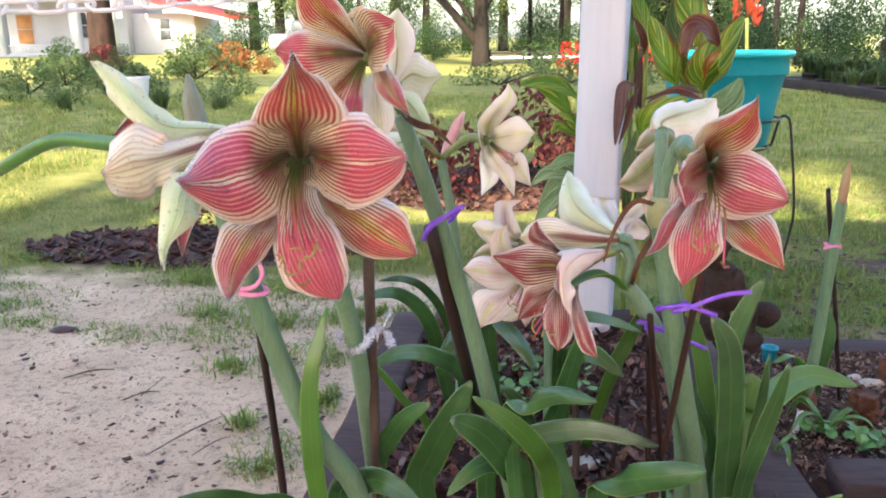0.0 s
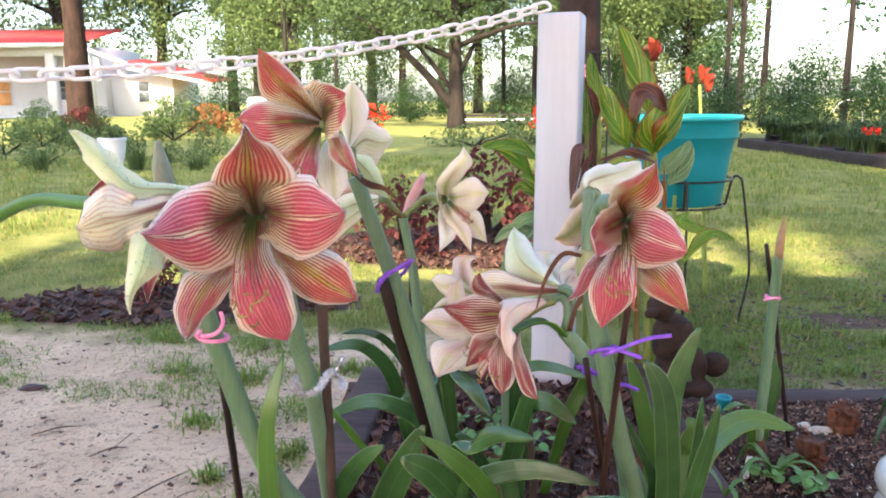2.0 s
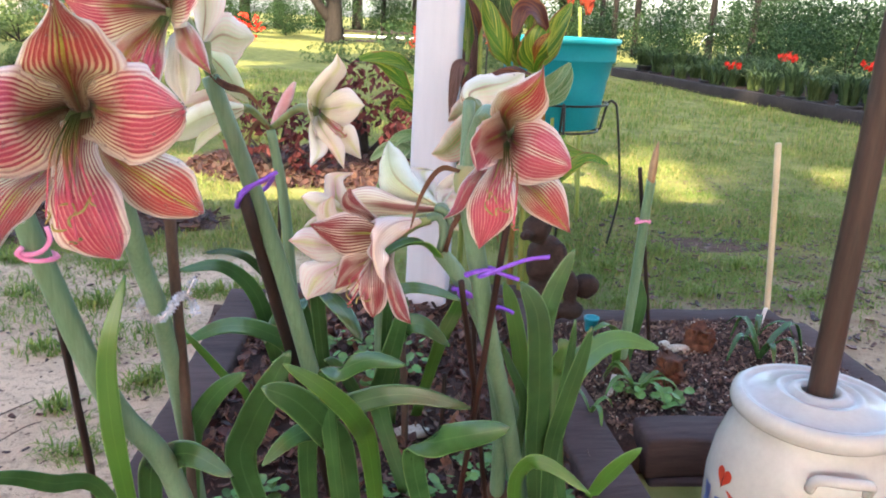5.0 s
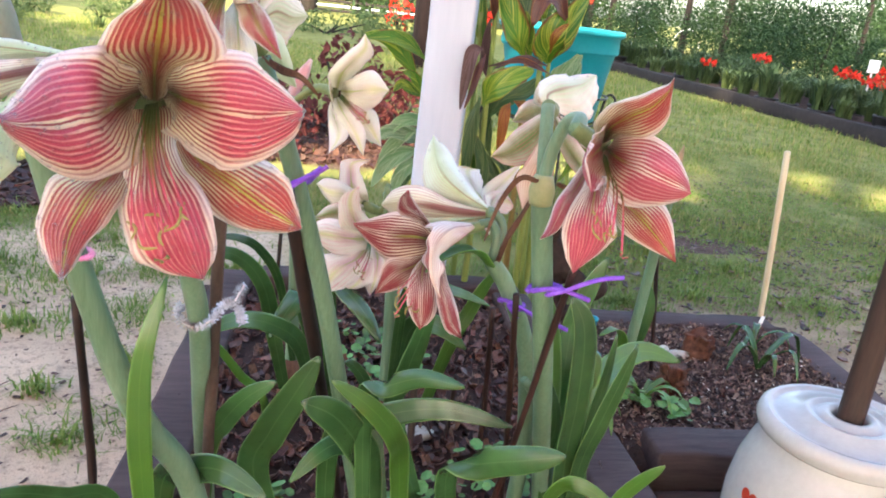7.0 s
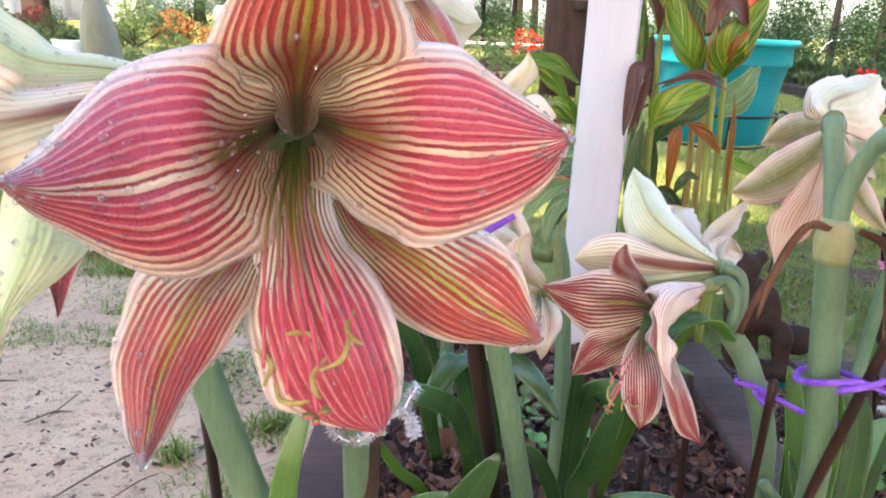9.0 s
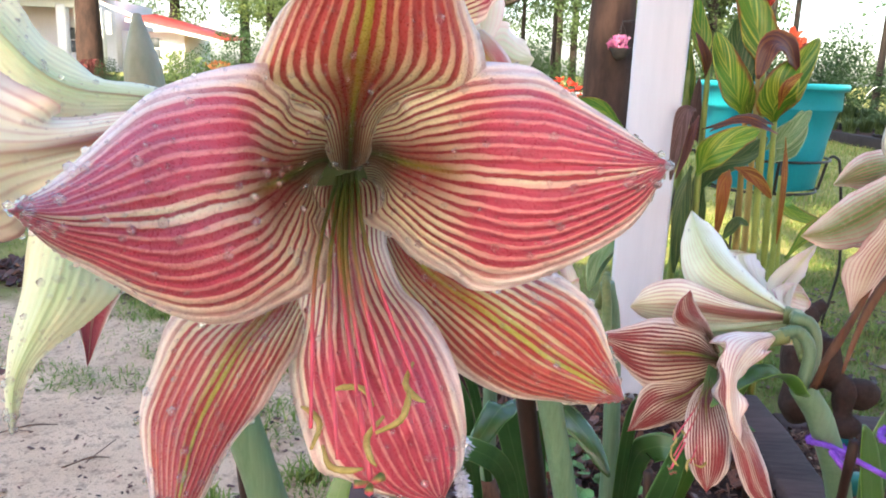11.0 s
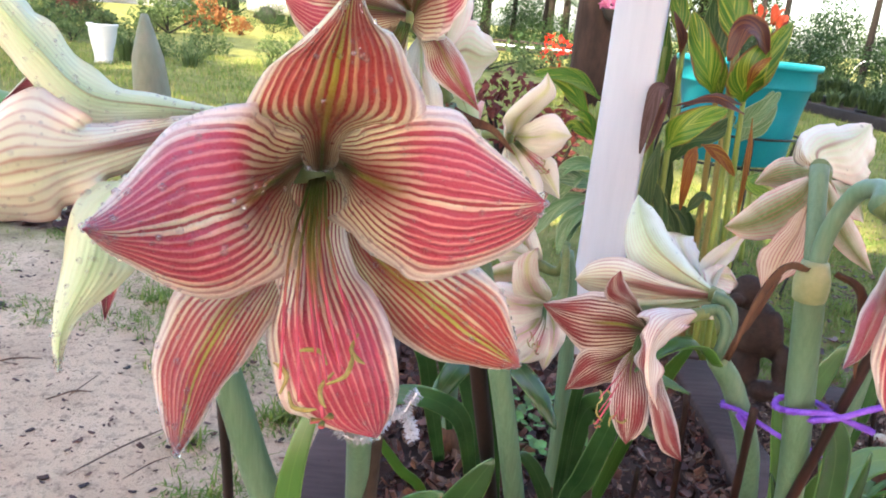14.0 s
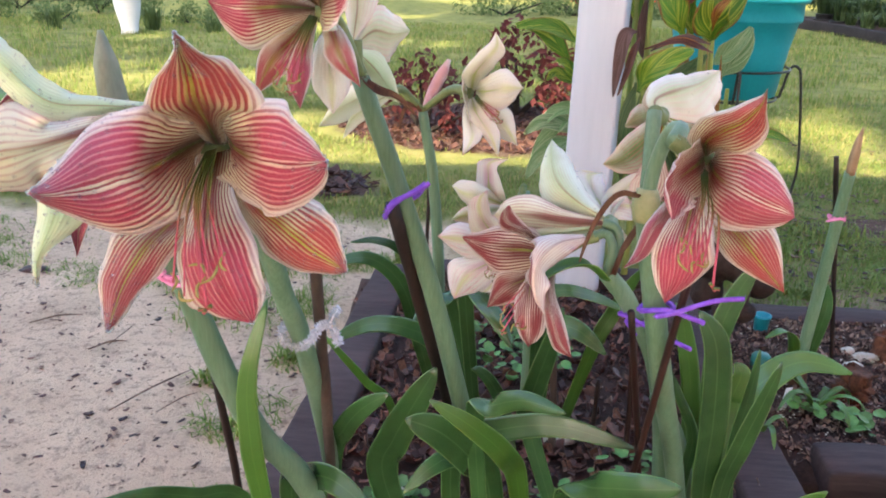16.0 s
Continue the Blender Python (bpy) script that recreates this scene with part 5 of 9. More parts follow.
lobe(rear_bloom, [(0.032, 0.645, 0.699), (0.025, 0.660, 0.726), (0.018, 0.672, 0.746), (0.038, 0.675, 0.768)],
     [(0.036, 0.640, 0.698), (0.038, 0.650, 0.723), (0.037, 0.660, 0.746), (0.038, 0.675, 0.768)],
     [(0.038, 0.645, 0.699), (0.053, 0.660, 0.722), (0.054, 0.672, 0.744), (0.038, 0.675, 0.768)], (PALE_IN, WHITE_OUT), (0.3, 1, 0), seed=1, nu=26, nv=16, ruffle=0.08)
lobe(rear_bloom, [(0.035, 0.648, 0.696), (0.052, 0.668, 0.724), (0.066, 0.688, 0.717), (0.080, 0.700, 0.702)],
     [(0.038, 0.643, 0.694), (0.051, 0.658, 0.704), (0.066, 0.678, 0.701), (0.080, 0.700, 0.702)],
     [(0.039, 0.648, 0.691), (0.047, 0.668, 0.683), (0.059, 0.688, 0.675), (0.080, 0.700, 0.702)], (PALE_IN, WHITE_OUT), (0.3, 1, 0), seed=2, nu=26, nv=16, ruffle=0.12)
lobe(rear_bloom, [(0.037, 0.648, 0.690), (0.056, 0.668, 0.684), (0.066, 0.682, 0.662), (0.073, 0.690, 0.636)],
     [(0.039, 0.644, 0.687), (0.052, 0.658, 0.671), (0.060, 0.675, 0.656), (0.073, 0.690, 0.636)],
     [(0.040, 0.648, 0.684), (0.045, 0.666, 0.660), (0.054, 0.682, 0.645), (0.073, 0.690, 0.636)], (PALE_IN, GREEN_OUT), (0.3, 1, 0), seed=3, nu=26, nv=16, ruffle=0.08)
lobe(rear_bloom, [(0.033, 0.650, 0.695), (0.030, 0.670, 0.682), (0.033, 0.685, 0.660), (0.041, 0.690, 0.637)],
     [(0.035, 0.648, 0.694), (0.038, 0.668, 0.677), (0.040, 0.682, 0.659), (0.041, 0.690, 0.637)],
     [(0.037, 0.650, 0.693), (0.044, 0.670, 0.676), (0.047, 0.685, 0.660), (0.041, 0.690, 0.637)], (PALE_IN, GREEN_OUT), (0.3, 1, 0), seed=4, nu=26, nv=16, ruffle=0.06)
bract(p2, [(0.042, 0.640, 0.664), (0.058, 0.628, 0.655), (0.075, 0.622, 0.652), (0.092, 0.62, 0.638)])
leaf(p2, [(0.086, 0.741, 0.055), (0.047, 0.740, 0.180), (0.063, 0.710, 0.250), (0.086, 0.690, 0.307), (0.111, 0.680, 0.361)], 0.0201, LEAF, face_to=(0.1, -0.85, 0.5), blunt=1.3)
leaf(p2, [(0.192, 0.686, 0.055), (0.170, 0.660, 0.232), (0.147, 0.610, 0.302), (0.119, 0.570, 0.356), (0.089, 0.550, 0.382)], 0.0172, LEAF, face_to=(0.1, -0.85, 0.5), blunt=1.9)
leaf(p2, [(0.222, 0.676, 0.055), (0.201, 0.640, 0.244), (0.180, 0.580, 0.326), (0.148, 0.540, 0.382), (0.111, 0.520, 0.420)], 0.0120, LEAF_LIGHT, face_to=(0.1, -0.85, 0.5), blunt=1.1)
leaf(p2, [(0.136, 0.721, 0.055), (0.132, 0.700, 0.248), (0.183, 0.660, 0.302), (0.239, 0.630, 0.327), (0.309, 0.610, 0.318)], 0.0139, LEAF, face_to=(0.1, -0.85, 0.5), blunt=1.2)
leaf(p2, [(0.194, 0.701, 0.055), (0.171, 0.680, 0.238), (0.136, 0.640, 0.281), (0.110, 0.610, 0.288), (0.084, 0.590, 0.271)], 0.0124, LEAF, face_to=(0.1, -0.85, 0.5))
leaf(p2, [(0.221, 0.801, 0.055), (0.201, 0.840, 0.196), (0.182, 0.830, 0.250), (0.164, 0.820, 0.279), (0.152, 0.810, 0.288)], 0.0091, LEAF, face_to=(0.1, -0.85, 0.5))
leaf(p2, [(0.178, 0.651, 0.055), (0.151, 0.600, 0.349), (0.165, 0.560, 0.391), (0.189, 0.530, 0.417), (0.220, 0.500, 0.425)], 0.0101, LEAF, face_to=(0.1, -0.85, 0.5), blunt=1.4)

# plant with the flower that faces the light and the one turned away
p3 = thing("amaryllis", (0.43, 0.75, 0.04), "amaryllis with an upright stem and two striped flowers", "amaryllis plant", "amaryllis plants in the bed")
bulb(p3, (0.425, 0.755, 0.05), 0.028)
stem(p3, [(0.425, 0.755, 0.06), (0.370, 0.67, 0.26), (0.318, 0.58, 0.41), (0.288, 0.55, 0.53), (0.274, 0.537, 0.590)], 0.0106, 0.0090, "thick blue-green upright stem")
stem(p3, [(0.440, 0.760, 0.06), (0.415, 0.735, 0.18), (0.380, 0.71, 0.28), (0.345, 0.69, 0.33)], 0.007, 0.005)
right_bloom = neck(p3, [(0.276, 0.492, 0.650), (0.293, 0.488, 0.640), (0.296, 0.482, 0.638)], [0.0062, 0.0075, 0.0085], "striped pink-red flower nodding outward")
lobe(right_bloom, [(0.293, 0.482, 0.643), (0.275, 0.455, 0.659), (0.275, 0.430, 0.677), (0.284, 0.412, 0.686), (0.295, 0.400, 0.695), (0.296, 0.394, 0.701)],
     [(0.297, 0.482, 0.641), (0.284, 0.446, 0.659), (0.283, 0.418, 0.672), (0.289, 0.402, 0.681), (0.295, 0.396, 0.692), (0.296, 0.394, 0.701)],
     [(0.300, 0.482, 0.644), (0.296, 0.455, 0.652), (0.303, 0.430, 0.656), (0.308, 0.415, 0.671), (0.300, 0.400, 0.687), (0.296, 0.394, 0.701)], (STRIPED_SEPAL, PALE_OUT), (-0.1, -1, 0), seed=1, nu=38, nv=24, swell=0.06, ruffle=0.06)
lobe(right_bloom, [(0.304, 0.489, 0.634), (0.315, 0.464, 0.611), (0.327, 0.440, 0.611), (0.330, 0.420, 0.600), (0.331, 0.405, 0.576)],
     [(0.302, 0.489, 0.632), (0.302, 0.456, 0.609), (0.308, 0.430, 0.602), (0.317, 0.414, 0.591), (0.331, 0.405, 0.576)],
     [(0.300, 0.489, 0.630), (0.299, 0.464, 0.604), (0.302, 0.440, 0.589), (0.312, 0.420, 0.583), (0.331, 0.405, 0.576)], (STRIPED_SEPAL, PALE_OUT), (-0.1, -1, 0), seed=2, nu=38, nv=24, swell=0.06, ruffle=0.05)
lobe(right_bloom, [(0.292, 0.489, 0.635), (0.268, 0.462, 0.616), (0.253, 0.445, 0.605), (0.243, 0.432, 0.588), (0.235, 0.420, 0.583)],
     [(0.295, 0.489, 0.632), (0.271, 0.456, 0.614), (0.255, 0.438, 0.604), (0.246, 0.428, 0.589), (0.235, 0.420, 0.583)],
     [(0.297, 0.489, 0.631), (0.280, 0.462, 0.608), (0.264, 0.445, 0.598), (0.252, 0.432, 0.587), (0.235, 0.420, 0.583)], (STRIPED_R, PALE_OUT), (-0.1, -1, 0), seed=3, nu=38, nv=24, swell=0.06, ruffle=0.05)
lobe(right_bloom, [(0.302, 0.484, 0.641), (0.296, 0.454, 0.653), (0.305, 0.430, 0.658), (0.314, 0.410, 0.652), (0.321, 0.398, 0.639), (0.322, 0.390, 0.629)],
     [(0.300, 0.484, 0.638), (0.292, 0.438, 0.639), (0.294, 0.408, 0.640), (0.303, 0.394, 0.636), (0.316, 0.392, 0.632), (0.322, 0.390, 0.629)],
     [(0.298, 0.484, 0.635), (0.289, 0.452, 0.617), (0.296, 0.428, 0.610), (0.310, 0.410, 0.615), (0.318, 0.398, 0.622), (0.322, 0.390, 0.629)], (STRIPED_R, PALE_OUT), (-0.1, -1, 0), seed=4, nu=38, nv=24, swell=0.06, ruffle=0.05, drops=22)
lobe(right_bloom, [(0.296, 0.484, 0.645), (0.284, 0.452, 0.661), (0.266, 0.425, 0.657), (0.250, 0.400, 0.648), (0.252, 0.388, 0.626)],
     [(0.296, 0.486, 0.641), (0.286, 0.466, 0.641), (0.265, 0.436, 0.638), (0.251, 0.406, 0.633), (0.252, 0.388, 0.626)],
     [(0.297, 0.484, 0.635), (0.291, 0.455, 0.628), (0.275, 0.425, 0.628), (0.263, 0.400, 0.627), (0.252, 0.388, 0.626)], (STRIPED_R, STRIPED_R), (-0.7, 0.7, 0), seed=5, nu=38, nv=24, swell=0.06, ruffle=0.14)
lobe(right_bloom, [(0.294, 0.487, 0.637), (0.276, 0.457, 0.614), (0.258, 0.437, 0.595), (0.258, 0.430, 0.574), (0.265, 0.424, 0.558)],
     [(0.297, 0.487, 0.634), (0.280, 0.446, 0.617), (0.270, 0.422, 0.600), (0.270, 0.420, 0.580), (0.265, 0.424, 0.558)],
     [(0.301, 0.487, 0.633), (0.297, 0.457, 0.613), (0.293, 0.434, 0.598), (0.291, 0.430, 0.579), (0.265, 0.424, 0.558)], (STRIPED_LOW, PALE_OUT), (-0.1, -1, 0), seed=6, nu=38, nv=24, swell=0.06, ruffle=0.08)
stamens(right_bloom, (0.293, 0.470, 0.635), (0.271, 0.402, 0.598), (0.282, 0.390, 0.584), 0.007, 0.008)
part("pedicel", sweep([(0.274, 0.537, 0.588), (0.278, 0.540, 0.620), (0.283, 0.528, 0.648), (0.284, 0.505, 0.655), (0.276, 0.490, 0.648)], [0.0055, 0.0055, 0.0055, 0.0058, 0.0065], 16, 10), STEM, p3)
part("pedicel", sweep([(0.274, 0.537, 0.588), (0.276, 0.550, 0.615), (0.281, 0.573, 0.655)], [0.0058, 0.0055, 0.006], 12, 10), STEM, p3)
away_bloom = neck(p3, [(0.281, 0.573, 0.655), (0.287, 0.582, 0.649), (0.290, 0.588, 0.651)], [0.006, 0.0075, 0.007], "flower turned away, showing pale outer petals")
lobe(away_bloom, [(0.283, 0.582, 0.651), (0.277, 0.602, 0.654), (0.288, 0.618, 0.672), (0.320, 0.637, 0.677), (0.354, 0.655, 0.678)],
     [(0.282, 0.575, 0.653), (0.282, 0.583, 0.666), (0.302, 0.600, 0.670), (0.328, 0.625, 0.671), (0.354, 0.655, 0.678)],
     [(0.290, 0.582, 0.651), (0.310, 0.604, 0.643), (0.339, 0.622, 0.638), (0.351, 0.637, 0.656), (0.354, 0.655, 0.678)], (STRIPED, WHITE_OUT), (0.3, 1, 0), seed=1, nu=30, nv=20, ruffle=0.10, drops=26)
lobe(away_bloom, [(0.280, 0.585, 0.653), (0.281, 0.604, 0.656), (0.279, 0.634, 0.648), (0.275, 0.650, 0.628)],
     [(0.280, 0.582, 0.651), (0.280, 0.598, 0.647), (0.281, 0.626, 0.639), (0.275, 0.650, 0.628)],
     [(0.283, 0.585, 0.649), (0.289, 0.604, 0.636), (0.291, 0.634, 0.628), (0.275, 0.650, 0.628)], (STRIPED_R, BLUSH_OUT), (0.3, 1, 0), seed=2, nu=30, nv=20, ruffle=0.12)
lobe(away_bloom, [(0.282, 0.583, 0.648), (0.278, 0.604, 0.638), (0.271, 0.627, 0.622), (0.265, 0.644, 0.604), (0.259, 0.650, 0.593)],
     [(0.282, 0.580, 0.646), (0.282, 0.592, 0.631), (0.276, 0.615, 0.614), (0.270, 0.640, 0.599), (0.259, 0.650, 0.593)],
     [(0.285, 0.583, 0.642), (0.297, 0.604, 0.617), (0.296, 0.628, 0.594), (0.279, 0.645, 0.586), (0.259, 0.650, 0.593)], (STRIPED_R, BLUSH_OUT), (0.3, 1, 0), seed=3, nu=30, nv=20, ruffle=0.08, drops=26)
lobe(away_bloom, [(0.285, 0.588, 0.644), (0.288, 0.614, 0.607), (0.282, 0.634, 0.577), (0.297, 0.645, 0.542)],
     [(0.287, 0.586, 0.640), (0.294, 0.606, 0.606), (0.296, 0.624, 0.579), (0.297, 0.645, 0.542)],
     [(0.289, 0.588, 0.640), (0.306, 0.614, 0.604), (0.318, 0.634, 0.577), (0.297, 0.645, 0.542)], (BLUSH_IN, PINK_OUT), (0.3, 1, 0), seed=4, nu=30, nv=20, ruffle=0.10)
lobe(away_bloom, [(0.293, 0.588, 0.644), (0.312, 0.614, 0.614), (0.338, 0.633, 0.588), (0.376, 0.642, 0.567)],
     [(0.293, 0.585, 0.644), (0.312, 0.604, 0.621), (0.341, 0.625, 0.595), (0.376, 0.642, 0.567)],
     [(0.296, 0.588, 0.645), (0.327, 0.614, 0.622), (0.355, 0.633, 0.597), (0.376, 0.642, 0.567)], (STRIPED_R, BLUSH_OUT), (0.3, 1, 0), seed=5, nu=30, nv=20, ruffle=0.08)
lobe(away_bloom, [(0.293, 0.588, 0.647), (0.310, 0.606, 0.642), (0.336, 0.630, 0.643), (0.363, 0.650, 0.605)],
     [(0.294, 0.586, 0.647), (0.314, 0.604, 0.636), (0.340, 0.628, 0.631), (0.363, 0.650, 0.605)],
     [(0.296, 0.588, 0.648), (0.317, 0.606, 0.628), (0.341, 0.630, 0.613), (0.363, 0.650, 0.605)], (STRIPED_R, BLUSH_OUT), (0.3, 1, 0), seed=6, nu=30, nv=20, ruffle=0.12)
part("sheath", sweep([(0.275, 0.538, 0.578), (0.274, 0.537, 0.590), (0.274, 0.538, 0.602)], [0.0100, 0.0112, 0.008], 8, 14), surf("pale_green_sheath", (0.22, 0.27, 0.12), (0.36, 0.36, 0.20), 40, 0.5, 200, 0.2), p3, "pale sheath where the flower stalks join")
bract(p3, [(0.266, 0.532, 0.597), (0.248, 0.520, 0.600), (0.232, 0.512, 0.580), (0.222, 0.508, 0.552)], 0.0030)
bract(p3, [(0.284, 0.532, 0.596), (0.296, 0.524, 0.588), (0.300, 0.52, 0.560), (0.304, 0.518, 0.535)], 0.0030)
leaf(p3, [(0.437, 0.720, 0.055), (0.417, 0.700, 0.210), (0.404, 0.670, 0.312), (0.388, 0.650, 0.408), (0.363, 0.640, 0.454)], 0.0174, LEAF, face_to=(0.1, -0.85, 0.5), blunt=1.5)
leaf(p3, [(0.425, 0.770, 0.055), (0.414, 0.760, 0.234), (0.397, 0.740, 0.325), (0.379, 0.730, 0.391), (0.365, 0.720, 0.426)], 0.0122, LEAF_LIGHT, face_to=(0.1, -0.85, 0.5), blunt=1.3)
leaf(p3, [(0.448, 0.725, 0.055), (0.437, 0.700, 0.202), (0.442, 0.680, 0.277), (0.452, 0.670, 0.338), (0.459, 0.660, 0.391)], 0.0128, LEAF, face_to=(0.1, -0.85, 0.5))
leaf(p3, [(0.465, 0.810, 0.055), (0.495, 0.820, 0.232), (0.543, 0.860, 0.265), (0.601, 0.890, 0.271), (0.669, 0.900, 0.250)], 0.0196, LEAF_LIGHT, face_to=(0.1, -0.85, 0.5))
leaf(p3, [(0.462, 0.835, 0.055), (0.466, 0.860, 0.288), (0.469, 0.860, 0.337), (0.482, 0.860, 0.380), (0.502, 0.860, 0.425)], 0.0162, LEAF, face_to=(0.1, -0.85, 0.5), blunt=1.2)
leaf(p3, [(0.470, 0.765, 0.055), (0.468, 0.800, 0.238), (0.474, 0.800, 0.272), (0.479, 0.800, 0.298), (0.470, 0.800, 0.314)], 0.0167, LEAF_LIGHT, face_to=(0.1, -0.85, 0.5))
leaf(p3, [(0.407, 0.705, 0.055), (0.393, 0.700, 0.202), (0.396, 0.700, 0.274), (0.371, 0.690, 0.332), (0.356, 0.680, 0.367)], 0.0068, LEAF, face_to=(0.1, -0.85, 0.5))
leaf(p3, [(0.411, 0.655, 0.055), (0.375, 0.640, 0.181), (0.380, 0.620, 0.237), (0.402, 0.600, 0.247), (0.442, 0.570, 0.227)], 0.0104, LEAF_LIGHT, face_to=(0.1, -0.85, 0.5))
leaf(p3, [(0.532, 0.780, 0.074), (0.547, 0.770, 0.111), (0.564, 0.760, 0.141), (0.587, 0.750, 0.169)], 0.0120, LEAF_LIGHT, face_to=(0.1, -0.85, 0.5))
leaf(p3, [(0.482, 0.730, 0.055), (0.461, 0.740, 0.172), (0.452, 0.720, 0.258), (0.454, 0.710, 0.323), (0.453, 0.700, 0.384)], 0.0092, LEAF, face_to=(0.1, -0.85, 0.5))

# the cluster in the middle
p4 = thing("amaryllis", (0.40, 0.78, 0.04), "amaryllis with a crowded head of fading striped flowers", "amaryllis plant", "amaryllis plants in the bed")
bulb(p4, (0.395, 0.79, 0.05))
stem(p4, [(0.395, 0.79, 0.06), (0.385, 0.76, 0.20), (0.345, 0.70, 0.36), (0.300, 0.66, 0.450), (0.272, 0.645, 0.488)], 0.0110, 0.0085, "green leaning stem")
fading_bloom = neck(p4, [(0.262, 0.655, 0.521), (0.246, 0.655, 0.516), (0.219, 0.655, 0.500)], [0.005, 0.0055, 0.007], "fading finely striped flower nodding down")
lobe(fading_bloom, [(0.216, 0.657, 0.506), (0.203, 0.657, 0.524), (0.174, 0.664, 0.525), (0.149, 0.668, 0.516), (0.134, 0.670, 0.512)],
     [(0.218, 0.657, 0.501), (0.194, 0.648, 0.508), (0.170, 0.652, 0.507), (0.151, 0.663, 0.507), (0.134, 0.670, 0.512)],
     [(0.218, 0.657, 0.496), (0.208, 0.657, 0.485), (0.176, 0.664, 0.477), (0.157, 0.668, 0.487), (0.134, 0.670, 0.512)], (STRIPED_FINE, PINK_OUT), (-0.1, -1, 0), seed=1, nu=34, nv=20, swell=0.12, ruffle=0.06)
lobe(fading_bloom, [(0.217, 0.659, 0.497), (0.195, 0.657, 0.484), (0.171, 0.663, 0.477), (0.161, 0.667, 0.439)],
     [(0.218, 0.659, 0.494), (0.197, 0.650, 0.479), (0.177, 0.655, 0.464), (0.161, 0.667, 0.439)],
     [(0.220, 0.659, 0.491), (0.208, 0.657, 0.467), (0.192, 0.663, 0.451), (0.161, 0.667, 0.439)], (STRIPED_FINE, PINK_OUT), (-0.1, -1, 0), seed=2, nu=34, nv=20, swell=0.12, ruffle=0.08)
lobe(fading_bloom, [(0.212, 0.652, 0.509), (0.192, 0.625, 0.529), (0.169, 0.608, 0.543), (0.166, 0.602, 0.556), (0.173, 0.600, 0.567)],
     [(0.214, 0.653, 0.507), (0.192, 0.620, 0.536), (0.173, 0.600, 0.552), (0.169, 0.597, 0.562), (0.173, 0.600, 0.567)],
     [(0.216, 0.652, 0.508), (0.202, 0.632, 0.528), (0.183, 0.612, 0.551), (0.177, 0.604, 0.560), (0.173, 0.600, 0.567)], (STRIPED_FINE, PINK_OUT), (-0.1, -1, 0), seed=3, nu=34, nv=20, swell=0.12, ruffle=0.16)
lobe(fading_bloom, [(0.246, 0.652, 0.524), (0.199, 0.618, 0.532), (0.194, 0.592, 0.516), (0.196, 0.580, 0.492), (0.208, 0.575, 0.474)],
     [(0.250, 0.648, 0.523), (0.217, 0.610, 0.528), (0.197, 0.582, 0.518), (0.198, 0.574, 0.493), (0.208, 0.575, 0.474)],
     [(0.252, 0.652, 0.518), (0.238, 0.632, 0.516), (0.213, 0.602, 0.506), (0.207, 0.584, 0.487), (0.208, 0.575, 0.474)], (STRIPED_FINE, PINK_OUT), (-0.8, 0.6, 0), seed=4, nu=34, nv=20, ruffle=0.34)
lobe(fading_bloom, [(0.216, 0.657, 0.493), (0.193, 0.632, 0.482), (0.185, 0.612, 0.463), (0.189, 0.604, 0.444), (0.198, 0.600, 0.431)],
     [(0.217, 0.657, 0.491), (0.199, 0.623, 0.488), (0.195, 0.600, 0.469), (0.196, 0.597, 0.450), (0.198, 0.600, 0.431)],
     [(0.220, 0.657, 0.491), (0.212, 0.632, 0.484), (0.214, 0.612, 0.466), (0.209, 0.604, 0.443), (0.198, 0.600, 0.431)], (STRIPED_FINE, PINK_OUT), (-0.1, -1, 0), seed=5, nu=34, nv=20, swell=0.12, ruffle=0.14)
lobe(fading_bloom, [(0.221, 0.652, 0.493), (0.209, 0.612, 0.482), (0.212, 0.594, 0.458), (0.220, 0.586, 0.438), (0.235, 0.582, 0.431)],
     [(0.223, 0.652, 0.493), (0.211, 0.604, 0.486), (0.217, 0.587, 0.464), (0.224, 0.582, 0.445), (0.235, 0.582, 0.431)],
     [(0.225, 0.652, 0.494), (0.219, 0.612, 0.484), (0.227, 0.594, 0.461), (0.232, 0.586, 0.444), (0.235, 0.582, 0.431)], (STRIPED_FINE, PINK_OUT), (-0.1, -1, 0), seed=6, nu=34, nv=20, swell=0.12, ruffle=0.12)
stamens(fading_bloom, (0.211, 0.650, 0.498), (0.183, 0.600, 0.458), (0.173, 0.600, 0.446), 0.010, 0.006)
part("pedicel", sweep([(0.272, 0.645, 0.486), (0.276, 0.648, 0.512), (0.270, 0.655, 0.524), (0.258, 0.655, 0.522)], [0.0048, 0.0045, 0.0045, 0.005], 12, 9), STEM, p4)
pale_bloom = neck(p4, [(0.272, 0.665, 0.530), (0.281, 0.685, 0.526), (0.274, 0.690, 0.525)], [0.005, 0.006, 0.0065], "pale green-white flower seen from outside")
lobe(pale_bloom, [(0.280, 0.692, 0.524), (0.247, 0.705, 0.529), (0.218, 0.730, 0.531), (0.214, 0.757, 0.557), (0.227, 0.780, 0.586)],
     [(0.276, 0.685, 0.529), (0.246, 0.693, 0.544), (0.228, 0.712, 0.559), (0.223, 0.743, 0.573), (0.227, 0.780, 0.586)],
     [(0.277, 0.692, 0.530), (0.264, 0.705, 0.541), (0.252, 0.735, 0.555), (0.245, 0.760, 0.570), (0.227, 0.780, 0.586)], (PALE_IN, PALE_OUT), (-0.2, 1, -0.4), seed=1, nu=32, nv=20, ruffle=0.08, drops=30)
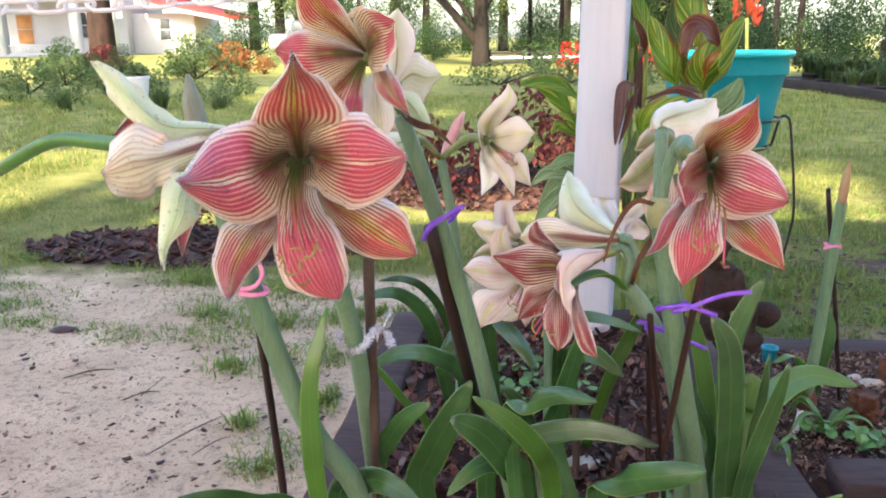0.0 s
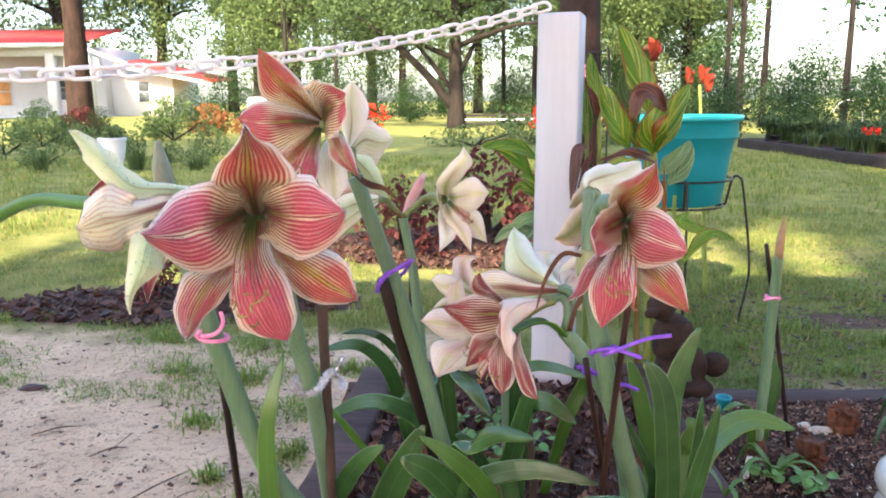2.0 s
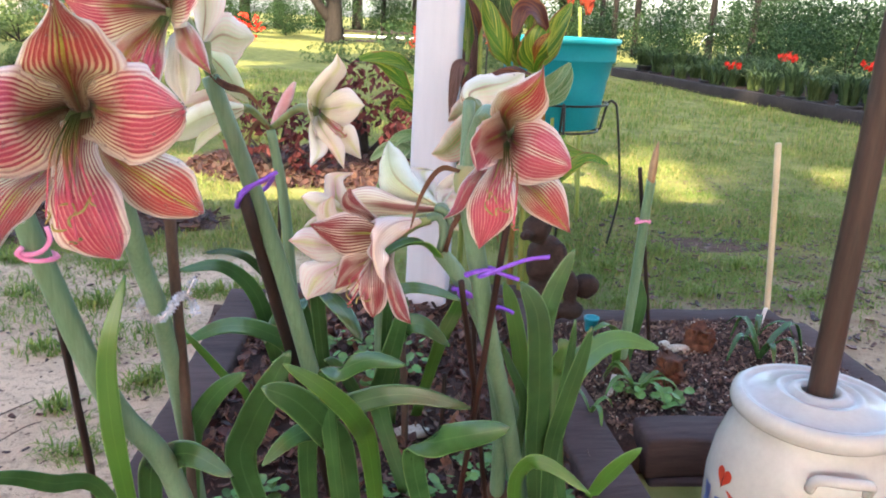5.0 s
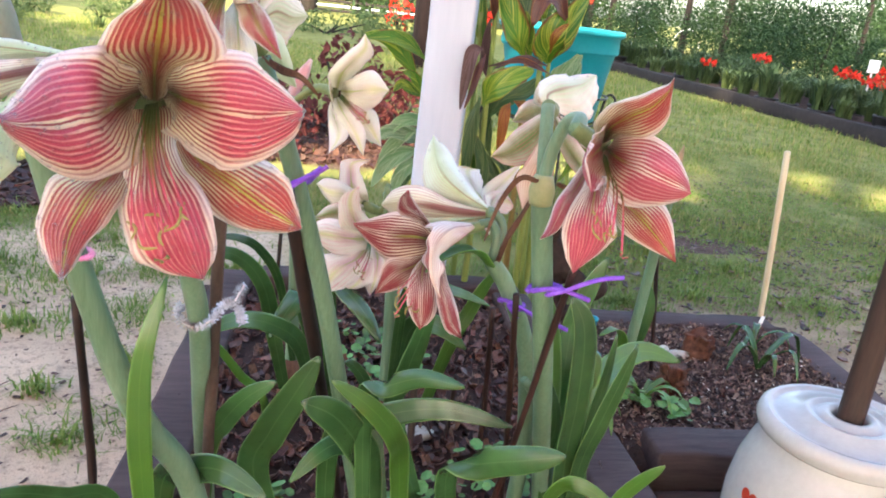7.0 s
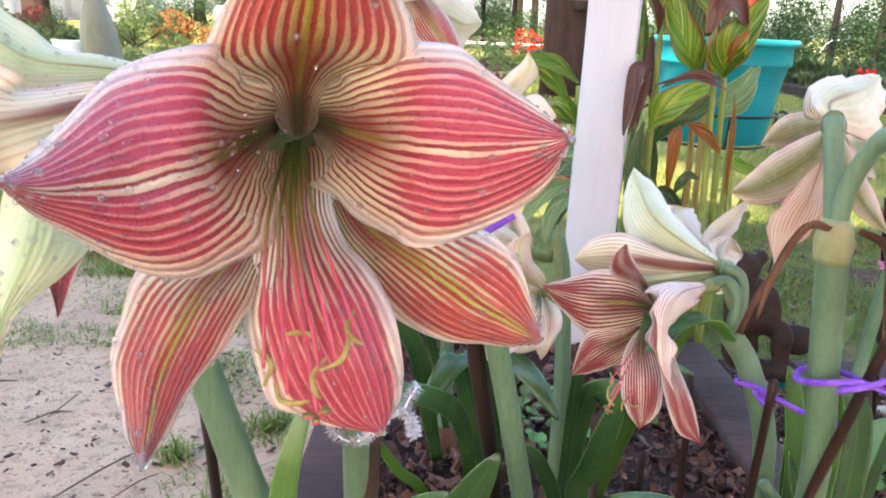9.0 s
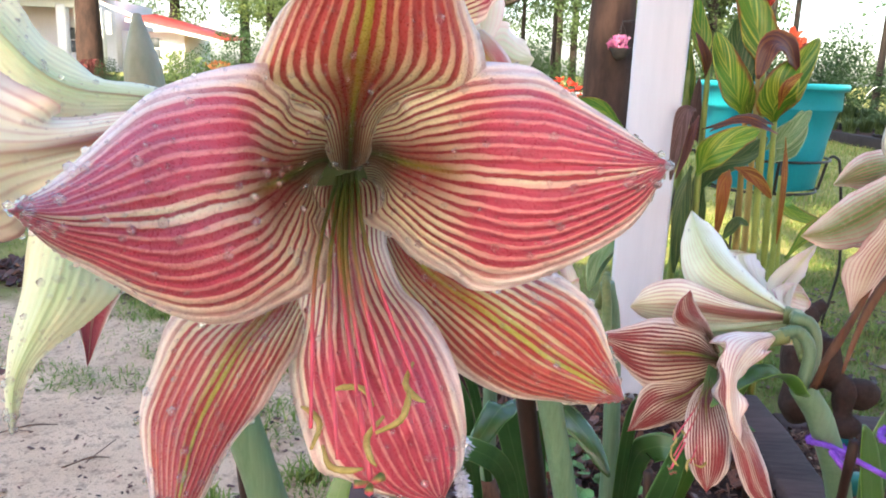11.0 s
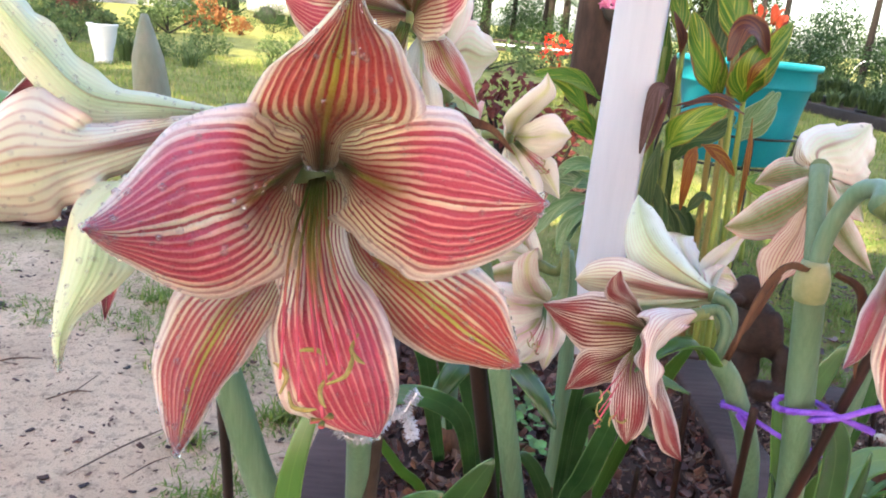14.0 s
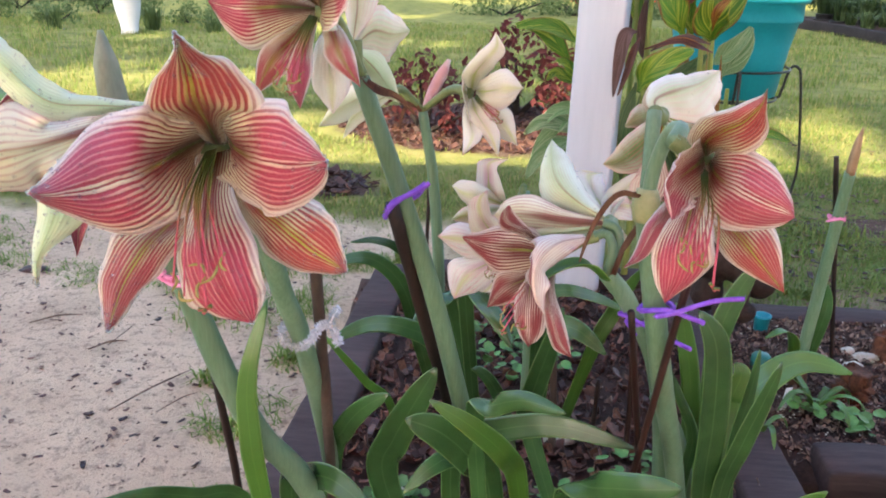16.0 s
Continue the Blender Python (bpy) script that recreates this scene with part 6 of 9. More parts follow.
lobe(pale_bloom, [(0.279, 0.692, 0.526), (0.238, 0.694, 0.534), (0.203, 0.705, 0.546), (0.178, 0.710, 0.539), (0.166, 0.712, 0.521)],
     [(0.277, 0.685, 0.525), (0.233, 0.682, 0.529), (0.199, 0.688, 0.531), (0.176, 0.700, 0.527), (0.166, 0.712, 0.521)],
     [(0.279, 0.692, 0.521), (0.241, 0.692, 0.510), (0.206, 0.700, 0.507), (0.183, 0.710, 0.510), (0.166, 0.712, 0.521)], (STRIPED_FINE, STREAK_OUT), (0, 1, 0), seed=2, nu=32, nv=20, ruffle=0.07)
lobe(pale_bloom, [(0.280, 0.700, 0.526), (0.262, 0.733, 0.540), (0.252, 0.763, 0.555), (0.285, 0.780, 0.551)],
     [(0.282, 0.703, 0.526), (0.273, 0.738, 0.535), (0.268, 0.770, 0.550), (0.285, 0.780, 0.551)],
     [(0.283, 0.700, 0.527), (0.282, 0.733, 0.532), (0.284, 0.763, 0.545), (0.285, 0.780, 0.551)], (PALE_IN, PALE_OUT), (0, -1, 0.3), seed=3, nu=32, nv=20, ruffle=0.10)
lobe(pale_bloom, [(0.278, 0.690, 0.522), (0.243, 0.687, 0.520), (0.211, 0.692, 0.516), (0.195, 0.690, 0.512)],
     [(0.277, 0.688, 0.521), (0.241, 0.680, 0.518), (0.212, 0.685, 0.512), (0.195, 0.690, 0.512)],
     [(0.279, 0.690, 0.518), (0.247, 0.687, 0.510), (0.222, 0.692, 0.505), (0.195, 0.690, 0.512)], (PALE_IN, GREEN_OUT), (0, 1, 0.4), seed=4, nu=32, nv=20, ruffle=0.06)
part("pedicel", sweep([(0.274, 0.645, 0.486), (0.283, 0.655, 0.510), (0.280, 0.660, 0.528), (0.268, 0.665, 0.532)], [0.0048, 0.0045, 0.0045, 0.005], 12, 9), STEM, p4)
pink_bloom = neck(p4, [(0.276, 0.652, 0.505), (0.281, 0.690, 0.521), (0.281, 0.703, 0.523)], [0.0045, 0.005, 0.006], "pale pink flower turned away")
lobe(pink_bloom, [(0.278, 0.700, 0.525), (0.276, 0.730, 0.537), (0.297, 0.750, 0.551), (0.331, 0.770, 0.564)],
     [(0.281, 0.703, 0.524), (0.289, 0.736, 0.531), (0.309, 0.756, 0.544), (0.331, 0.770, 0.564)],
     [(0.282, 0.700, 0.525), (0.299, 0.730, 0.536), (0.315, 0.750, 0.543), (0.331, 0.770, 0.564)], (PALE_IN, BLUSH_OUT), (-0.1, -1, 0), seed=1, nu=24, nv=16, ruffle=0.14)
lobe(pink_bloom, [(0.278, 0.700, 0.525), (0.279, 0.722, 0.537), (0.304, 0.738, 0.537), (0.319, 0.742, 0.520)],
     [(0.281, 0.703, 0.523), (0.293, 0.728, 0.530), (0.314, 0.744, 0.525), (0.319, 0.742, 0.520)],
     [(0.281, 0.700, 0.523), (0.287, 0.722, 0.518), (0.310, 0.738, 0.512), (0.319, 0.742, 0.520)], (BLUSH_IN, BLUSH_OUT), (-0.1, -1, 0), seed=2, nu=24, nv=16, ruffle=0.14)
lobe(pink_bloom, [(0.279, 0.700, 0.523), (0.277, 0.715, 0.509), (0.289, 0.725, 0.492), (0.308, 0.730, 0.488)],
     [(0.283, 0.703, 0.521), (0.288, 0.722, 0.509), (0.300, 0.730, 0.493), (0.308, 0.730, 0.488)],
     [(0.283, 0.700, 0.522), (0.294, 0.715, 0.512), (0.306, 0.725, 0.498), (0.308, 0.730, 0.488)], (PALE_IN, WHITE_OUT), (-0.1, -1, 0), seed=3, nu=24, nv=16, ruffle=0.14)
bract(p4, [(0.276, 0.640, 0.490), (0.281, 0.634, 0.520), (0.296, 0.634, 0.548), (0.312, 0.640, 0.575)], 0.0032)
part("bract", strap([(0.270, 0.642, 0.482), (0.250, 0.632, 0.500), (0.225, 0.622, 0.500), (0.200, 0.615, 0.484)], 0.010, 0.0008, 0.5, 16, 6), LEAF_LIGHT, p4, "yellow-green bract")
leaf(p4, [(0.271, 0.840, 0.055), (0.229, 0.860, 0.190), (0.235, 0.840, 0.249), (0.248, 0.830, 0.310), (0.260, 0.820, 0.371)], 0.0150, LEAF, face_to=(0.1, -0.85, 0.5), blunt=1.3)
leaf(p4, [(0.295, 0.680, 0.055), (0.247, 0.620, 0.251), (0.265, 0.560, 0.308), (0.292, 0.520, 0.339), (0.322, 0.500, 0.356)], 0.0152, LEAF, face_to=(0.1, -0.85, 0.5), blunt=1.6)

# paler plants at the back of the bed
p5 = thing("amaryllis", (0.25, 1.06, 0.04), "amaryllis with two pale blush flowers behind the others", "amaryllis plant", "amaryllis plants in the bed")
bulb(p5, (0.25, 1.06, 0.05))
stem(p5, [(0.25, 1.06, 0.06), (0.248, 1.06, 0.22), (0.238, 1.065, 0.38), (0.225, 1.06, 0.445)], 0.012, 0.009)
low_blush = neck(p5, [(0.222, 1.055, 0.455), (0.221, 1.030, 0.395), (0.199, 1.010, 0.386)], [0.005, 0.007, 0.008], "pale blush flower with curled petals")
lobe(low_blush, [(0.195, 1.010, 0.395), (0.171, 0.980, 0.413), (0.129, 0.960, 0.426), (0.102, 0.942, 0.415)],
     [(0.199, 1.010, 0.387), (0.165, 0.965, 0.400), (0.128, 0.945, 0.411), (0.102, 0.942, 0.415)],
     [(0.199, 1.010, 0.381), (0.179, 0.980, 0.377), (0.143, 0.960, 0.380), (0.102, 0.942, 0.415)], (BLUSH_IN, BLUSH_OUT), (-0.1, -1, 0), seed=1, nu=24, nv=16, swell=0.15, ruffle=0.10)
lobe(low_blush, [(0.190, 1.010, 0.384), (0.163, 0.975, 0.376), (0.124, 0.955, 0.373), (0.121, 0.948, 0.343), (0.127, 0.940, 0.324)],
     [(0.194, 1.010, 0.379), (0.176, 0.960, 0.374), (0.149, 0.938, 0.365), (0.134, 0.940, 0.346), (0.127, 0.940, 0.324)],
     [(0.199, 1.010, 0.377), (0.193, 0.975, 0.367), (0.178, 0.955, 0.350), (0.158, 0.948, 0.336), (0.127, 0.940, 0.324)], (BLUSH_IN, BLUSH_OUT), (-0.1, -1, 0), seed=2, nu=24, nv=16, swell=0.15, ruffle=0.12)
lobe(low_blush, [(0.193, 1.010, 0.381), (0.177, 0.980, 0.365), (0.162, 0.965, 0.337), (0.155, 0.955, 0.319)],
     [(0.197, 1.010, 0.377), (0.191, 0.965, 0.365), (0.180, 0.952, 0.342), (0.155, 0.955, 0.319)],
     [(0.202, 1.010, 0.378), (0.207, 0.980, 0.365), (0.198, 0.965, 0.338), (0.155, 0.955, 0.319)], (BLUSH_IN, BLUSH_OUT), (-0.1, -1, 0), seed=3, nu=24, nv=16, swell=0.15, ruffle=0.14)
lobe(low_blush, [(0.199, 1.010, 0.381), (0.194, 0.980, 0.368), (0.190, 0.968, 0.337), (0.197, 0.965, 0.315)],
     [(0.203, 1.010, 0.379), (0.205, 0.970, 0.368), (0.202, 0.960, 0.341), (0.197, 0.965, 0.315)],
     [(0.206, 1.010, 0.381), (0.218, 0.980, 0.372), (0.215, 0.968, 0.348), (0.197, 0.965, 0.315)], (BLUSH_IN, BLUSH_OUT), (-0.1, -1, 0), seed=4, nu=24, nv=16, swell=0.15, ruffle=0.14)
lobe(low_blush, [(0.193, 1.010, 0.391), (0.154, 0.965, 0.414), (0.144, 0.945, 0.448), (0.147, 0.938, 0.469), (0.166, 0.930, 0.485)],
     [(0.197, 1.010, 0.391), (0.170, 0.958, 0.424), (0.157, 0.936, 0.454), (0.157, 0.932, 0.474), (0.166, 0.930, 0.485)],
     [(0.202, 1.010, 0.391), (0.193, 0.972, 0.418), (0.173, 0.948, 0.445), (0.167, 0.938, 0.467), (0.166, 0.930, 0.485)], (BLUSH_IN, BLUSH_OUT), (-0.1, -1, 0), seed=5, nu=24, nv=16, swell=0.15, ruffle=0.14)
stamens(low_blush, (0.195, 1.000, 0.386), (0.175, 0.935, 0.366), (0.179, 0.930, 0.354), 0.006, 0.006)
high_blush = neck(p5, [(0.224, 1.062, 0.455), (0.225, 1.100, 0.405), (0.196, 1.120, 0.407)], [0.005, 0.007, 0.0085], "pale blush flower with a dusky red tube")
lobe(high_blush, [(0.197, 1.120, 0.413), (0.162, 1.095, 0.447), (0.133, 1.090, 0.454), (0.118, 1.080, 0.447)],
     [(0.197, 1.120, 0.408), (0.162, 1.082, 0.432), (0.138, 1.075, 0.436), (0.118, 1.080, 0.447)],
     [(0.197, 1.120, 0.403), (0.166, 1.095, 0.410), (0.145, 1.090, 0.411), (0.118, 1.080, 0.447)], (PALE_IN, WHITE_OUT), (-0.1, -1, 0), seed=1, nu=24, nv=16, ruffle=0.10)
lobe(high_blush, [(0.190, 1.120, 0.408), (0.159, 1.100, 0.427), (0.155, 1.125, 0.457), (0.162, 1.140, 0.474), (0.206, 1.150, 0.474)],
     [(0.197, 1.125, 0.406), (0.178, 1.115, 0.427), (0.174, 1.138, 0.452), (0.178, 1.148, 0.468), (0.206, 1.150, 0.474)],
     [(0.204, 1.120, 0.410), (0.198, 1.100, 0.433), (0.190, 1.125, 0.452), (0.188, 1.140, 0.464), (0.206, 1.150, 0.474)], (BLUSH_IN, BLUSH_OUT), (-0.1, -1, 0), seed=2, nu=24, nv=16, ruffle=0.10)
lobe(high_blush, [(0.194, 1.110, 0.410), (0.160, 1.085, 0.420), (0.135, 1.080, 0.412), (0.118, 1.075, 0.395)],
     [(0.195, 1.105, 0.405), (0.157, 1.075, 0.409), (0.135, 1.073, 0.403), (0.118, 1.075, 0.395)],
     [(0.198, 1.110, 0.398), (0.170, 1.085, 0.392), (0.148, 1.080, 0.388), (0.118, 1.075, 0.395)], (STRIPED_FINE, BLUSH_OUT), (0, 1, 0), seed=3, nu=24, nv=16, ruffle=0.10)
leaf(p5, [(0.166, 1.040, 0.055), (0.141, 1.020, 0.323), (0.162, 0.950, 0.326), (0.187, 0.910, 0.308), (0.207, 0.890, 0.277)], 0.0141, LEAF, face_to=(0.1, -0.85, 0.5), blunt=1.2)
leaf(p5, [(0.165, 1.090, 0.055), (0.115, 1.100, 0.237), (0.105, 1.070, 0.270), (0.082, 1.040, 0.251), (0.060, 1.020, 0.219)], 0.0196, LEAF, face_to=(0.1, -0.85, 0.5))
leaf(p5, [(0.262, 1.045, 0.055), (0.269, 1.030, 0.214), (0.283, 1.000, 0.257), (0.308, 0.970, 0.266), (0.346, 0.950, 0.240)], 0.0188, LEAF, face_to=(0.1, -0.85, 0.5))
leaf(p5, [(0.253, 1.040, 0.055), (0.254, 1.000, 0.292), (0.276, 0.960, 0.333), (0.314, 0.920, 0.343), (0.355, 0.890, 0.336)], 0.0098, LEAF, face_to=(0.1, -0.85, 0.5))
leaf(p5, [(0.314, 1.070, 0.055), (0.349, 1.050, 0.206), (0.371, 1.050, 0.257), (0.386, 1.040, 0.302), (0.406, 1.030, 0.345)], 0.0128, LEAF_LIGHT, face_to=(0.1, -0.85, 0.5))
p6 = thing("amaryllis", (0.10, 1.2, 0.04), "amaryllis with one small creamy white flower", "amaryllis plant", "amaryllis plants in the bed")
bulb(p6, (0.10, 1.2, 0.05))
stem(p6, [(0.10, 1.2, 0.06), (0.098, 1.2, 0.25), (0.085, 1.205, 0.42), (0.066, 1.205, 0.535)], 0.0115, 0.008)
white_bloom = neck(p6, [(0.070, 1.205, 0.540), (0.112, 1.170, 0.576), (0.142, 1.145, 0.575)], [0.005, 0.007, 0.0085], "small creamy white flower")
lobe(white_bloom, [(0.137, 1.150, 0.581), (0.131, 1.125, 0.605), (0.151, 1.102, 0.637), (0.169, 1.092, 0.656), (0.174, 1.088, 0.671)],
     [(0.143, 1.150, 0.579), (0.147, 1.112, 0.609), (0.164, 1.092, 0.634), (0.176, 1.086, 0.652), (0.174, 1.088, 0.671)],
     [(0.149, 1.150, 0.579), (0.162, 1.125, 0.605), (0.175, 1.102, 0.627), (0.187, 1.092, 0.646), (0.174, 1.088, 0.671)], (PALE_IN, WHITE_OUT), (-0.1, -1, 0), seed=1, nu=26, nv=16, swell=0.22, ruffle=0.07)
lobe(white_bloom, [(0.149, 1.150, 0.585), (0.160, 1.120, 0.598), (0.192, 1.105, 0.613), (0.218, 1.100, 0.592)],
     [(0.150, 1.150, 0.579), (0.162, 1.110, 0.584), (0.190, 1.090, 0.592), (0.218, 1.100, 0.592)],
     [(0.150, 1.150, 0.573), (0.160, 1.120, 0.564), (0.191, 1.105, 0.565), (0.218, 1.100, 0.592)], (PALE_IN, WHITE_OUT), (-0.1, -1, 0), seed=2, nu=26, nv=16, swell=0.22, ruffle=0.07)
lobe(white_bloom, [(0.151, 1.150, 0.571), (0.177, 1.125, 0.562), (0.202, 1.115, 0.550), (0.215, 1.110, 0.504)],
     [(0.149, 1.150, 0.569), (0.167, 1.113, 0.555), (0.191, 1.104, 0.538), (0.215, 1.110, 0.504)],
     [(0.146, 1.150, 0.568), (0.159, 1.125, 0.545), (0.180, 1.115, 0.523), (0.215, 1.110, 0.504)], (PALE_IN, WHITE_OUT), (-0.1, -1, 0), seed=3, nu=26, nv=16, swell=0.22, ruffle=0.07)
lobe(white_bloom, [(0.147, 1.150, 0.569), (0.160, 1.108, 0.560), (0.183, 1.092, 0.529), (0.186, 1.085, 0.492)],
     [(0.144, 1.150, 0.568), (0.151, 1.098, 0.554), (0.172, 1.083, 0.524), (0.186, 1.085, 0.492)],
     [(0.141, 1.150, 0.569), (0.139, 1.108, 0.553), (0.159, 1.092, 0.529), (0.186, 1.085, 0.492)], (PALE_IN, WHITE_OUT), (-0.1, -1, 0), seed=4, nu=26, nv=16, swell=0.22, ruffle=0.08)
lobe(white_bloom, [(0.142, 1.150, 0.569), (0.145, 1.120, 0.551), (0.158, 1.085, 0.523), (0.132, 1.060, 0.498)],
     [(0.140, 1.150, 0.568), (0.139, 1.113, 0.547), (0.146, 1.078, 0.523), (0.132, 1.060, 0.498)],
     [(0.138, 1.150, 0.569), (0.132, 1.120, 0.552), (0.135, 1.085, 0.517), (0.132, 1.060, 0.498)], (PALE_IN, WHITE_OUT), (-0.1, -1, 0), seed=5, nu=26, nv=16, swell=0.22, ruffle=0.08)
lobe(white_bloom, [(0.137, 1.140, 0.582), (0.129, 1.115, 0.596), (0.134, 1.100, 0.573), (0.141, 1.095, 0.540)],
     [(0.136, 1.137, 0.577), (0.130, 1.105, 0.581), (0.136, 1.095, 0.561), (0.141, 1.095, 0.540)],
     [(0.138, 1.140, 0.570), (0.136, 1.115, 0.564), (0.141, 1.100, 0.551), (0.141, 1.095, 0.540)], (PALE_IN, BLUSH_OUT), (0.6, 0.6, 0), seed=6, nu=26, nv=16, swell=0.22, ruffle=0.08)
stamens(white_bloom, (0.149, 1.140, 0.572), (0.180, 1.080, 0.552), (0.188, 1.070, 0.547), 0.005, 0.005)
part("bud", sweep([(0.068, 1.205, 0.538), (0.080, 1.225, 0.562), (0.095, 1.24, 0.590), (0.106, 1.25, 0.612)], [0.004, 0.009, 0.010, 0.003], 12, 10), PINK_OUT, p6, "pink closed bud")
left_blush = neck(p6, [(0.066, 1.205, 0.535), (0.037, 1.190, 0.569), (0.023, 1.170, 0.574)], [0.005, 0.006, 0.0075], "pale blush flower hanging to the side")
lobe(left_blush, [(0.025, 1.172, 0.581), (-0.016, 1.135, 0.591), (-0.053, 1.105, 0.576), (-0.080, 1.080, 0.531)],
     [(0.025, 1.165, 0.575), (-0.015, 1.120, 0.572), (-0.052, 1.088, 0.556), (-0.080, 1.080, 0.531)],
     [(0.024, 1.172, 0.568), (-0.015, 1.135, 0.547), (-0.052, 1.105, 0.532), (-0.080, 1.080, 0.531)], (BLUSH_IN, PALE_OUT), (0, 1, 0), seed=1, nu=24, nv=14, ruffle=0.10)
lobe(left_blush, [(0.024, 1.178, 0.580), (-0.014, 1.160, 0.606), (-0.049, 1.150, 0.599), (-0.080, 1.140, 0.579)],
     [(0.024, 1.180, 0.576), (-0.021, 1.170, 0.588), (-0.057, 1.160, 0.577), (-0.080, 1.140, 0.579)],
     [(0.024, 1.178, 0.571), (-0.016, 1.160, 0.572), (-0.052, 1.150, 0.557), (-0.080, 1.140, 0.579)], (BLUSH_IN, BLUSH_OUT), (0, -1, 0), seed=2, nu=24, nv=14, ruffle=0.10)
lobe(left_blush, [(0.025, 1.168, 0.578), (-0.009, 1.135, 0.567), (-0.035, 1.120, 0.548), (-0.050, 1.110, 0.507)],
     [(0.025, 1.165, 0.572), (-0.013, 1.130, 0.555), (-0.040, 1.115, 0.534), (-0.050, 1.110, 0.507)],
     [(0.024, 1.168, 0.566), (-0.009, 1.135, 0.541), (-0.032, 1.120, 0.522), (-0.050, 1.110, 0.507)], (BLUSH_IN, PALE_OUT), (0, 1, 0), seed=3, nu=24, nv=14, ruffle=0.10)
bract(p6, [(0.062, 1.2, 0.535), (0.048, 1.195, 0.545), (0.036, 1.19, 0.53), (0.030, 1.19, 0.505)], 0.005)
leaf(p6, [(0.089, 1.160, 0.055), (0.069, 1.120, 0.164), (0.047, 1.050, 0.292), (0.004, 0.990, 0.361), (-0.052, 0.930, 0.374)], 0.0135, LEAF, face_to=(0.1, -0.85, 0.5))
leaf(p6, [(0.109, 1.195, 0.055), (0.074, 1.170, 0.243), (0.039, 1.120, 0.324), (0.004, 1.080, 0.356), (-0.032, 1.050, 0.363)], 0.0080, LEAF, face_to=(0.1, -0.85, 0.5))
leaf(p6, [(0.137, 1.100, 0.055), (0.107, 1.000, 0.212), (0.065, 0.930, 0.281), (0.015, 0.880, 0.310), (-0.036, 0.840, 0.301)], 0.0141, LEAF, face_to=(0.1, -0.85, 0.5))

# the plant still in bud, in the side bed
p7 = thing("amaryllis", (0.76, 1.235, 0.04), "young amaryllis with a single closed pointed bud", "amaryllis plant", "amaryllis plants in the bed")
bulb(p7, (0.762, 1.235, 0.045), 0.02)
stem(p7, [(0.762, 1.235, 0.05), (0.757, 1.205, 0.25), (0.747, 1.175, 0.38), (0.744, 1.160, 0.465)], 0.0105, 0.0085)
part("bud", sweep([(0.744, 1.160, 0.462), (0.744, 1.158, 0.49), (0.745, 1.157, 0.515), (0.748, 1.157, 0.537)], [0.0088, 0.0098, 0.007, 0.0015], 12, 10, flat=0.75), surf("pinkish_bud_sheath", (0.24, 0.16, 0.09), (0.36, 0.24, 0.14), 60, 0.6, 300, 0.3), p7, "brown-pink pointed bud sheath")
leaf(p7, [(0.770, 1.235, 0.05), (0.780, 1.22, 0.17), (0.783, 1.22, 0.21), (0.776, 1.22, 0.25)], 0.012)
leaf(p7, [(0.750, 1.23, 0.05), (0.73, 1.20, 0.14), (0.70, 1.18, 0.175), (0.66, 1.16, 0.17)], 0.011, LEAF_LIGHT)


# ---- stakes and ties ----
def stake(a, b, r, mat, label):
    bm = sweep([a, Vector(a).lerp(Vector(b), 0.5) + Vector((0.002, 0.001, 0)), b], [r * 1.05, r, r * 0.95], 14, 8, rough=0.25)
    return single("plant_stake", bm, mat, a, label, "plant stake", "plant stakes")


stake((-0.138, 0.79, 0.0), (-0.106, 0.605, 0.452), 0.0045, STAKE, "thin dark wooden plant stake beside a stem")
stake((-0.012, 0.73, 0.04), (0.018, 0.525, 0.556), 0.0052, STAKE_GREY, "grey-brown wooden plant stake tied with tinsel")
stake((0.165, 0.86, 0.04), (0.068, 0.645, 0.550), 0.0075, STAKE, "dark wooden stake leaning behind the high flower's stem")
stake((0.303, 0.682, 0.04), (0.311, 0.512, 0.575), 0.0034, STAKE_RED, "reddish-brown wooden stake leaning on a stem")
stake((0.385, 0.80, 0.04), (0.288, 0.60, 0.470), 0.0034, STAKE_RED, "thin reddish-brown stake with a purple tie")
stake((0.842, 1.26, 0.03), (0.737, 1.20, 0.480), 0.0042, STAKE, "thin black stake beside the closed bud")
stake((0.06, 1.30, 0.04), (0.075, 1.30, 0.40), 0.0035, STAKE, "thin dark stake at the back of the bed")
stake((0.285, 0.98, 0.04), (0.275, 0.98, 0.235), 0.006, STAKE_GREY, "short cut-off grey stake in the mulch")
stake((0.40, 0.98, 0.04), (0.385, 0.97, 0.30), 0.0045, STAKE_RED, "thin reddish stake in the mulch")
stake((0.345, 1.0, 0.04), (0.35, 1.0, 0.17), 0.004, STAKE, "short dark stake in the mulch")
single("wooden_stick", sweep([(1.303, 1.569, 0.0), (1.26, 1.542, 0.25), (1.216, 1.515, 0.485)], [0.0075, 0.0075, 0.0075], 10, 6), PALEWOOD, (1.303, 1.569, 0), "pale bare wooden stick standing at the bed's corner", "stick")


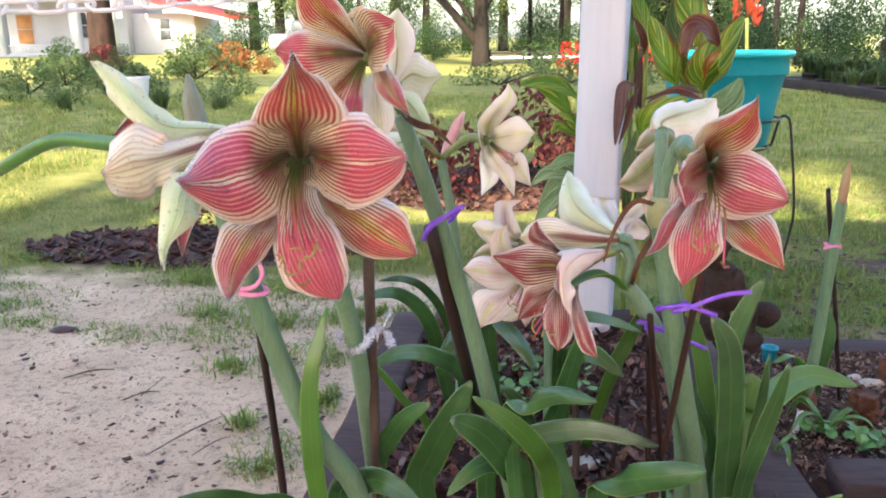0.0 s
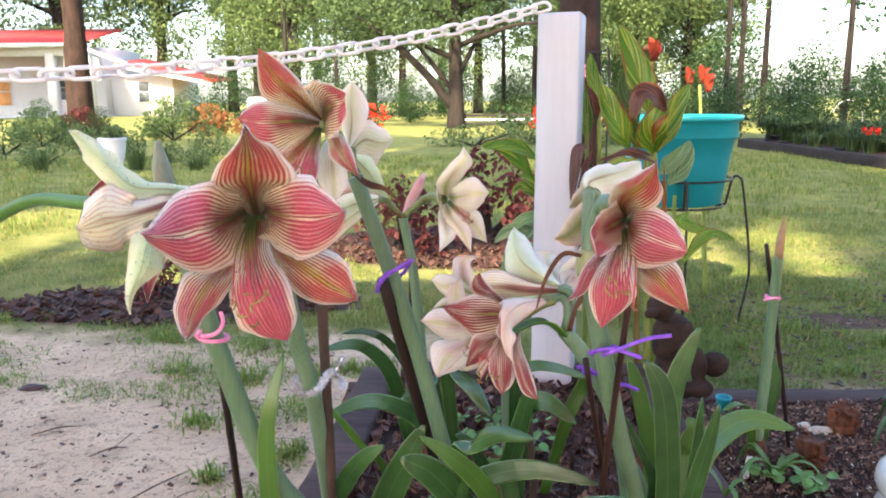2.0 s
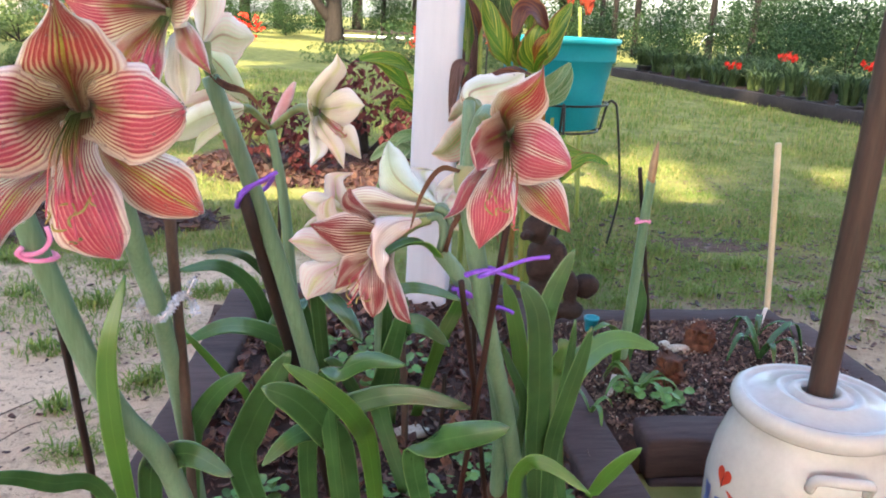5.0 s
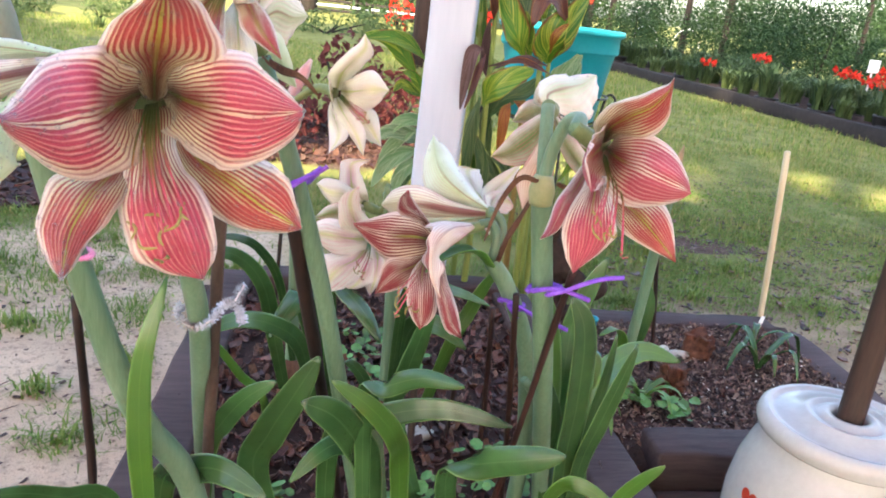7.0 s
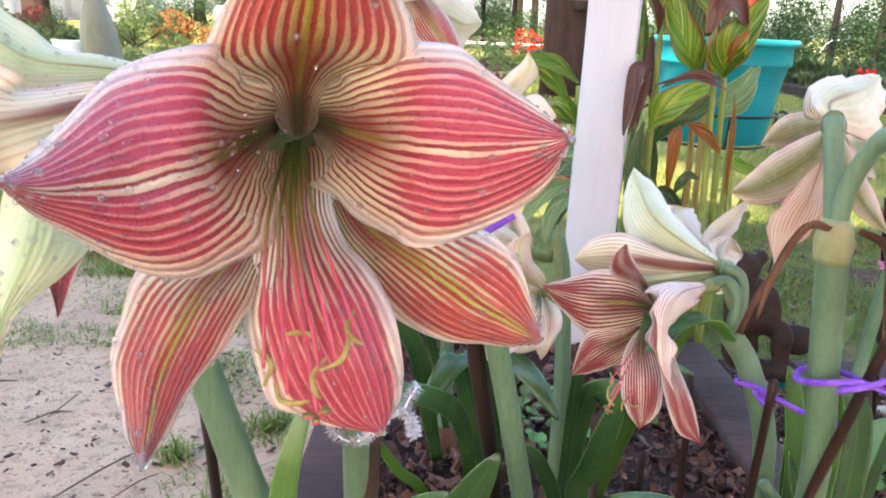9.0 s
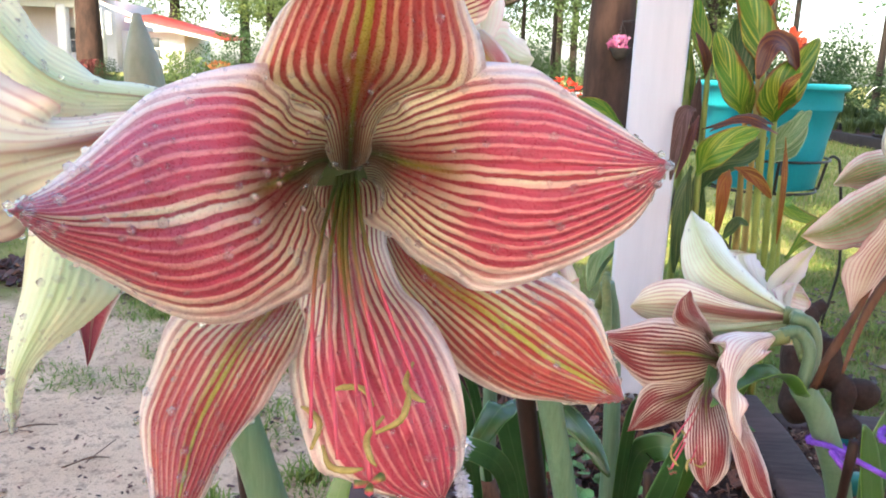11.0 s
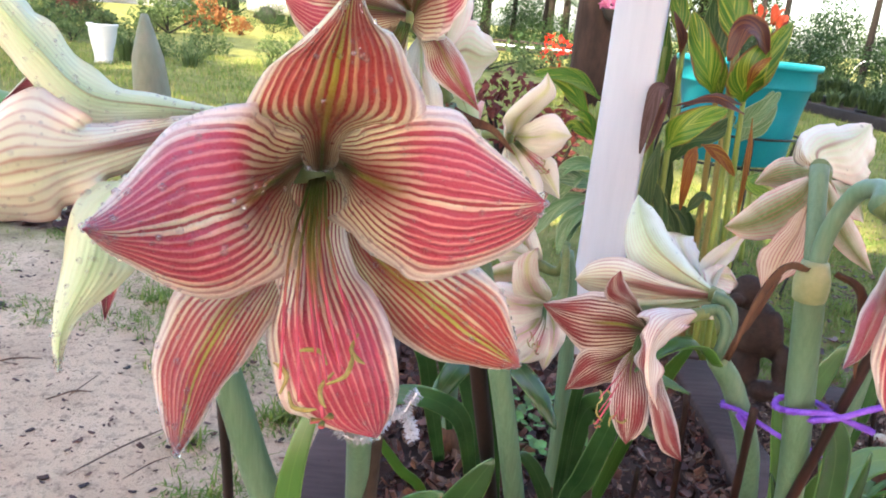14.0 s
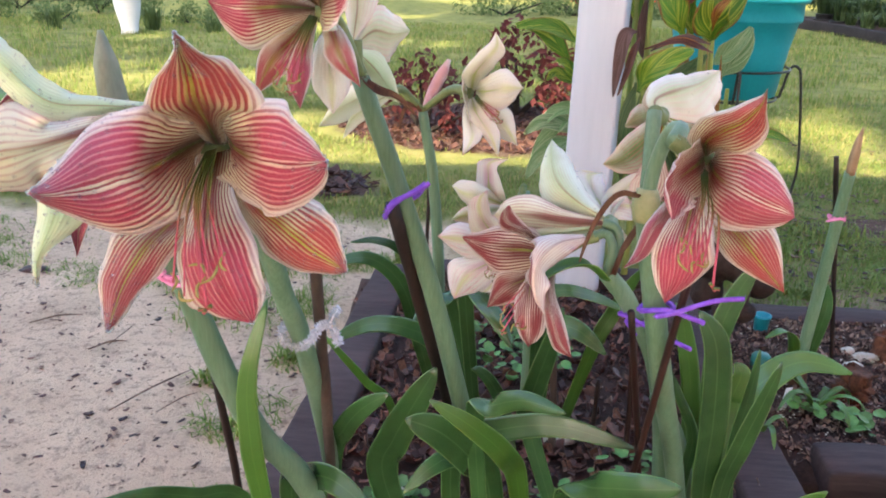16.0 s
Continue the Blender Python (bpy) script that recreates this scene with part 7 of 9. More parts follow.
def chenille(core, r, seed, per=420, thin=0.7, wide=0.16):
    """A pipe cleaner: a wire core with many short bristles."""
    bm = sweep(core, [r * thin] * 2, 40, 7)
    pts = spline(core, per)
    rng = random.Random(seed)
    for p, (t, a, b) in zip(pts, frames(pts)):
        for _ in range(3):
            g = rng.random() * 6.283
            d = (a * math.cos(g) + b * math.sin(g) + t * (rng.random() - .5) * 0.5).normalized()
            q = t.cross(d).normalized() * r * wide
            vs = [bm.verts.new(p + d * r * 0.3 - q), bm.verts.new(p + d * r * 0.3 + q), bm.verts.new(p + d * r * (0.95 + 0.35 * rng.random()))]
            bm.faces.new(vs)
    return bm


def loop(c, rx, ry, tilt, ends, z=0.0):
    """Points of a ring round a stem with two loose ends."""
    c = Vector(c)
    ring = [c + Vector((rx * math.cos(g), ry * math.sin(g), tilt * math.cos(g) + 0.002 * math.sin(3 * g))) for g in [math.radians(40 + 36 * i) for i in range(10)]]
    return [Vector(ends[0]), *ring, *[Vector(e) for e in ends[1:]]]


def tie(core, r, mat, label, seed):
    return single("pipe_cleaner", chenille(core, r, seed), mat, core[0], label, "plant tie", "plant ties")


tie([(0.081, 0.690, 0.537), (0.064, 0.680, 0.531), (0.061, 0.655, 0.535), (0.068, 0.630, 0.552), (0.080, 0.625, 0.563), (0.090, 0.635, 0.567), (0.098, 0.650, 0.569), (0.089, 0.680, 0.549), (0.072, 0.690, 0.537), (0.062, 0.660, 0.539), (0.072, 0.628, 0.559), (0.088, 0.630, 0.566), (0.103, 0.630, 0.576)], 0.0030, PURPLE, "purple pipe cleaner twisted round a stem and stake", 1)
tie([(0.326, 0.520, 0.499), (0.312, 0.520, 0.504), (0.298, 0.525, 0.507), (0.285, 0.540, 0.499), (0.287, 0.570, 0.487), (0.301, 0.590, 0.485), (0.310, 0.570, 0.494), (0.306, 0.535, 0.502), (0.291, 0.530, 0.499), (0.302, 0.520, 0.507), (0.319, 0.520, 0.514), (0.335, 0.520, 0.519), (0.354, 0.520, 0.521)], 0.0028, PURPLE, "purple pipe cleaner tying a stem to its stake, ends sticking out", 2)
tie([(0.346, 0.600, 0.434), (0.333, 0.600, 0.440), (0.326, 0.610, 0.438), (0.311, 0.630, 0.441), (0.297, 0.640, 0.446), (0.292, 0.660, 0.440), (0.310, 0.690, 0.428), (0.322, 0.670, 0.431), (0.307, 0.640, 0.438), (0.292, 0.630, 0.447), (0.300, 0.620, 0.436)], 0.0028, PURPLE, "purple pipe cleaner with drooping ends", 3)
tie([(-0.073, 0.503, 0.554), (-0.071, 0.503, 0.546), (-0.073, 0.503, 0.539), (-0.078, 0.500, 0.534), (-0.087, 0.502, 0.531), (-0.097, 0.512, 0.529), (-0.098, 0.526, 0.528), (-0.092, 0.531, 0.526), (-0.079, 0.527, 0.525), (-0.071, 0.515, 0.525), (-0.074, 0.503, 0.526), (-0.084, 0.501, 0.526), (-0.094, 0.508, 0.526), (-0.097, 0.503, 0.532), (-0.092, 0.501, 0.537)], 0.0027, PINKTIE, "pink pipe cleaner looped round a stem", 4)
tie(loop((0.745, 1.175, 0.385), 0.012, 0.012, 0.0, [(0.728, 1.16, 0.386), (0.735, 1.155, 0.388), (0.72, 1.155, 0.385)]), 0.0028, PINKTIE, "pinkish pipe cleaner round the bud's stem", 5)


def tinsel_tie():
    core = [Vector(q) for q in [(-0.012, 0.545, 0.474), (-0.014, 0.534, 0.471), (-0.007, 0.525, 0.466), (0.004, 0.521, 0.465), (0.015, 0.519, 0.475), (0.022, 0.516, 0.487), (0.03, 0.512, 0.491), (0.034, 0.513, 0.498), (0.038, 0.514, 0.505)]]
    core2 = [Vector(q) for q in [(0.029, 0.512, 0.491), (0.035, 0.512, 0.485), (0.037, 0.514, 0.473)]]
    t = thing("tinsel_tie", core[0], "silver tinsel wire twisted round a stem and stake", "plant tie", "plant ties")
    part("tinsel_wire", chenille(core, 0.0046, 7, 190, 0.16, 0.26), TINSEL, t)
    part("tinsel_end", chenille(core2, 0.0046, 8, 60, 0.16, 0.26), TINSEL, t)


tinsel_tie()


# ---- fence post with chain ----
post_m = Matrix.Translation((0.418, 1.66, 0)) @ Matrix.Rotation(radians(-17), 4, "Z") @ Matrix.Rotation(radians(0.4), 4, "Y")
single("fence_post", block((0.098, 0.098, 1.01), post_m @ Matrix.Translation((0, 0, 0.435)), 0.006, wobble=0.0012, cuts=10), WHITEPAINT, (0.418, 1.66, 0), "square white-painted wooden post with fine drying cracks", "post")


def chain():
    a, b = Vector((0.385, 1.62, 0.955)), Vector((-1.35, 0.55, 0.86))
    th = thing("plastic_chain", a, "white plastic chain hanging from the post", "chain")
    bm = bmesh.new()
    n, s = 22, 8
    rings = []
    for i in range(n):
        g = 2 * math.pi * i / n
        c = Vector((math.copysign(0.0135, math.cos(g)) + 0.0115 * math.cos(g), 0.0115 * math.sin(g), 0))
        o = Vector((math.cos(g), math.sin(g), 0))
        rings.append([bm.verts.new(c + (o * math.cos(h) + Vector((0, 0, 1)) * math.sin(h)) * 0.0036) for h in [2 * math.pi * j / s for j in range(s)]])
    for i in range(n):
        r0, r1 = rings[i], rings[(i + 1) % n]
        for j in range(s):
            bm.faces.new((r0[j], r0[(j + 1) % s], r1[(j + 1) % s], r1[j]))
    me = mesh_of("link", bm, CHAINWHITE, (0, 0, 0))
    length = (b - a).length
    count = int(length / 0.040)
    pts = [a.lerp(b, i / count) + Vector((0, 0, -0.115 * 4 * (i / count) * (1 - i / count))) for i in range(count + 1)]
    for i in range(count):
        d = (pts[i + 1] - pts[i]).normalized()
        q = d.to_track_quat("X", "Z").to_matrix().to_4x4()
        ob = new("link", me)
        ob.parent = th
        ob.matrix_local = Matrix.Translation((pts[i] + pts[i + 1]) / 2 - a) @ q @ Matrix.Rotation(radians(35 if i % 2 else 125), 4, "X")


chain()


# ---- turquoise pot on a wire stand ----
def planter(c, rim, bottom, h, mat, label, lip=True):
    x, y, z = c
    t = thing("flower_pot", c, label, "flower pot", "plastic flower pots")
    mid = rim * 0.94
    prof = [(bottom * 0.9, 0.0), (bottom, 0.006), (bottom + (mid - bottom) * 0.5, h * 0.5), (mid - 0.004, h * 0.74), (mid + 0.004, h * 0.755), (mid + 0.006, h * 0.78), (mid + 0.004, h * 0.925), (rim, h * 0.935), (rim + 0.006, h * 0.95), (rim + 0.007, h * 0.985), (rim + 0.002, h), (rim - 0.010, h * 0.995), (rim - 0.014, h * 0.96), (bottom * 0.9, h * 0.10)]
    part("pot_body", lathe(prof, c, 56), mat, t)
    part("potting_soil", lathe([(rim * 0.2, h * 0.80), (rim * 0.90, h * 0.82), (rim * 0.86, h * 0.88), (0.01, h * 0.90)], c, 30), SOIL, t, "dark potting soil")
    return t


planter((0.92, 2.34, 0.405), 0.193, 0.145, 0.288, TEAL, "large turquoise plastic flower pot with a banded rim")


def wire_stand(c, r, z, label):
    t = thing("pot_stand", (c[0], c[1], 0), label, "pot stand")
    o = Vector((c[0], c[1], 0))

    def ring(rr, zz):
        pts = [Vector((c[0] + rr * math.cos(a), c[1] + rr * math.sin(a), zz)) for a in [2 * math.pi * i / 24 for i in range(25)]]
        part("ring", sweep(pts, [0.0036, 0.0036], 60, 6), WIRE, t)

    ring(r, z)
    ring(r * 1.17, z + 0.088)
    for k in range(4):
        a = radians(-8 + 90 * k)
        d = Vector((math.cos(a), math.sin(a), 0))

        def at(rr, zz):
            return o + d * rr + Vector((0, 0, zz))

        part("leg", sweep([at(r * 0.5, z), at(r * 1.02, z), at(r * 1.10, z + 0.02), at(r * 1.20, z + 0.086), at(r * 1.34, z + 0.090), at(r * 1.44, z + 0.05), at(r * 1.66, z - 0.18), at(r * 1.64, z - 0.28), at(r * 1.50, 0.0)], [0.0042, 0.0042], 44, 7), WIRE, t)


wire_stand((0.92, 2.34), 0.150, 0.401, "black wire plant stand with bowed legs")


# ---- cannas ----
def canna_leaf(th, pts, w, mat, roll=0.0):
    part("leaf", strap(pts, w, 0.0009, 0.30, 20, 10, roll, 0.75, 0.15, 0.08, (-0.25, -0.85, 0.45)), mat, th)


def canna_plant(stalks, label, blossoms=()):
    """stalks: (foot, top) pairs; the leaves follow one by one."""
    th = thing("canna", stalks[0][0], label, "canna plant", "canna plants")
    for k, (b, t) in enumerate(stalks):
        b, t = Vector(b), Vector(t)
        part("stalk", sweep([b, b.lerp(t, 0.5) + Vector((0.004, 0.003, 0)), t], [0.0085, 0.0075, 0.005], 14, 9), CANNA_STALK if k % 3 < 2 else STALK_DRY, th)
    rng = random.Random(len(stalks))
    for c in blossoms:
        c = Vector(c)
        for k in range(6):
            e = c + Vector((rng.uniform(-.03, .03), rng.uniform(-.02, .02), rng.uniform(0, .05)))
            part("blossom", strap([c - Vector((0, 0, 0.02)), e.lerp(c, 0.4), e], 0.012, 0.0006, 0.4, 9, 5, rng.random() * 2), FADED if k < 5 else DRY, th)
    return th


plant = canna_plant([((0.515, 1.750, 0.000), (0.503, 1.740, 0.711)), ((0.526, 1.670, 0.000), (0.517, 1.660, 0.725))], "variegated green and yellow canna close behind the post", [])
canna_leaf(plant, [(0.522, 1.740, 0.622), (0.497, 1.740, 0.697), (0.486, 1.750, 0.764), (0.482, 1.760, 0.838)], 0.024, CANNA, 0.0)
canna_leaf(plant, [(0.532, 1.730, 0.711), (0.523, 1.730, 0.765), (0.512, 1.740, 0.812), (0.510, 1.750, 0.856)], 0.020, CANNA, 0.0)
canna_leaf(plant, [(0.477, 1.580, 0.638), (0.455, 1.570, 0.633), (0.445, 1.560, 0.584), (0.440, 1.570, 0.509)], 0.017, DRYLEAF, 0.5)
canna_leaf(plant, [(0.490, 1.600, 0.627), (0.475, 1.580, 0.599), (0.464, 1.570, 0.558), (0.449, 1.570, 0.511)], 0.010, CANNA_RED, 0.6)
canna_leaf(plant, [(0.513, 1.660, 0.697), (0.509, 1.650, 0.729), (0.497, 1.650, 0.754), (0.483, 1.650, 0.779)], 0.011, CANNA_RED, 0.5)
canna_leaf(plant, [(0.586, 1.640, 0.630), (0.559, 1.620, 0.674), (0.535, 1.620, 0.724), (0.514, 1.630, 0.780)], 0.034, CANNA, 0.2)
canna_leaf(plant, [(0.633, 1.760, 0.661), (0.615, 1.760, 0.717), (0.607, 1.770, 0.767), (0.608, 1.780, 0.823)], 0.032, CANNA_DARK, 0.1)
canna_leaf(plant, [(0.640, 1.600, 0.599), (0.592, 1.580, 0.616), (0.557, 1.580, 0.621), (0.498, 1.600, 0.602)], 0.010, CANNA_RED, 0.5)
canna_leaf(plant, [(0.497, 1.600, 0.515), (0.506, 1.560, 0.559), (0.542, 1.550, 0.589), (0.590, 1.560, 0.607)], 0.030, CANNA, 0.3)
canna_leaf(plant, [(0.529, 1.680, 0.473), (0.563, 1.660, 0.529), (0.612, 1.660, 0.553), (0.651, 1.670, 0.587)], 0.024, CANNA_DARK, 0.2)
canna_leaf(plant, [(0.567, 1.600, 0.533), (0.586, 1.580, 0.526), (0.612, 1.580, 0.507), (0.640, 1.590, 0.478)], 0.014, ORANGELEAFY, 0.3)
canna_leaf(plant, [(0.559, 1.600, 0.528), (0.545, 1.580, 0.511), (0.544, 1.580, 0.467), (0.548, 1.600, 0.398)], 0.014, ORANGELEAFY, 0.2)
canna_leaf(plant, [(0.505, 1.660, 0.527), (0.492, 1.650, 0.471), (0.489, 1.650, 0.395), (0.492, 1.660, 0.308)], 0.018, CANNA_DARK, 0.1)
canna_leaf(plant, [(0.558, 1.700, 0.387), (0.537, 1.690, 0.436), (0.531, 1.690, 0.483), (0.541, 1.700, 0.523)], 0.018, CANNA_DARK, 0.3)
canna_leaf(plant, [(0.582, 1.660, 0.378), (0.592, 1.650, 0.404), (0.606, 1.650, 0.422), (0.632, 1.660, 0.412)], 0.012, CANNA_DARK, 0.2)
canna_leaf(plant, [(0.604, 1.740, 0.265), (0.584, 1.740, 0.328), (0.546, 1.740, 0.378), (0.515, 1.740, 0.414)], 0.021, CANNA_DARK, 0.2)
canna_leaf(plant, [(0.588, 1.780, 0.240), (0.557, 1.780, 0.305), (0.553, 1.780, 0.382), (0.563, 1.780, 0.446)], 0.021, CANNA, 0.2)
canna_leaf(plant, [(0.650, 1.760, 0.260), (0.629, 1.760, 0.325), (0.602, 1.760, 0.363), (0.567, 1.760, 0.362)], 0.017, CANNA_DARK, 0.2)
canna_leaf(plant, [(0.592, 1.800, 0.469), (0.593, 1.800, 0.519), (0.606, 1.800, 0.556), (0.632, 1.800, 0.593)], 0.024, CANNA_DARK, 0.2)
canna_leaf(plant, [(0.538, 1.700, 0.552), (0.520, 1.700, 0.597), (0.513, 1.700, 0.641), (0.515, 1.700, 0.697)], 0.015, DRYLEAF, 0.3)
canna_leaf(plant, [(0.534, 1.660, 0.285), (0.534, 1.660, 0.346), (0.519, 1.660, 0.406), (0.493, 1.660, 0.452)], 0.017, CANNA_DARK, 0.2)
plant = canna_plant([((0.690, 1.710, 0.000), (0.655, 1.740, 0.713)), ((0.697, 1.690, 0.000), (0.648, 1.640, 0.621)), ((0.651, 1.730, 0.000), (0.613, 1.700, 0.646)), ((0.661, 1.670, 0.000), (0.621, 1.620, 0.618))], "tall canna with striped leaves and a wine-red young leaf", [])
canna_leaf(plant, [(0.655, 1.740, 0.713), (0.640, 1.740, 0.774), (0.618, 1.750, 0.837), (0.584, 1.770, 0.925)], 0.039, CANNA, 0.1)
canna_leaf(plant, [(0.657, 1.580, 0.710), (0.617, 1.550, 0.750), (0.579, 1.530, 0.754), (0.563, 1.530, 0.697)], 0.027, CANNA_RED, 0.2)
canna_leaf(plant, [(0.676, 1.720, 0.616), (0.692, 1.710, 0.667), (0.716, 1.710, 0.726), (0.748, 1.720, 0.780)], 0.033, CANNA, -0.2)
canna_leaf(plant, [(0.646, 1.640, 0.619), (0.627, 1.600, 0.656), (0.628, 1.580, 0.693), (0.650, 1.580, 0.736)], 0.039, CANNA, 0.1)
canna_leaf(plant, [(0.627, 1.580, 0.644), (0.622, 1.555, 0.678), (0.632, 1.550, 0.696), (0.649, 1.550, 0.710)], 0.010, ORANGELEAFY, 0.2)
canna_leaf(plant, [(0.761, 1.900, 0.513), (0.779, 1.880, 0.548), (0.795, 1.870, 0.588), (0.808, 1.880, 0.634)], 0.031, CANNA_LIGHT, 0.2)
canna_leaf(plant, [(0.695, 1.780, 0.554), (0.717, 1.760, 0.577), (0.746, 1.760, 0.605), (0.776, 1.770, 0.638)], 0.024, CANNA_LIGHT, -0.2)
canna_leaf(plant, [(0.623, 1.700, 0.619), (0.609, 1.690, 0.660), (0.599, 1.690, 0.693), (0.596, 1.700, 0.726)], 0.020, CANNA, 0.2)
canna_leaf(plant, [(0.639, 1.620, 0.614), (0.593, 1.600, 0.625), (0.554, 1.600, 0.619), (0.512, 1.600, 0.598)], 0.011, DRYLEAF, 0.6)
canna_leaf(plant, [(0.665, 1.620, 0.592), (0.663, 1.600, 0.534), (0.666, 1.600, 0.457), (0.675, 1.620, 0.384)], 0.006, ORANGELEAFY, 0.4)
canna_leaf(plant, [(0.779, 1.800, 0.314), (0.816, 1.790, 0.375), (0.857, 1.790, 0.396), (0.916, 1.800, 0.376)], 0.018, CANNA, 0.1)
plant = canna_plant([((0.775, 1.850, 0.000), (0.762, 1.840, 0.492)), ((1.155, 2.660, 0.000), (1.076, 2.620, 0.794)), ((0.747, 1.930, 0.000), (0.710, 1.920, 0.844))], "canna stalks with dried brown and red seed heads", [(1.032, 2.600, 0.807), (1.084, 2.620, 0.820), (1.104, 2.610, 0.789), (0.714, 1.920, 0.865)])
canna_leaf(plant, [(0.824, 1.900, 0.439), (0.796, 1.880, 0.418), (0.830, 1.860, 0.398), (0.874, 1.850, 0.391)], 0.019, CANNA, 0.1)
plant = canna_plant([((0.42, 1.86, 0.0), (0.40, 1.82, 0.58))], "low canna with broad pale-striped leaves behind the post")
canna_leaf(plant, [(0.400, 1.820, 0.586), (0.348, 1.800, 0.622), (0.301, 1.790, 0.632), (0.247, 1.780, 0.626)], 0.021, CANNA, 0.0)
canna_leaf(plant, [(0.404, 1.820, 0.490), (0.386, 1.810, 0.528), (0.367, 1.800, 0.548), (0.343, 1.790, 0.554)], 0.015, CANNA, 0.0)
canna_leaf(plant, [(0.386, 1.820, 0.537), (0.343, 1.810, 0.592), (0.298, 1.800, 0.627), (0.245, 1.790, 0.632)], 0.024, CANNA, 0.0)
canna_leaf(plant, [(0.430, 1.820, 0.388), (0.377, 1.800, 0.401), (0.321, 1.790, 0.410), (0.278, 1.780, 0.381)], 0.022, CANNA_LIGHT, 0.0)
canna_leaf(plant, [(0.415, 1.800, 0.370), (0.360, 1.780, 0.360), (0.317, 1.770, 0.327), (0.287, 1.760, 0.279)], 0.023, CANNA_LIGHT, 0.0)
canna_leaf(plant, [(0.414, 1.780, 0.355), (0.374, 1.760, 0.335), (0.349, 1.750, 0.301), (0.339, 1.740, 0.242)], 0.021, CANNA_LIGHT, 0.0)
canna_leaf(plant, [(0.423, 1.820, 0.428), (0.386, 1.810, 0.440), (0.346, 1.800, 0.431), (0.311, 1.790, 0.389)], 0.019, CANNA_LIGHT, 0.0)
canna_leaf(plant, [(0.407, 1.820, 0.417), (0.365, 1.800, 0.407), (0.328, 1.790, 0.369), (0.298, 1.780, 0.312)], 0.021, CANNA_LIGHT, 0.0)
canna_leaf(plant, [(0.411, 1.800, 0.330), (0.382, 1.780, 0.320), (0.363, 1.770, 0.289), (0.351, 1.760, 0.245)], 0.018, CANNA_LIGHT, 0.0)
canna_leaf(plant, [(0.409, 1.830, 0.493), (0.373, 1.820, 0.512), (0.347, 1.820, 0.523), (0.327, 1.810, 0.505)], 0.016, CANNA, 0.0)


# ---- churn beside the beds ----
def churn(c):
    x, y = c
    t = thing("butter_churn", (x, y, 0), "white stoneware butter churn with a painted heart motif and lid", "churn")
    prof = [(0.095, 0.0), (0.112, 0.004), (0.122, 0.03), (0.128, 0.08), (0.128, 0.13), (0.121, 0.175), (0.109, 0.210), (0.099, 0.228), (0.099, 0.236), (0.090, 0.238), (0.085, 0.20), (0.06, 0.15)]
    part("jar", lathe(prof, (x, y, 0), 64), GLAZE, t)
    lid = [(0.04, 0.232), (0.104, 0.233), (0.1105, 0.238), (0.1125, 0.247), (0.110, 0.257), (0.103, 0.262), (0.097, 0.2605), (0.094, 0.2575), (0.088, 0.2585), (0.060, 0.264), (0.056, 0.2685), (0.050, 0.2695), (0.046, 0.2655), (0.040, 0.2655), (0.034, 0.272), (0.026, 0.272), (0.021, 0.262), (0.0205, 0.235)]
    part("lid", lathe(lid, (x, y, 0), 64), GLAZE, t)
    d = Vector((-0.295, -0.955, 0)).normalized()
    s = Vector((-d.y, d.x, 0))
    o = Vector((x, y, 0)) + d * 0.112
    part("handle", sweep([o - s * 0.034 + Vector((0, 0, 0.186)), o - s * 0.031 + d * 0.014 + Vector((0, 0, 0.208)), o + d * 0.024 + Vector((0, 0, 0.214)), o + s * 0.031 + d * 0.014 + Vector((0, 0, 0.208)), o + s * 0.034 + Vector((0, 0, 0.186))], [0.007, 0.007, 0.007, 0.007, 0.007], 20, 10, flat=0.8), GLAZE, t)

    def on_wall(a, z):
        r = 0.1290 if z < 0.13 else 0.1290 - (z - 0.13) * 0.155
        return Vector((x + r * math.cos(a), y + r * math.sin(a), z))

    def motif(name, outline, a0, z0, mat, label):
        bm = bmesh.new()
        vs = [bm.verts.new(on_wall(a0 + px / 0.133, z0 + pz)) for px, pz in outline]
        f = bm.faces.new(vs)
        f.normal_update()
        r = bmesh.ops.inset_individual(bm, faces=[f], thickness=0.001)
        part(name, bm, mat, t, label)

    red = surf("painted_red", (0.34, 0.035, 0.02), (0.42, 0.06, 0.03), 40, 0.3, 300, 0.1)
    blue = surf("painted_blue", (0.03, 0.06, 0.20), (0.05, 0.10, 0.28), 40, 0.3, 300, 0.1)
    heart = [(0.016 * math.sin(g) ** 3, 0.0010 * (13 * math.cos(g) - 5 * math.cos(2 * g) - 2 * math.cos(3 * g) - math.cos(4 * g))) for g in [2 * math.pi * i / 26 for i in range(26)]]
    front = -3.08
    motif("painted_heart", heart, front, 0.150, red, "painted red heart")
    drop = [(0.010 * math.cos(g), 0.015 * math.sin(g) + 0.006 * math.cos(2 * g)) for g in [2 * math.pi * i / 18 for i in range(18)]]
    motif("painted_leaf", drop, front - 0.24, 0.112, blue, "painted blue leaf")
    motif("painted_leaf", [(a * 0.8, b * 0.8) for a, b in drop], front - 0.26, 0.088, blue, "painted blue leaf")
    motif("painted_leaf", [(b * 1.1, a * 0.9) for a, b in drop], front + 0.10, 0.112, blue, "painted blue leaf")
    motif("painted_petal", [(b * 0.7, a * 0.35 - b * 0.3) for a, b in drop], front + 0.20, 0.130, red, "painted red stroke")
    st = sweep([(x, y, 0.10), (x + 0.004, y + 0.002, 0.5), (x + 0.010, y + 0.006, 0.95)], [0.0175, 0.0170, 0.0165], 20, 12, rough=0.03)
    single("churn_dasher", st, CHURN_STICK, (x, y, 0.10), "dark round wooden dasher stick standing in the churn", "stick")


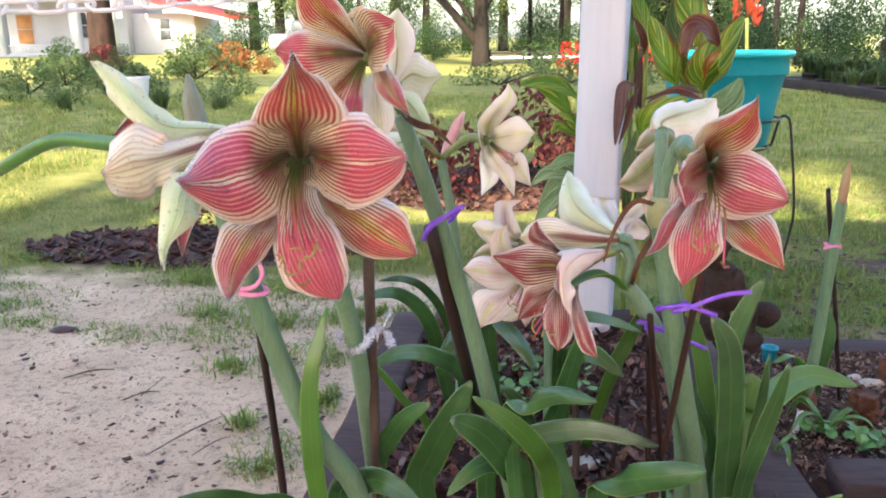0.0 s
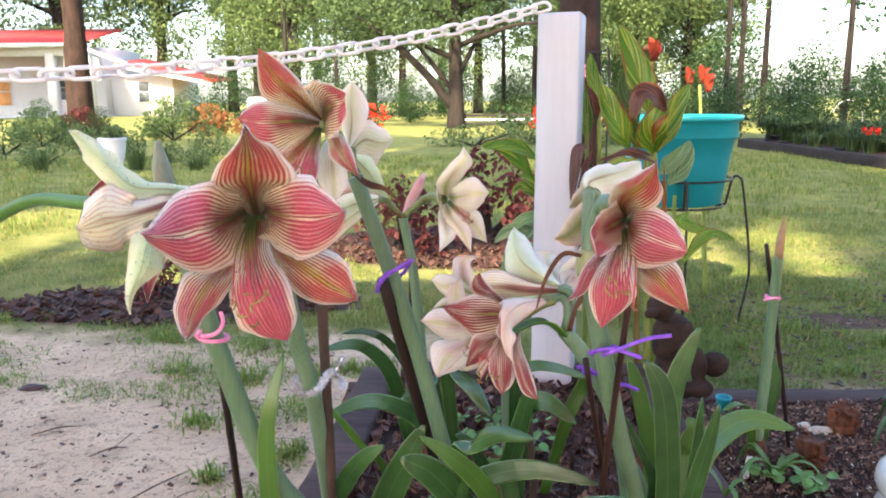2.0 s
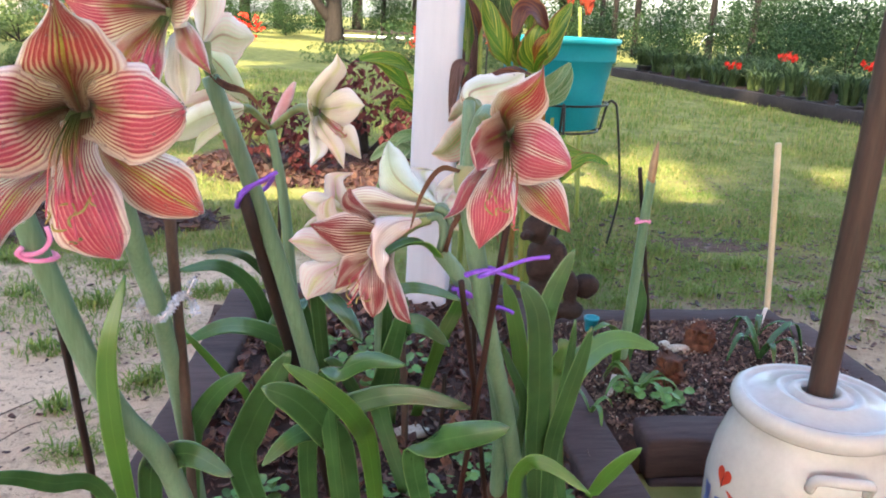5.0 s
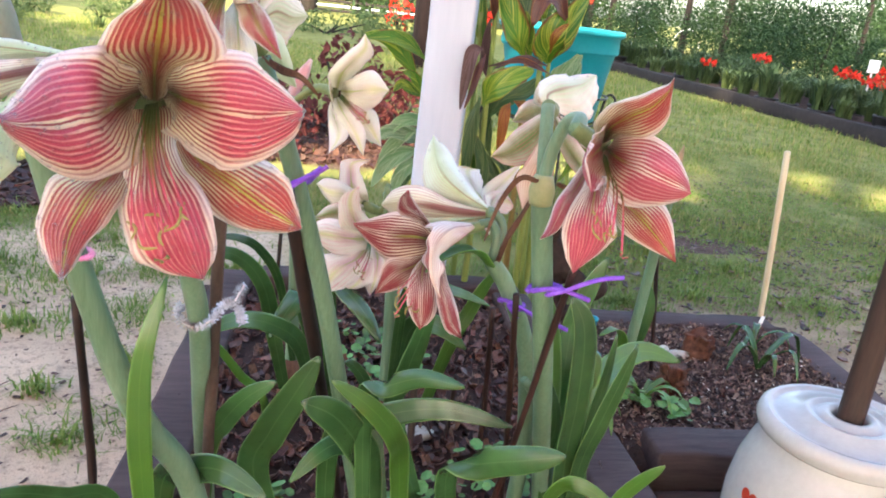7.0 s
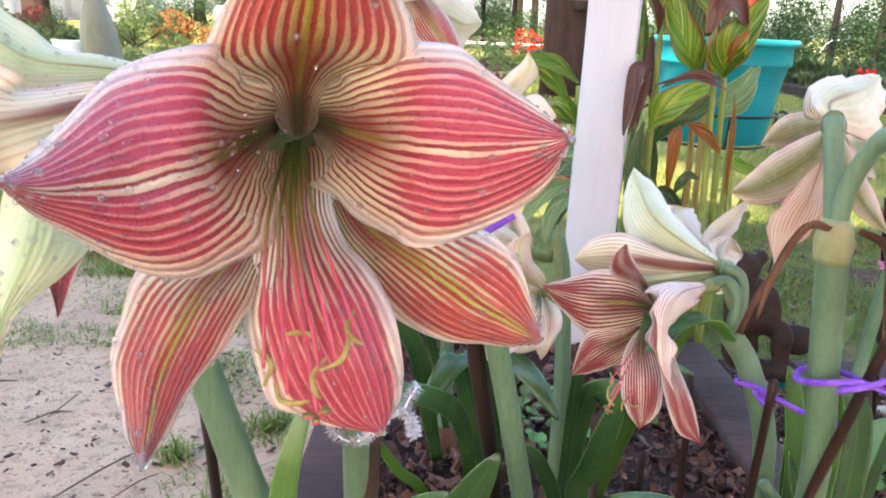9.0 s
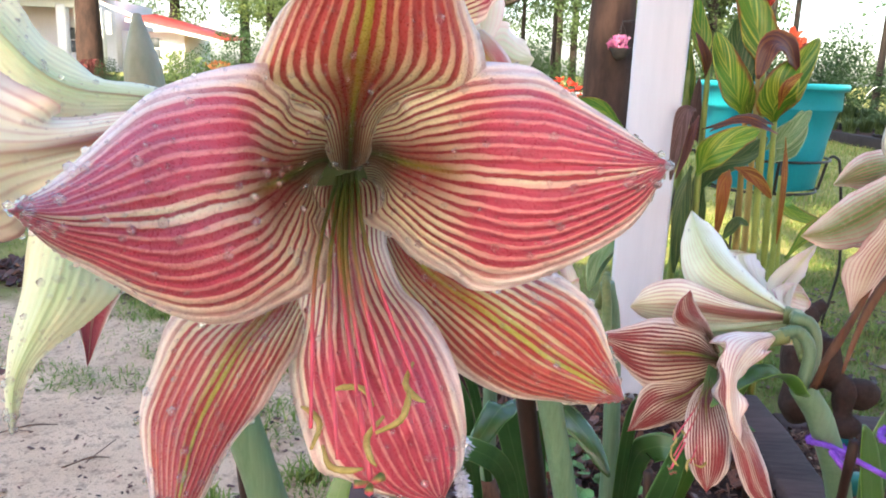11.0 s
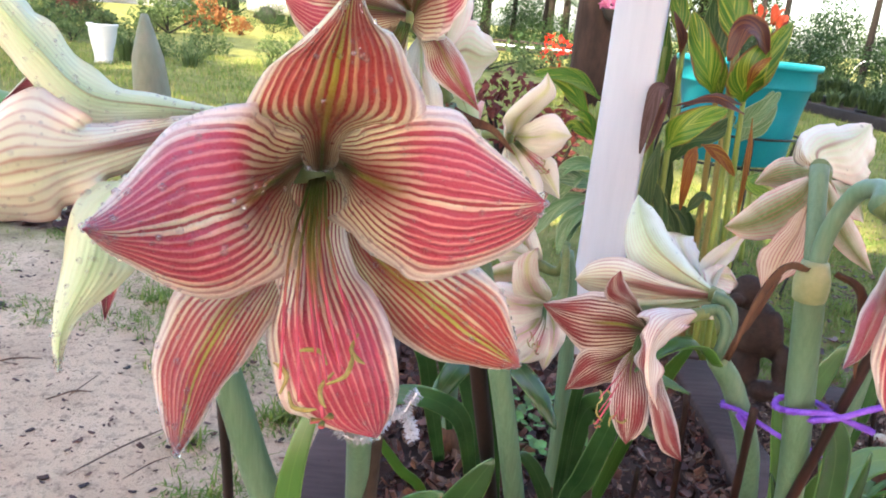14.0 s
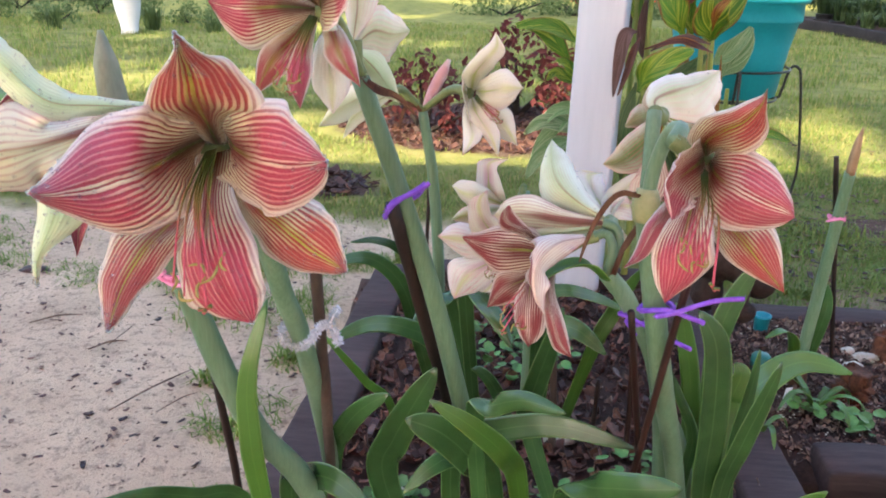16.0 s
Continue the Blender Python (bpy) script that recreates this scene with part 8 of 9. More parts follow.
churn((0.812, 0.708))


# ---- side bed odds and ends ----
def statue(c):
    """A seated garden figure as one plain rounded shape."""
    bm = bmesh.new()
    for px, py, pz, rx, ry, rz in ((0.569, 1.265, 0.346, 0.029, 0.026, 0.028), (0.542, 1.240, 0.339, 0.014, 0.012, 0.012), (0.598, 1.285, 0.272, 0.041, 0.043, 0.054), (0.616, 1.255, 0.277, 0.018, 0.027, 0.041), (0.679, 1.265, 0.224, 0.029, 0.024, 0.025), (0.637, 1.235, 0.230, 0.014, 0.023, 0.037), (0.639, 1.225, 0.189, 0.026, 0.020, 0.018), (0.611, 1.235, 0.183, 0.022, 0.017, 0.017), (0.594, 1.265, 0.365, 0.010, 0.010, 0.012), (0.589, 1.275, 0.206, 0.030, 0.031, 0.039)):
        bmesh.ops.create_uvsphere(bm, u_segments=20, v_segments=14, radius=1.0, matrix=Matrix.Translation((px, py, pz)) @ Matrix.Diagonal((rx, ry, rz, 1)))
    for v in bm.verts:
        v.co += Vector((noise.noise(v.co * 40), noise.noise(v.co * 40 + V3((5, 0, 0))), noise.noise(v.co * 40 + V3((0, 9, 0))))) * 0.004
    ob = single("garden_statue", bm, BROWNSTATUE, c, "dark brown cast garden figure seated on the bed's edge", "statue")
    fuse = ob.modifiers.new("fuse", "REMESH")
    fuse.mode, fuse.voxel_size, fuse.use_smooth_shade = "VOXEL", 0.0045, True


statue((0.632, 1.285, 0.074))


def tag(p, h, w, tilt, label):
    m = Matrix.Translation(p) @ Matrix.Rotation(tilt, 4, "Y") @ Matrix.Rotation(radians(20), 4, "Z") @ Matrix.Translation((0, 0, h / 2))
    bm = block((w, 0.0012, h), m, 0.0004, seg=1)
    single("plant_label", bm, TAG, p, label, "plant label", "plant labels")


tag((1.187, 1.432, 0.03), 0.075, 0.016, radians(12), "blank white plastic plant label stuck in the soil")
tag((0.700, 1.135, 0.03), 0.060, 0.014, radians(6), "blank whitish plastic plant label stuck in the soil")
tag((0.455, 0.70, 0.04), 0.040, 0.014, radians(-8), "pale plastic plant label low in the bed")


def stub(p, r, h, label):
    rings = [(r * 1.15, -0.01)] + [(r * (1.0 - 0.012 * k + (0.10 if k % 2 else -0.05)), h * k / 9) for k in range(10)] + [(r * 0.55, h * 0.86), (r * 0.2, h * 0.90)]
    bm = lathe(rings, p, 26)
    for v in bm.verts:
        up = max(0.0, (v.co.z - p[2]) / h)
        v.co += Vector((noise.noise(v.co * 70), noise.noise(v.co * 70 + V3((3, 0, 0))), 1.6 * up * noise.noise(v.co * 60 + V3((0, 7, 0))))) * 0.014
    single("cut_stub", bm, STUB, p, label, "plant stub", "cut plant stubs")


stub((0.845, 1.185, 0.035), 0.029, 0.062, "red-brown stub of a cut banana-like stalk")
stub((0.990, 1.345, 0.035), 0.031, 0.056, "red-brown stub of a cut stalk farther back")


def rock(p, s, seed, label, mat=None):
    bm = bmesh.new()
    bmesh.ops.create_icosphere(bm, subdivisions=3, radius=1.0)
    for v in bm.verts:
        v.co = Vector((v.co.x * s[0], v.co.y * s[1], v.co.z * s[2])) * (1 + 0.25 * noise.noise(v.co * 1.7 + V3((seed, 0, 0)))) + Vector(p)
    single("stone", bm, mat or PEBBLE, p, label, "stone", "stones in the beds")


rock((0.900, 1.30, 0.046), (0.020, 0.010, 0.010), 1, "small pale stone on the soil")
rock((0.940, 1.335, 0.046), (0.026, 0.014, 0.012), 2, "small pale greenish stone on the soil")
rock((0.918, 1.36, 0.046), (0.014, 0.012, 0.010), 3, "small pale stone on the soil")
rock((0.30, 1.02, 0.052), (0.030, 0.022, 0.008), 4, "flat pale grey leaf-like stone in the mulch")
rock((-0.95, 1.75, 0.004), (0.035, 0.022, 0.010), 5, "brown clod on the sand", MULCH)
single("green_cap", lathe([(0.016, 0.0), (0.018, 0.004), (0.018, 0.03), (0.014, 0.034)], (0.715, 1.285, 0.04), 20), surf("green_plastic", (0.01, 0.13, 0.11), (0.02, 0.18, 0.15), 20, 0.4, 200, 0.1), (0.715, 1.285, 0.04), "small dark green plastic cap by the figure", "cap")


def small_plant(p, n, l, w, seed, label, mat=None):
    rng = random.Random(seed)
    t = thing("seedling", p, label, "small plant", "small plants in the side bed")
    for k in range(n):
        a = 2 * math.pi * k / n + rng.random()
        d = Vector((math.cos(a), math.sin(a), 0))
        ln = l * (0.7 + 0.5 * rng.random())
        o = Vector(p)
        part("leaf", strap([o, o + d * ln * 0.3 + Vector((0, 0, ln * 0.5)), o + d * ln * 0.7 + Vector((0, 0, ln * (0.5 + 0.3 * rng.random()))), o + d * ln + Vector((0, 0, ln * 0.35 * rng.random() + 0.004))], w * (0.8 + 0.4 * rng.random()), 0.0007, 0.4, 14, 5), mat or LEAF, t)


small_plant((1.10, 1.275, 0.04), 5, 0.10, 0.009, 1, "small dark strap-leaved plant in the soil")
small_plant((1.16, 1.39, 0.04), 4, 0.07, 0.007, 2, "small grassy plant by the label")
small_plant((0.755, 1.13, 0.04), 9, 0.075, 0.006, 3, "light green weed at the bed's corner", LEAF_LIGHT)
small_plant((0.62, 1.02, 0.07), 3, 0.06, 0.006, 4, "thin green leaves over the timber", LEAF_LIGHT)


def twig(a, b, r, label, sub=()):
    a, b = Vector(a), Vector(b)
    t = thing("fallen_twig", a, label, "twig", "fallen twigs")
    m = a.lerp(b, 0.45) + Vector((0.008, 0.012, 0.004))
    part("branch", sweep([a, m, b], [r * 0.7, r, r * 0.5], 12, 6, rough=0.3), TWIG, t)
    for s0, e in sub:
        part("side_branch", sweep([a.lerp(b, s0), Vector(e)], [r * 0.6, r * 0.4], 6, 5, rough=0.3), TWIG, t)


twig((-0.480, 1.119, 0.006), (-0.383, 1.269, 0.008), 0.0018, "dry brown twig lying on the sand")
twig((-0.395, 1.12, 0.006), (-0.345, 1.19, 0.006), 0.0013, "short dry twig on the sand")
twig((-0.62, 1.34, 0.006), (-0.55, 1.37, 0.012), 0.0022, "forked dry twig on the sand", [(0.5, (-0.56, 1.42, 0.02))])
twig((-0.80, 1.45, 0.006), (-0.70, 1.49, 0.010), 0.0022, "dry twig on the sand", [(0.4, (-0.72, 1.44, 0.02))])
twig((-0.62, 2.55, 0.02), (-0.40, 2.40, 0.03), 0.0035, "bare red twig over the mulch", [(0.5, (-0.42, 2.58, 0.14)), (0.3, (-0.56, 2.5, 0.2))])


# a small teal plastic tub half hidden beside the statue
single("plastic_tub", lathe([(0.012, 0.0), (0.014, 0.002), (0.016, 0.030), (0.018, 0.031), (0.018, 0.036), (0.014, 0.035), (0.011, 0.020)], (0.775, 1.45, 0.045), 20), TEAL, (0.775, 1.45, 0.045), "small teal plastic tub standing beside the statue", "tub")


# ---- trees and shrubs ----
def leaf_cloud(rng, blobs, count, size, flat=0.6):
    """Single leaves and sprigs scattered through uneven blobs (centre, radii)."""
    verts, faces = [], []
    vol = [b[1][0] * b[1][1] * b[1][2] for b in blobs]
    for _ in range(count):
        c, r = rng.choices(blobs, vol)[0]
        while True:
            p = Vector((rng.uniform(-1, 1), rng.uniform(-1, 1), rng.uniform(-1, 1)))
            if 0.25 < p.length < 1.0 and rng.random() < 0.35 + 0.65 * p.length:
                break
        q = Vector((c[0] + p.x * r[0], c[1] + p.y * r[1], c[2] + p.z * r[2]))
        if noise.noise(q * (1.4 / max(r))) < -0.22:
            continue
        s = size * (0.5 + rng.random())
        m = Euler((rng.uniform(-1, 1) * 1.2, rng.uniform(-1, 1) * 1.2, rng.random() * 6.283)).to_matrix()
        k = len(verts)
        for px, py, pz in ((-.5, 0, 0), (0, -.28, .06), (.5, 0, -.05), (0, .28, .06)):
            verts.append(q + m @ Vector((px * s, py * s, pz * s)))
        faces.append((k, k + 1, k + 2, k + 3))
    return verts, faces


def tree(base, h, r, blobs, count, size, leafmat, bark, label, seed, limbs=6, fork=0.35, lean=(0, 0), category="tree", group="trees round the yard"):
    rng = random.Random(seed)
    t = thing("tree", base, label, category, group)
    b = Vector(base)
    top = b + Vector((lean[0], lean[1], h))
    part("trunk", sweep([b - Vector((0, 0, 0.1)), b.lerp(top, 0.3) + Vector((0.06 * r, 0, 0)), b.lerp(top, 0.65), top], [r * 1.35, r, r * 0.75, r * 0.25], 18, 12, rough=0.12), bark, t)
    for k in range(limbs):
        c, rr = blobs[k % len(blobs)]
        s = b.lerp(top, fork + (0.9 - fork) * (k / max(1, limbs)))
        e = b + Vector(c) + Vector((rng.uniform(-.5, .5) * rr[0], rng.uniform(-.5, .5) * rr[1], rng.uniform(-.2, .4) * rr[2]))
        part("limb", sweep([s, s.lerp(e, 0.5) + Vector((0, 0, 0.08 * (e - s).length)), e], [r * 0.42, r * 0.26, r * 0.06], 10, 7, rough=0.15), bark, t)
    v, f = leaf_cloud(rng, blobs, count, size)
    me = bpy.data.meshes.new("crown")
    me.from_pydata([tuple(q) for q in v], [], f)
    me.materials.append(leafmat)
    ob = new("crown", me)
    ob.parent = t
    return t


def bush(base, blobs, count, size, mat, label, seed, category="shrub", group="shrubs round the yard"):
    rng = random.Random(seed)
    t = thing("shrub", base, label, category, group)
    for k in range(5):
        c, rr = blobs[k % len(blobs)]
        e = Vector(base) + Vector(c) + Vector((rng.uniform(-.4, .4) * rr[0], rng.uniform(-.4, .4) * rr[1], 0))
        part("branch", sweep([Vector(base), Vector(base).lerp(e, 0.5), e], [0.02, 0.014, 0.005], 6, 5), BARK, t)
    v, f = leaf_cloud(rng, blobs, count, size)
    me = bpy.data.meshes.new("foliage")
    me.from_pydata([tuple(q) for q in v], [], f)
    me.materials.append(mat)
    ob = new("foliage", me)
    ob.parent = t
    return t


def place(ob, x, y, s=1.0, rz=0.0, z=0.0):
    return copy_thing(ob, Matrix.Translation((x, y, z)) @ Matrix.Rotation(rz, 4, "Z") @ Matrix.Diagonal((s, s, s, 1)))


# spreading oak at the end of the lawn
oak = tree((0.65, 21.3, 0), 4.2, 0.19, [((-1.9, 0, 3.3), (1.9, 1.6, 1.1)), ((1.9, .3, 3.4), (1.9, 1.6, 1.2)), ((0, 0, 4.8), (2.4, 2.0, 1.3)), ((-3.3, .5, 2.7), (1.2, 1.2, .8)), ((3.2, -.4, 2.6), (1.2, 1.2, .8)), ((-.8, -1, 2.7), (1.2, 1, .6))], 24000, 0.105, OAKLEAF, BARK, "spreading oak with a dark forked trunk", 1, 9, 0.22)
part("fork", sweep([(0.62, 21.3, 0.5), (0.0, 21.2, 1.3), (-0.9, 21.1, 2.2), (-2.0, 21.1, 3.0)], [0.13, 0.12, 0.09, 0.04], 12, 10, rough=0.12), BARK, oak)
pine = tree((1.66, 8.3, 0), 9.0, 0.20, [((0, 0, 8.4), (1.6, 1.6, 1.0)), ((.6, 0, 7.3), (1.3, 1.3, .7))], 1800, 0.25, DARKLEAF, PINEBARK, "tall pine with a dark plated trunk", 2, 4, 0.75)
tree((-15.2, 33.5, 0), 14.0, 0.42, [((0, 0, 12), (2.5, 2.5, 2)), ((1, 0, 10), (2, 2, 1))], 1800, 0.4, DARKLEAF, PINEBARK, "tall pine with a red-brown trunk in front of the house", 3, 4, 0.75)
back_a = tree((-6.0, 34, 0), 8.5, 0.22, [((0, 0, 6.5), (2.8, 2.4, 2.6)), ((-1.5, 0, 4.2), (1.8, 1.6, 1.3)), ((1.6, 0, 4.6), (1.8, 1.6, 1.4)), ((0.4, 0, 2.6), (2.0, 1.6, 0.9))], 21000, 0.135, LIGHTLEAF, BARK, "leafy tree in fresh light green", 4)
back_b = tree((5.0, 37, 0), 10.0, 0.20, [((0, 0, 8.0), (2.4, 2.2, 2.6)), ((-1.2, 0, 5.4), (1.6, 1.4, 1.2)), ((1.3, 0, 5.0), (1.6, 1.4, 1.2)), ((0, 0, 3.0), (1.6, 1.2, 0.8))], 16000, 0.14, OAKLEAF, BARK, "slender leafy tree at the yard's end", 5)
thin = tree((3.4, 26, 0), 7.5, 0.07, [((0, 0, 6.3), (1.1, 1.0, 1.4)), ((-.6, 0, 4.6), (.8, .8, .9)), ((.7, 0, 4.0), (.8, .7, .8))], 1500, 0.14, LIGHTLEAF, BARK, "thin young tree with sparse leaves", 6, 7, 0.3)
# those at x -27.5, -31.5, -24.5 are added out of view, shading the house
for x, y, s, r in ((-9, 40, 1.0, 1), (-3.5, 44, 1.1, 2), (-1.5, 38, 0.8, 3), (2.6, 46, 1.1, 4), (-20, 58, 1.7, 2.4), (-26, 55, 1.8, 0.4), (-12, 60, 1.6, 5), (9.5, 40, 0.9, 2), (6.2, 24, 0.7, 1.0), (8.8, 27, 0.8, 0.4), (-32, 48, 1.5, 3.3), (-27.5, 32.5, 1.55, 0.8), (-31.5, 34.5, 1.6, 2.1), (-24.5, 35.0, 1.3, 4.0), (7.4, 31, 1.0, 1.5), (11.4, 34, 1.0, 2.9)):
    place(back_a, x, y, s, r)
for x, y, s, r in ((-7, 47, 1.2, 1), (0.5, 50, 1.2, 2), (7.5, 48, 1.0, 3), (12, 46, 0.9, 4), (-16, 62, 1.7, 5), (-29, 62, 1.9, 1.1), (9.6, 29, 0.8, 2.2)):
    place(back_b, x, y, s, r)
for x, y, s, r in ((2.2, 24, 0.9, 1), (4.6, 23, 1.0, 2), (5.4, 28, 1.1, 3), (8.6, 20, 1.0, 4), (-3.2, 26, 0.9, 1.6), (-5.6, 30, 1.0, 2.6), (7.2, 18, 0.85, 0.3)):
    place(thin, x, y, s, r)

shrub_a = bush((-5.2, 15.5, 0), [((0, 0, .45), (.55, .5, .45)), ((.45, .1, .35), (.4, .4, .35)), ((-.4, 0, .3), (.4, .4, .3))], 1300, 0.085, LIGHTLEAF, "leafy light green border shrub", 11)
shrub_d = bush((4.2, 22.0, 0), [((0, 0, .8), (1.0, .8, .8)), ((.8, .1, .6), (.8, .7, .6)), ((-.8, 0, .6), (.8, .7, .6)), ((0, 0, 1.5), (.7, .6, .5))], 8500, 0.062, DARKLEAF, "dense dark green shrub", 12)
shrub_o = bush((-5.0, 17.2, 0), [((0, 0, .38), (.45, .4, .38)), ((.4, .1, .3), (.3, .3, .25))], 1100, 0.08, ORANGELEAF, "orange-leaved shrub in the border", 13)
shrub_r = bush((-7.4, 16.4, 0), [((0, 0, .36), (.34, .34, .34)), ((-.3, .1, .3), (.3, .3, .25))], 1000, 0.08, REDLEAF, "dark red-leaved shrub in the border", 14)
rng = random.Random(5)
for x in np.arange(-17.5, -4.6, 0.75):
    place(shrub_a, float(x) + rng.uniform(-.2, .2), 14.2 + rng.uniform(-.8, 3.5), rng.uniform(0.45, 0.8), rng.random() * 6)
for x, y, s in ((-6.4, 19, 0.5), (-9.6, 19, 0.45), (-11.5, 18.5, .5), (-13.4, 19, .45), (-4.3, 21, .5), (-5.4, 12.6, .36), (-6.0, 12.9, .3), (-2.6, 25, 0.9), (-0.8, 27, .8), (2.4, 24, .8), (5.8, 24, 1.0), (7.6, 21, 1.1), (9.4, 19, 1.1), (11.2, 18, 1.1), (13, 17, 1.0), (6.6, 27, 1.4), (10, 26, 1.6), (14, 22, 1.5), (17, 19, 1.4), (3.2, 30, 1.3), (-4.5, 32, 1.4), (0.8, 33, 1.4), (-8, 30, 1.2), (20, 24, 1.8), (-19, 26, 1.0), (-1.9, 29, 1.0)):
    place(shrub_d, x, y, s, rng.random() * 6)
for x, y, s in ((-4.3, 17.4, .55), (-5.5, 18.2, .5)):
    place(shrub_o, x, y, s, rng.random() * 6)
for x, y, s in ((-11.2, 16.6, .6), (-6.9, 15.9, .6)):
    place(shrub_r, x, y, s, rng.random() * 6)
hedge = bush((0.75, 12.6, 0), [((0, 0, .16), (.55, .5, .22)), ((.5, .1, .2), (.45, .4, .25)), ((-.45, 0, .12), (.4, .4, .2))], 1800, 0.05, LIGHTLEAF, "low spreading green planting on the lawn", 15)
place(hedge, 1.9, 12.9, 1.1, 2.0)
place(hedge, 2.8, 12.4, 1.0, 4.0)
rose = bush((0.42, 4.05, 0), [((0, 0, .30), (.20, .18, .22)), ((.22, .05, .2), (.16, .15, .16)), ((-.28, -.1, .16), (.2, .16, .14)), ((-.1, .1, .36), (.12, .12, .12))], 520, 0.055, REDLEAF, "dark red-leaved low shrub in the mulch bed", 16)
place(rose, -0.05, 3.55, 0.75, 2.2)
place(rose, 0.62, 3.75, 0.7, 4.1)
place(rose, -0.95, 2.68, 0.4, 1.0)
for k, (x, y) in enumerate(((2.35, 16.0), (3.3, 15.5), (-1.5, 20.5), (1.9, 17.5), (4.2, 17.0))):
    bush((x, y, 0), [((0, 0, .35), (.4, .35, .35))], 160, 0.12, REDFLOWER if k % 2 == 0 else DARKLEAF, "clump of bright red flowers far across the lawn" if k % 2 == 0 else "dark green clump across the lawn", 30 + k, "flower clump", "flower clumps far off")


# ---- long raised bed on the right ----
def long_bed():
    t = thing("raised_bed", (4.75, 8.0, 0), "long raised garden bed with dark timber edging", "raised bed")
    part("edging", block((0.10, 9.6, 0.15), Matrix.Translation((4.86, 7.0, 0.055)), 0.01, cuts=8, wobble=0.01), DARKWOOD, t)
    part("edging", block((2.6, 0.10, 0.15), Matrix.Translation((6.2, 11.85, 0.055)), 0.01, cuts=8, wobble=0.01), DARKWOOD, t)
    part("bed_soil", block((2.6, 9.5, 0.16), Matrix.Translation((6.22, 7.0, 0.04)), 0.01), SOIL, t, "dark soil")


long_bed()
bush((5.3, 9.6, 0.1), [((0, 0, .2), (.35, .35, .22))], 10, 0.06, OAKLEAF, "clump of upright strap leaves in a pot", 50, "potted plant", "potted plants on the long bed")


def clump(base, n, l, w, mat, seed, label, blooms=0):
    r = random.Random(seed)
    t = thing("potted_plant", base, label, "potted plant", "potted plants on the long bed")
    b = Vector(base)
    part("pot", lathe([(0.085, 0.0), (0.09, 0.004), (0.11, 0.17), (0.117, 0.172), (0.117, 0.19), (0.10, 0.19), (0.08, 0.15)], base, 18), BLACKPOT, t)
    bm = bmesh.new()
    for _ in range(n):
        a = r.random() * 6.283
        d = Vector((math.cos(a), math.sin(a), 0)) * r.uniform(0.2, 1.0)
        o = b + Vector((r.uniform(-.06, .06), r.uniform(-.06, .06), 0.17))
        ll = l * r.uniform(0.6, 1.1)
        s = d.cross(Vector((0, 0, 1))).normalized() * w
        m, e = o + d * ll * 0.3 + Vector((0, 0, ll * 0.7)), o + d * ll + Vector((0, 0, ll * r.uniform(0.6, 1.0)))
        v = [bm.verts.new(q) for q in (o - s, o + s, m + s, m - s, e)]
        bm.faces.new((v[0], v[1], v[2], v[3]))
        bm.faces.new((v[3], v[2], v[4]))
    part("foliage", bm, mat, t)
    if blooms:
        vv, ff = leaf_cloud(r, [((0, 0, .17 + l), (.14, .14, .06))], blooms, 0.07)
        bm = bmesh.new()
        vs = [bm.verts.new(q + b) for q in vv]
        for f in ff:
            bm.faces.new([vs[i] for i in f])
        part("blossom", bm, REDFLOWER, t)
    return t


cl_a = clump((5.1, 11.2, 0.02), 90, 0.36, 0.010, OAKLEAF, 60, "black nursery pot with green strap leaves")
cl_b = clump((5.3, 10.4, 0.02), 90, 0.32, 0.010, LIGHTLEAF, 61, "black nursery pot with light green leaves")
cl_c = clump((5.1, 5.6, 0.02), 60, 0.36, 0.012, OAKLEAF, 62, "black nursery pot with bright red amaryllis flowers", 40)
rng = random.Random(9)
for i in range(105):
    x, y = 5.04 + 0.27 * (i % 5) + rng.uniform(-.08, .08), 3.2 + (i // 5) * 0.40 + rng.uniform(-.1, .1)
    src = cl_c if (y < 6.6 and i % 5 > 1 and rng.random() < 0.4) or rng.random() < 0.05 else (cl_a if rng.random() < 0.6 else cl_b)
    place(src, x, y, rng.uniform(0.75, 1.1), rng.random() * 6, -0.05)
for x, y, s in ((7.6, 12.6, .8), (6.4, 13.5, .7), (8.4, 11.0, .8), (8.2, 8.8, .7), (8.6, 6.8, .7), (8.4, 5.0, .7), (5.4, 14.2, .6), (9.4, 13.5, 0.9), (10.4, 9.5, 0.9), (10.2, 6.0, 0.9), (9.8, 3.2, 0.9), (12.5, 12.0, 1.1), (12.8, 7.5, 1.1), (12.0, 3.0, 1.1)):
    place(shrub_d, x, y, s, rng.random() * 6)
bare = tree((7.9, 14.6, 0), 6.5, 0.055, [((0, 0, 2.2), (.7, .6, .35)), ((-.5, 0, 3.4), (.5, .5, .3)), ((.5, 0, 5.2), (.6, .5, .5))], 160, 0.12, DARKLEAF, BARK, "slender nearly bare tree against the sky", 7, 8, 0.3)
for x, y, s, r in ((9.4, 15.6, 1.1, 1.6), (6.7, 17.5, 0.9, 3.0), (11.5, 14.0, 0.8, 4.4), (13.5, 15.0, 1.2, 5.1)):
    place(bare, x, y, s, r)


def hoop(c, r, label):
    t = thing("garden_hoop", (c[0], c[1], 0), label, "garden hoop", "white wire hoops")
    pts = [Vector((c[0] + r * math.cos(a), c[1] + 0.3 * r * math.cos(a), c[2] + r * math.sin(a))) for a in [math.pi * i / 14 for i in range(15)]]
    pts = [Vector((pts[0].x, pts[0].y, 0))] + pts + [Vector((pts[-1].x, pts[-1].y, 0))]
    part("tube", sweep(pts, [0.009, 0.009], 40, 6), TAG, t)


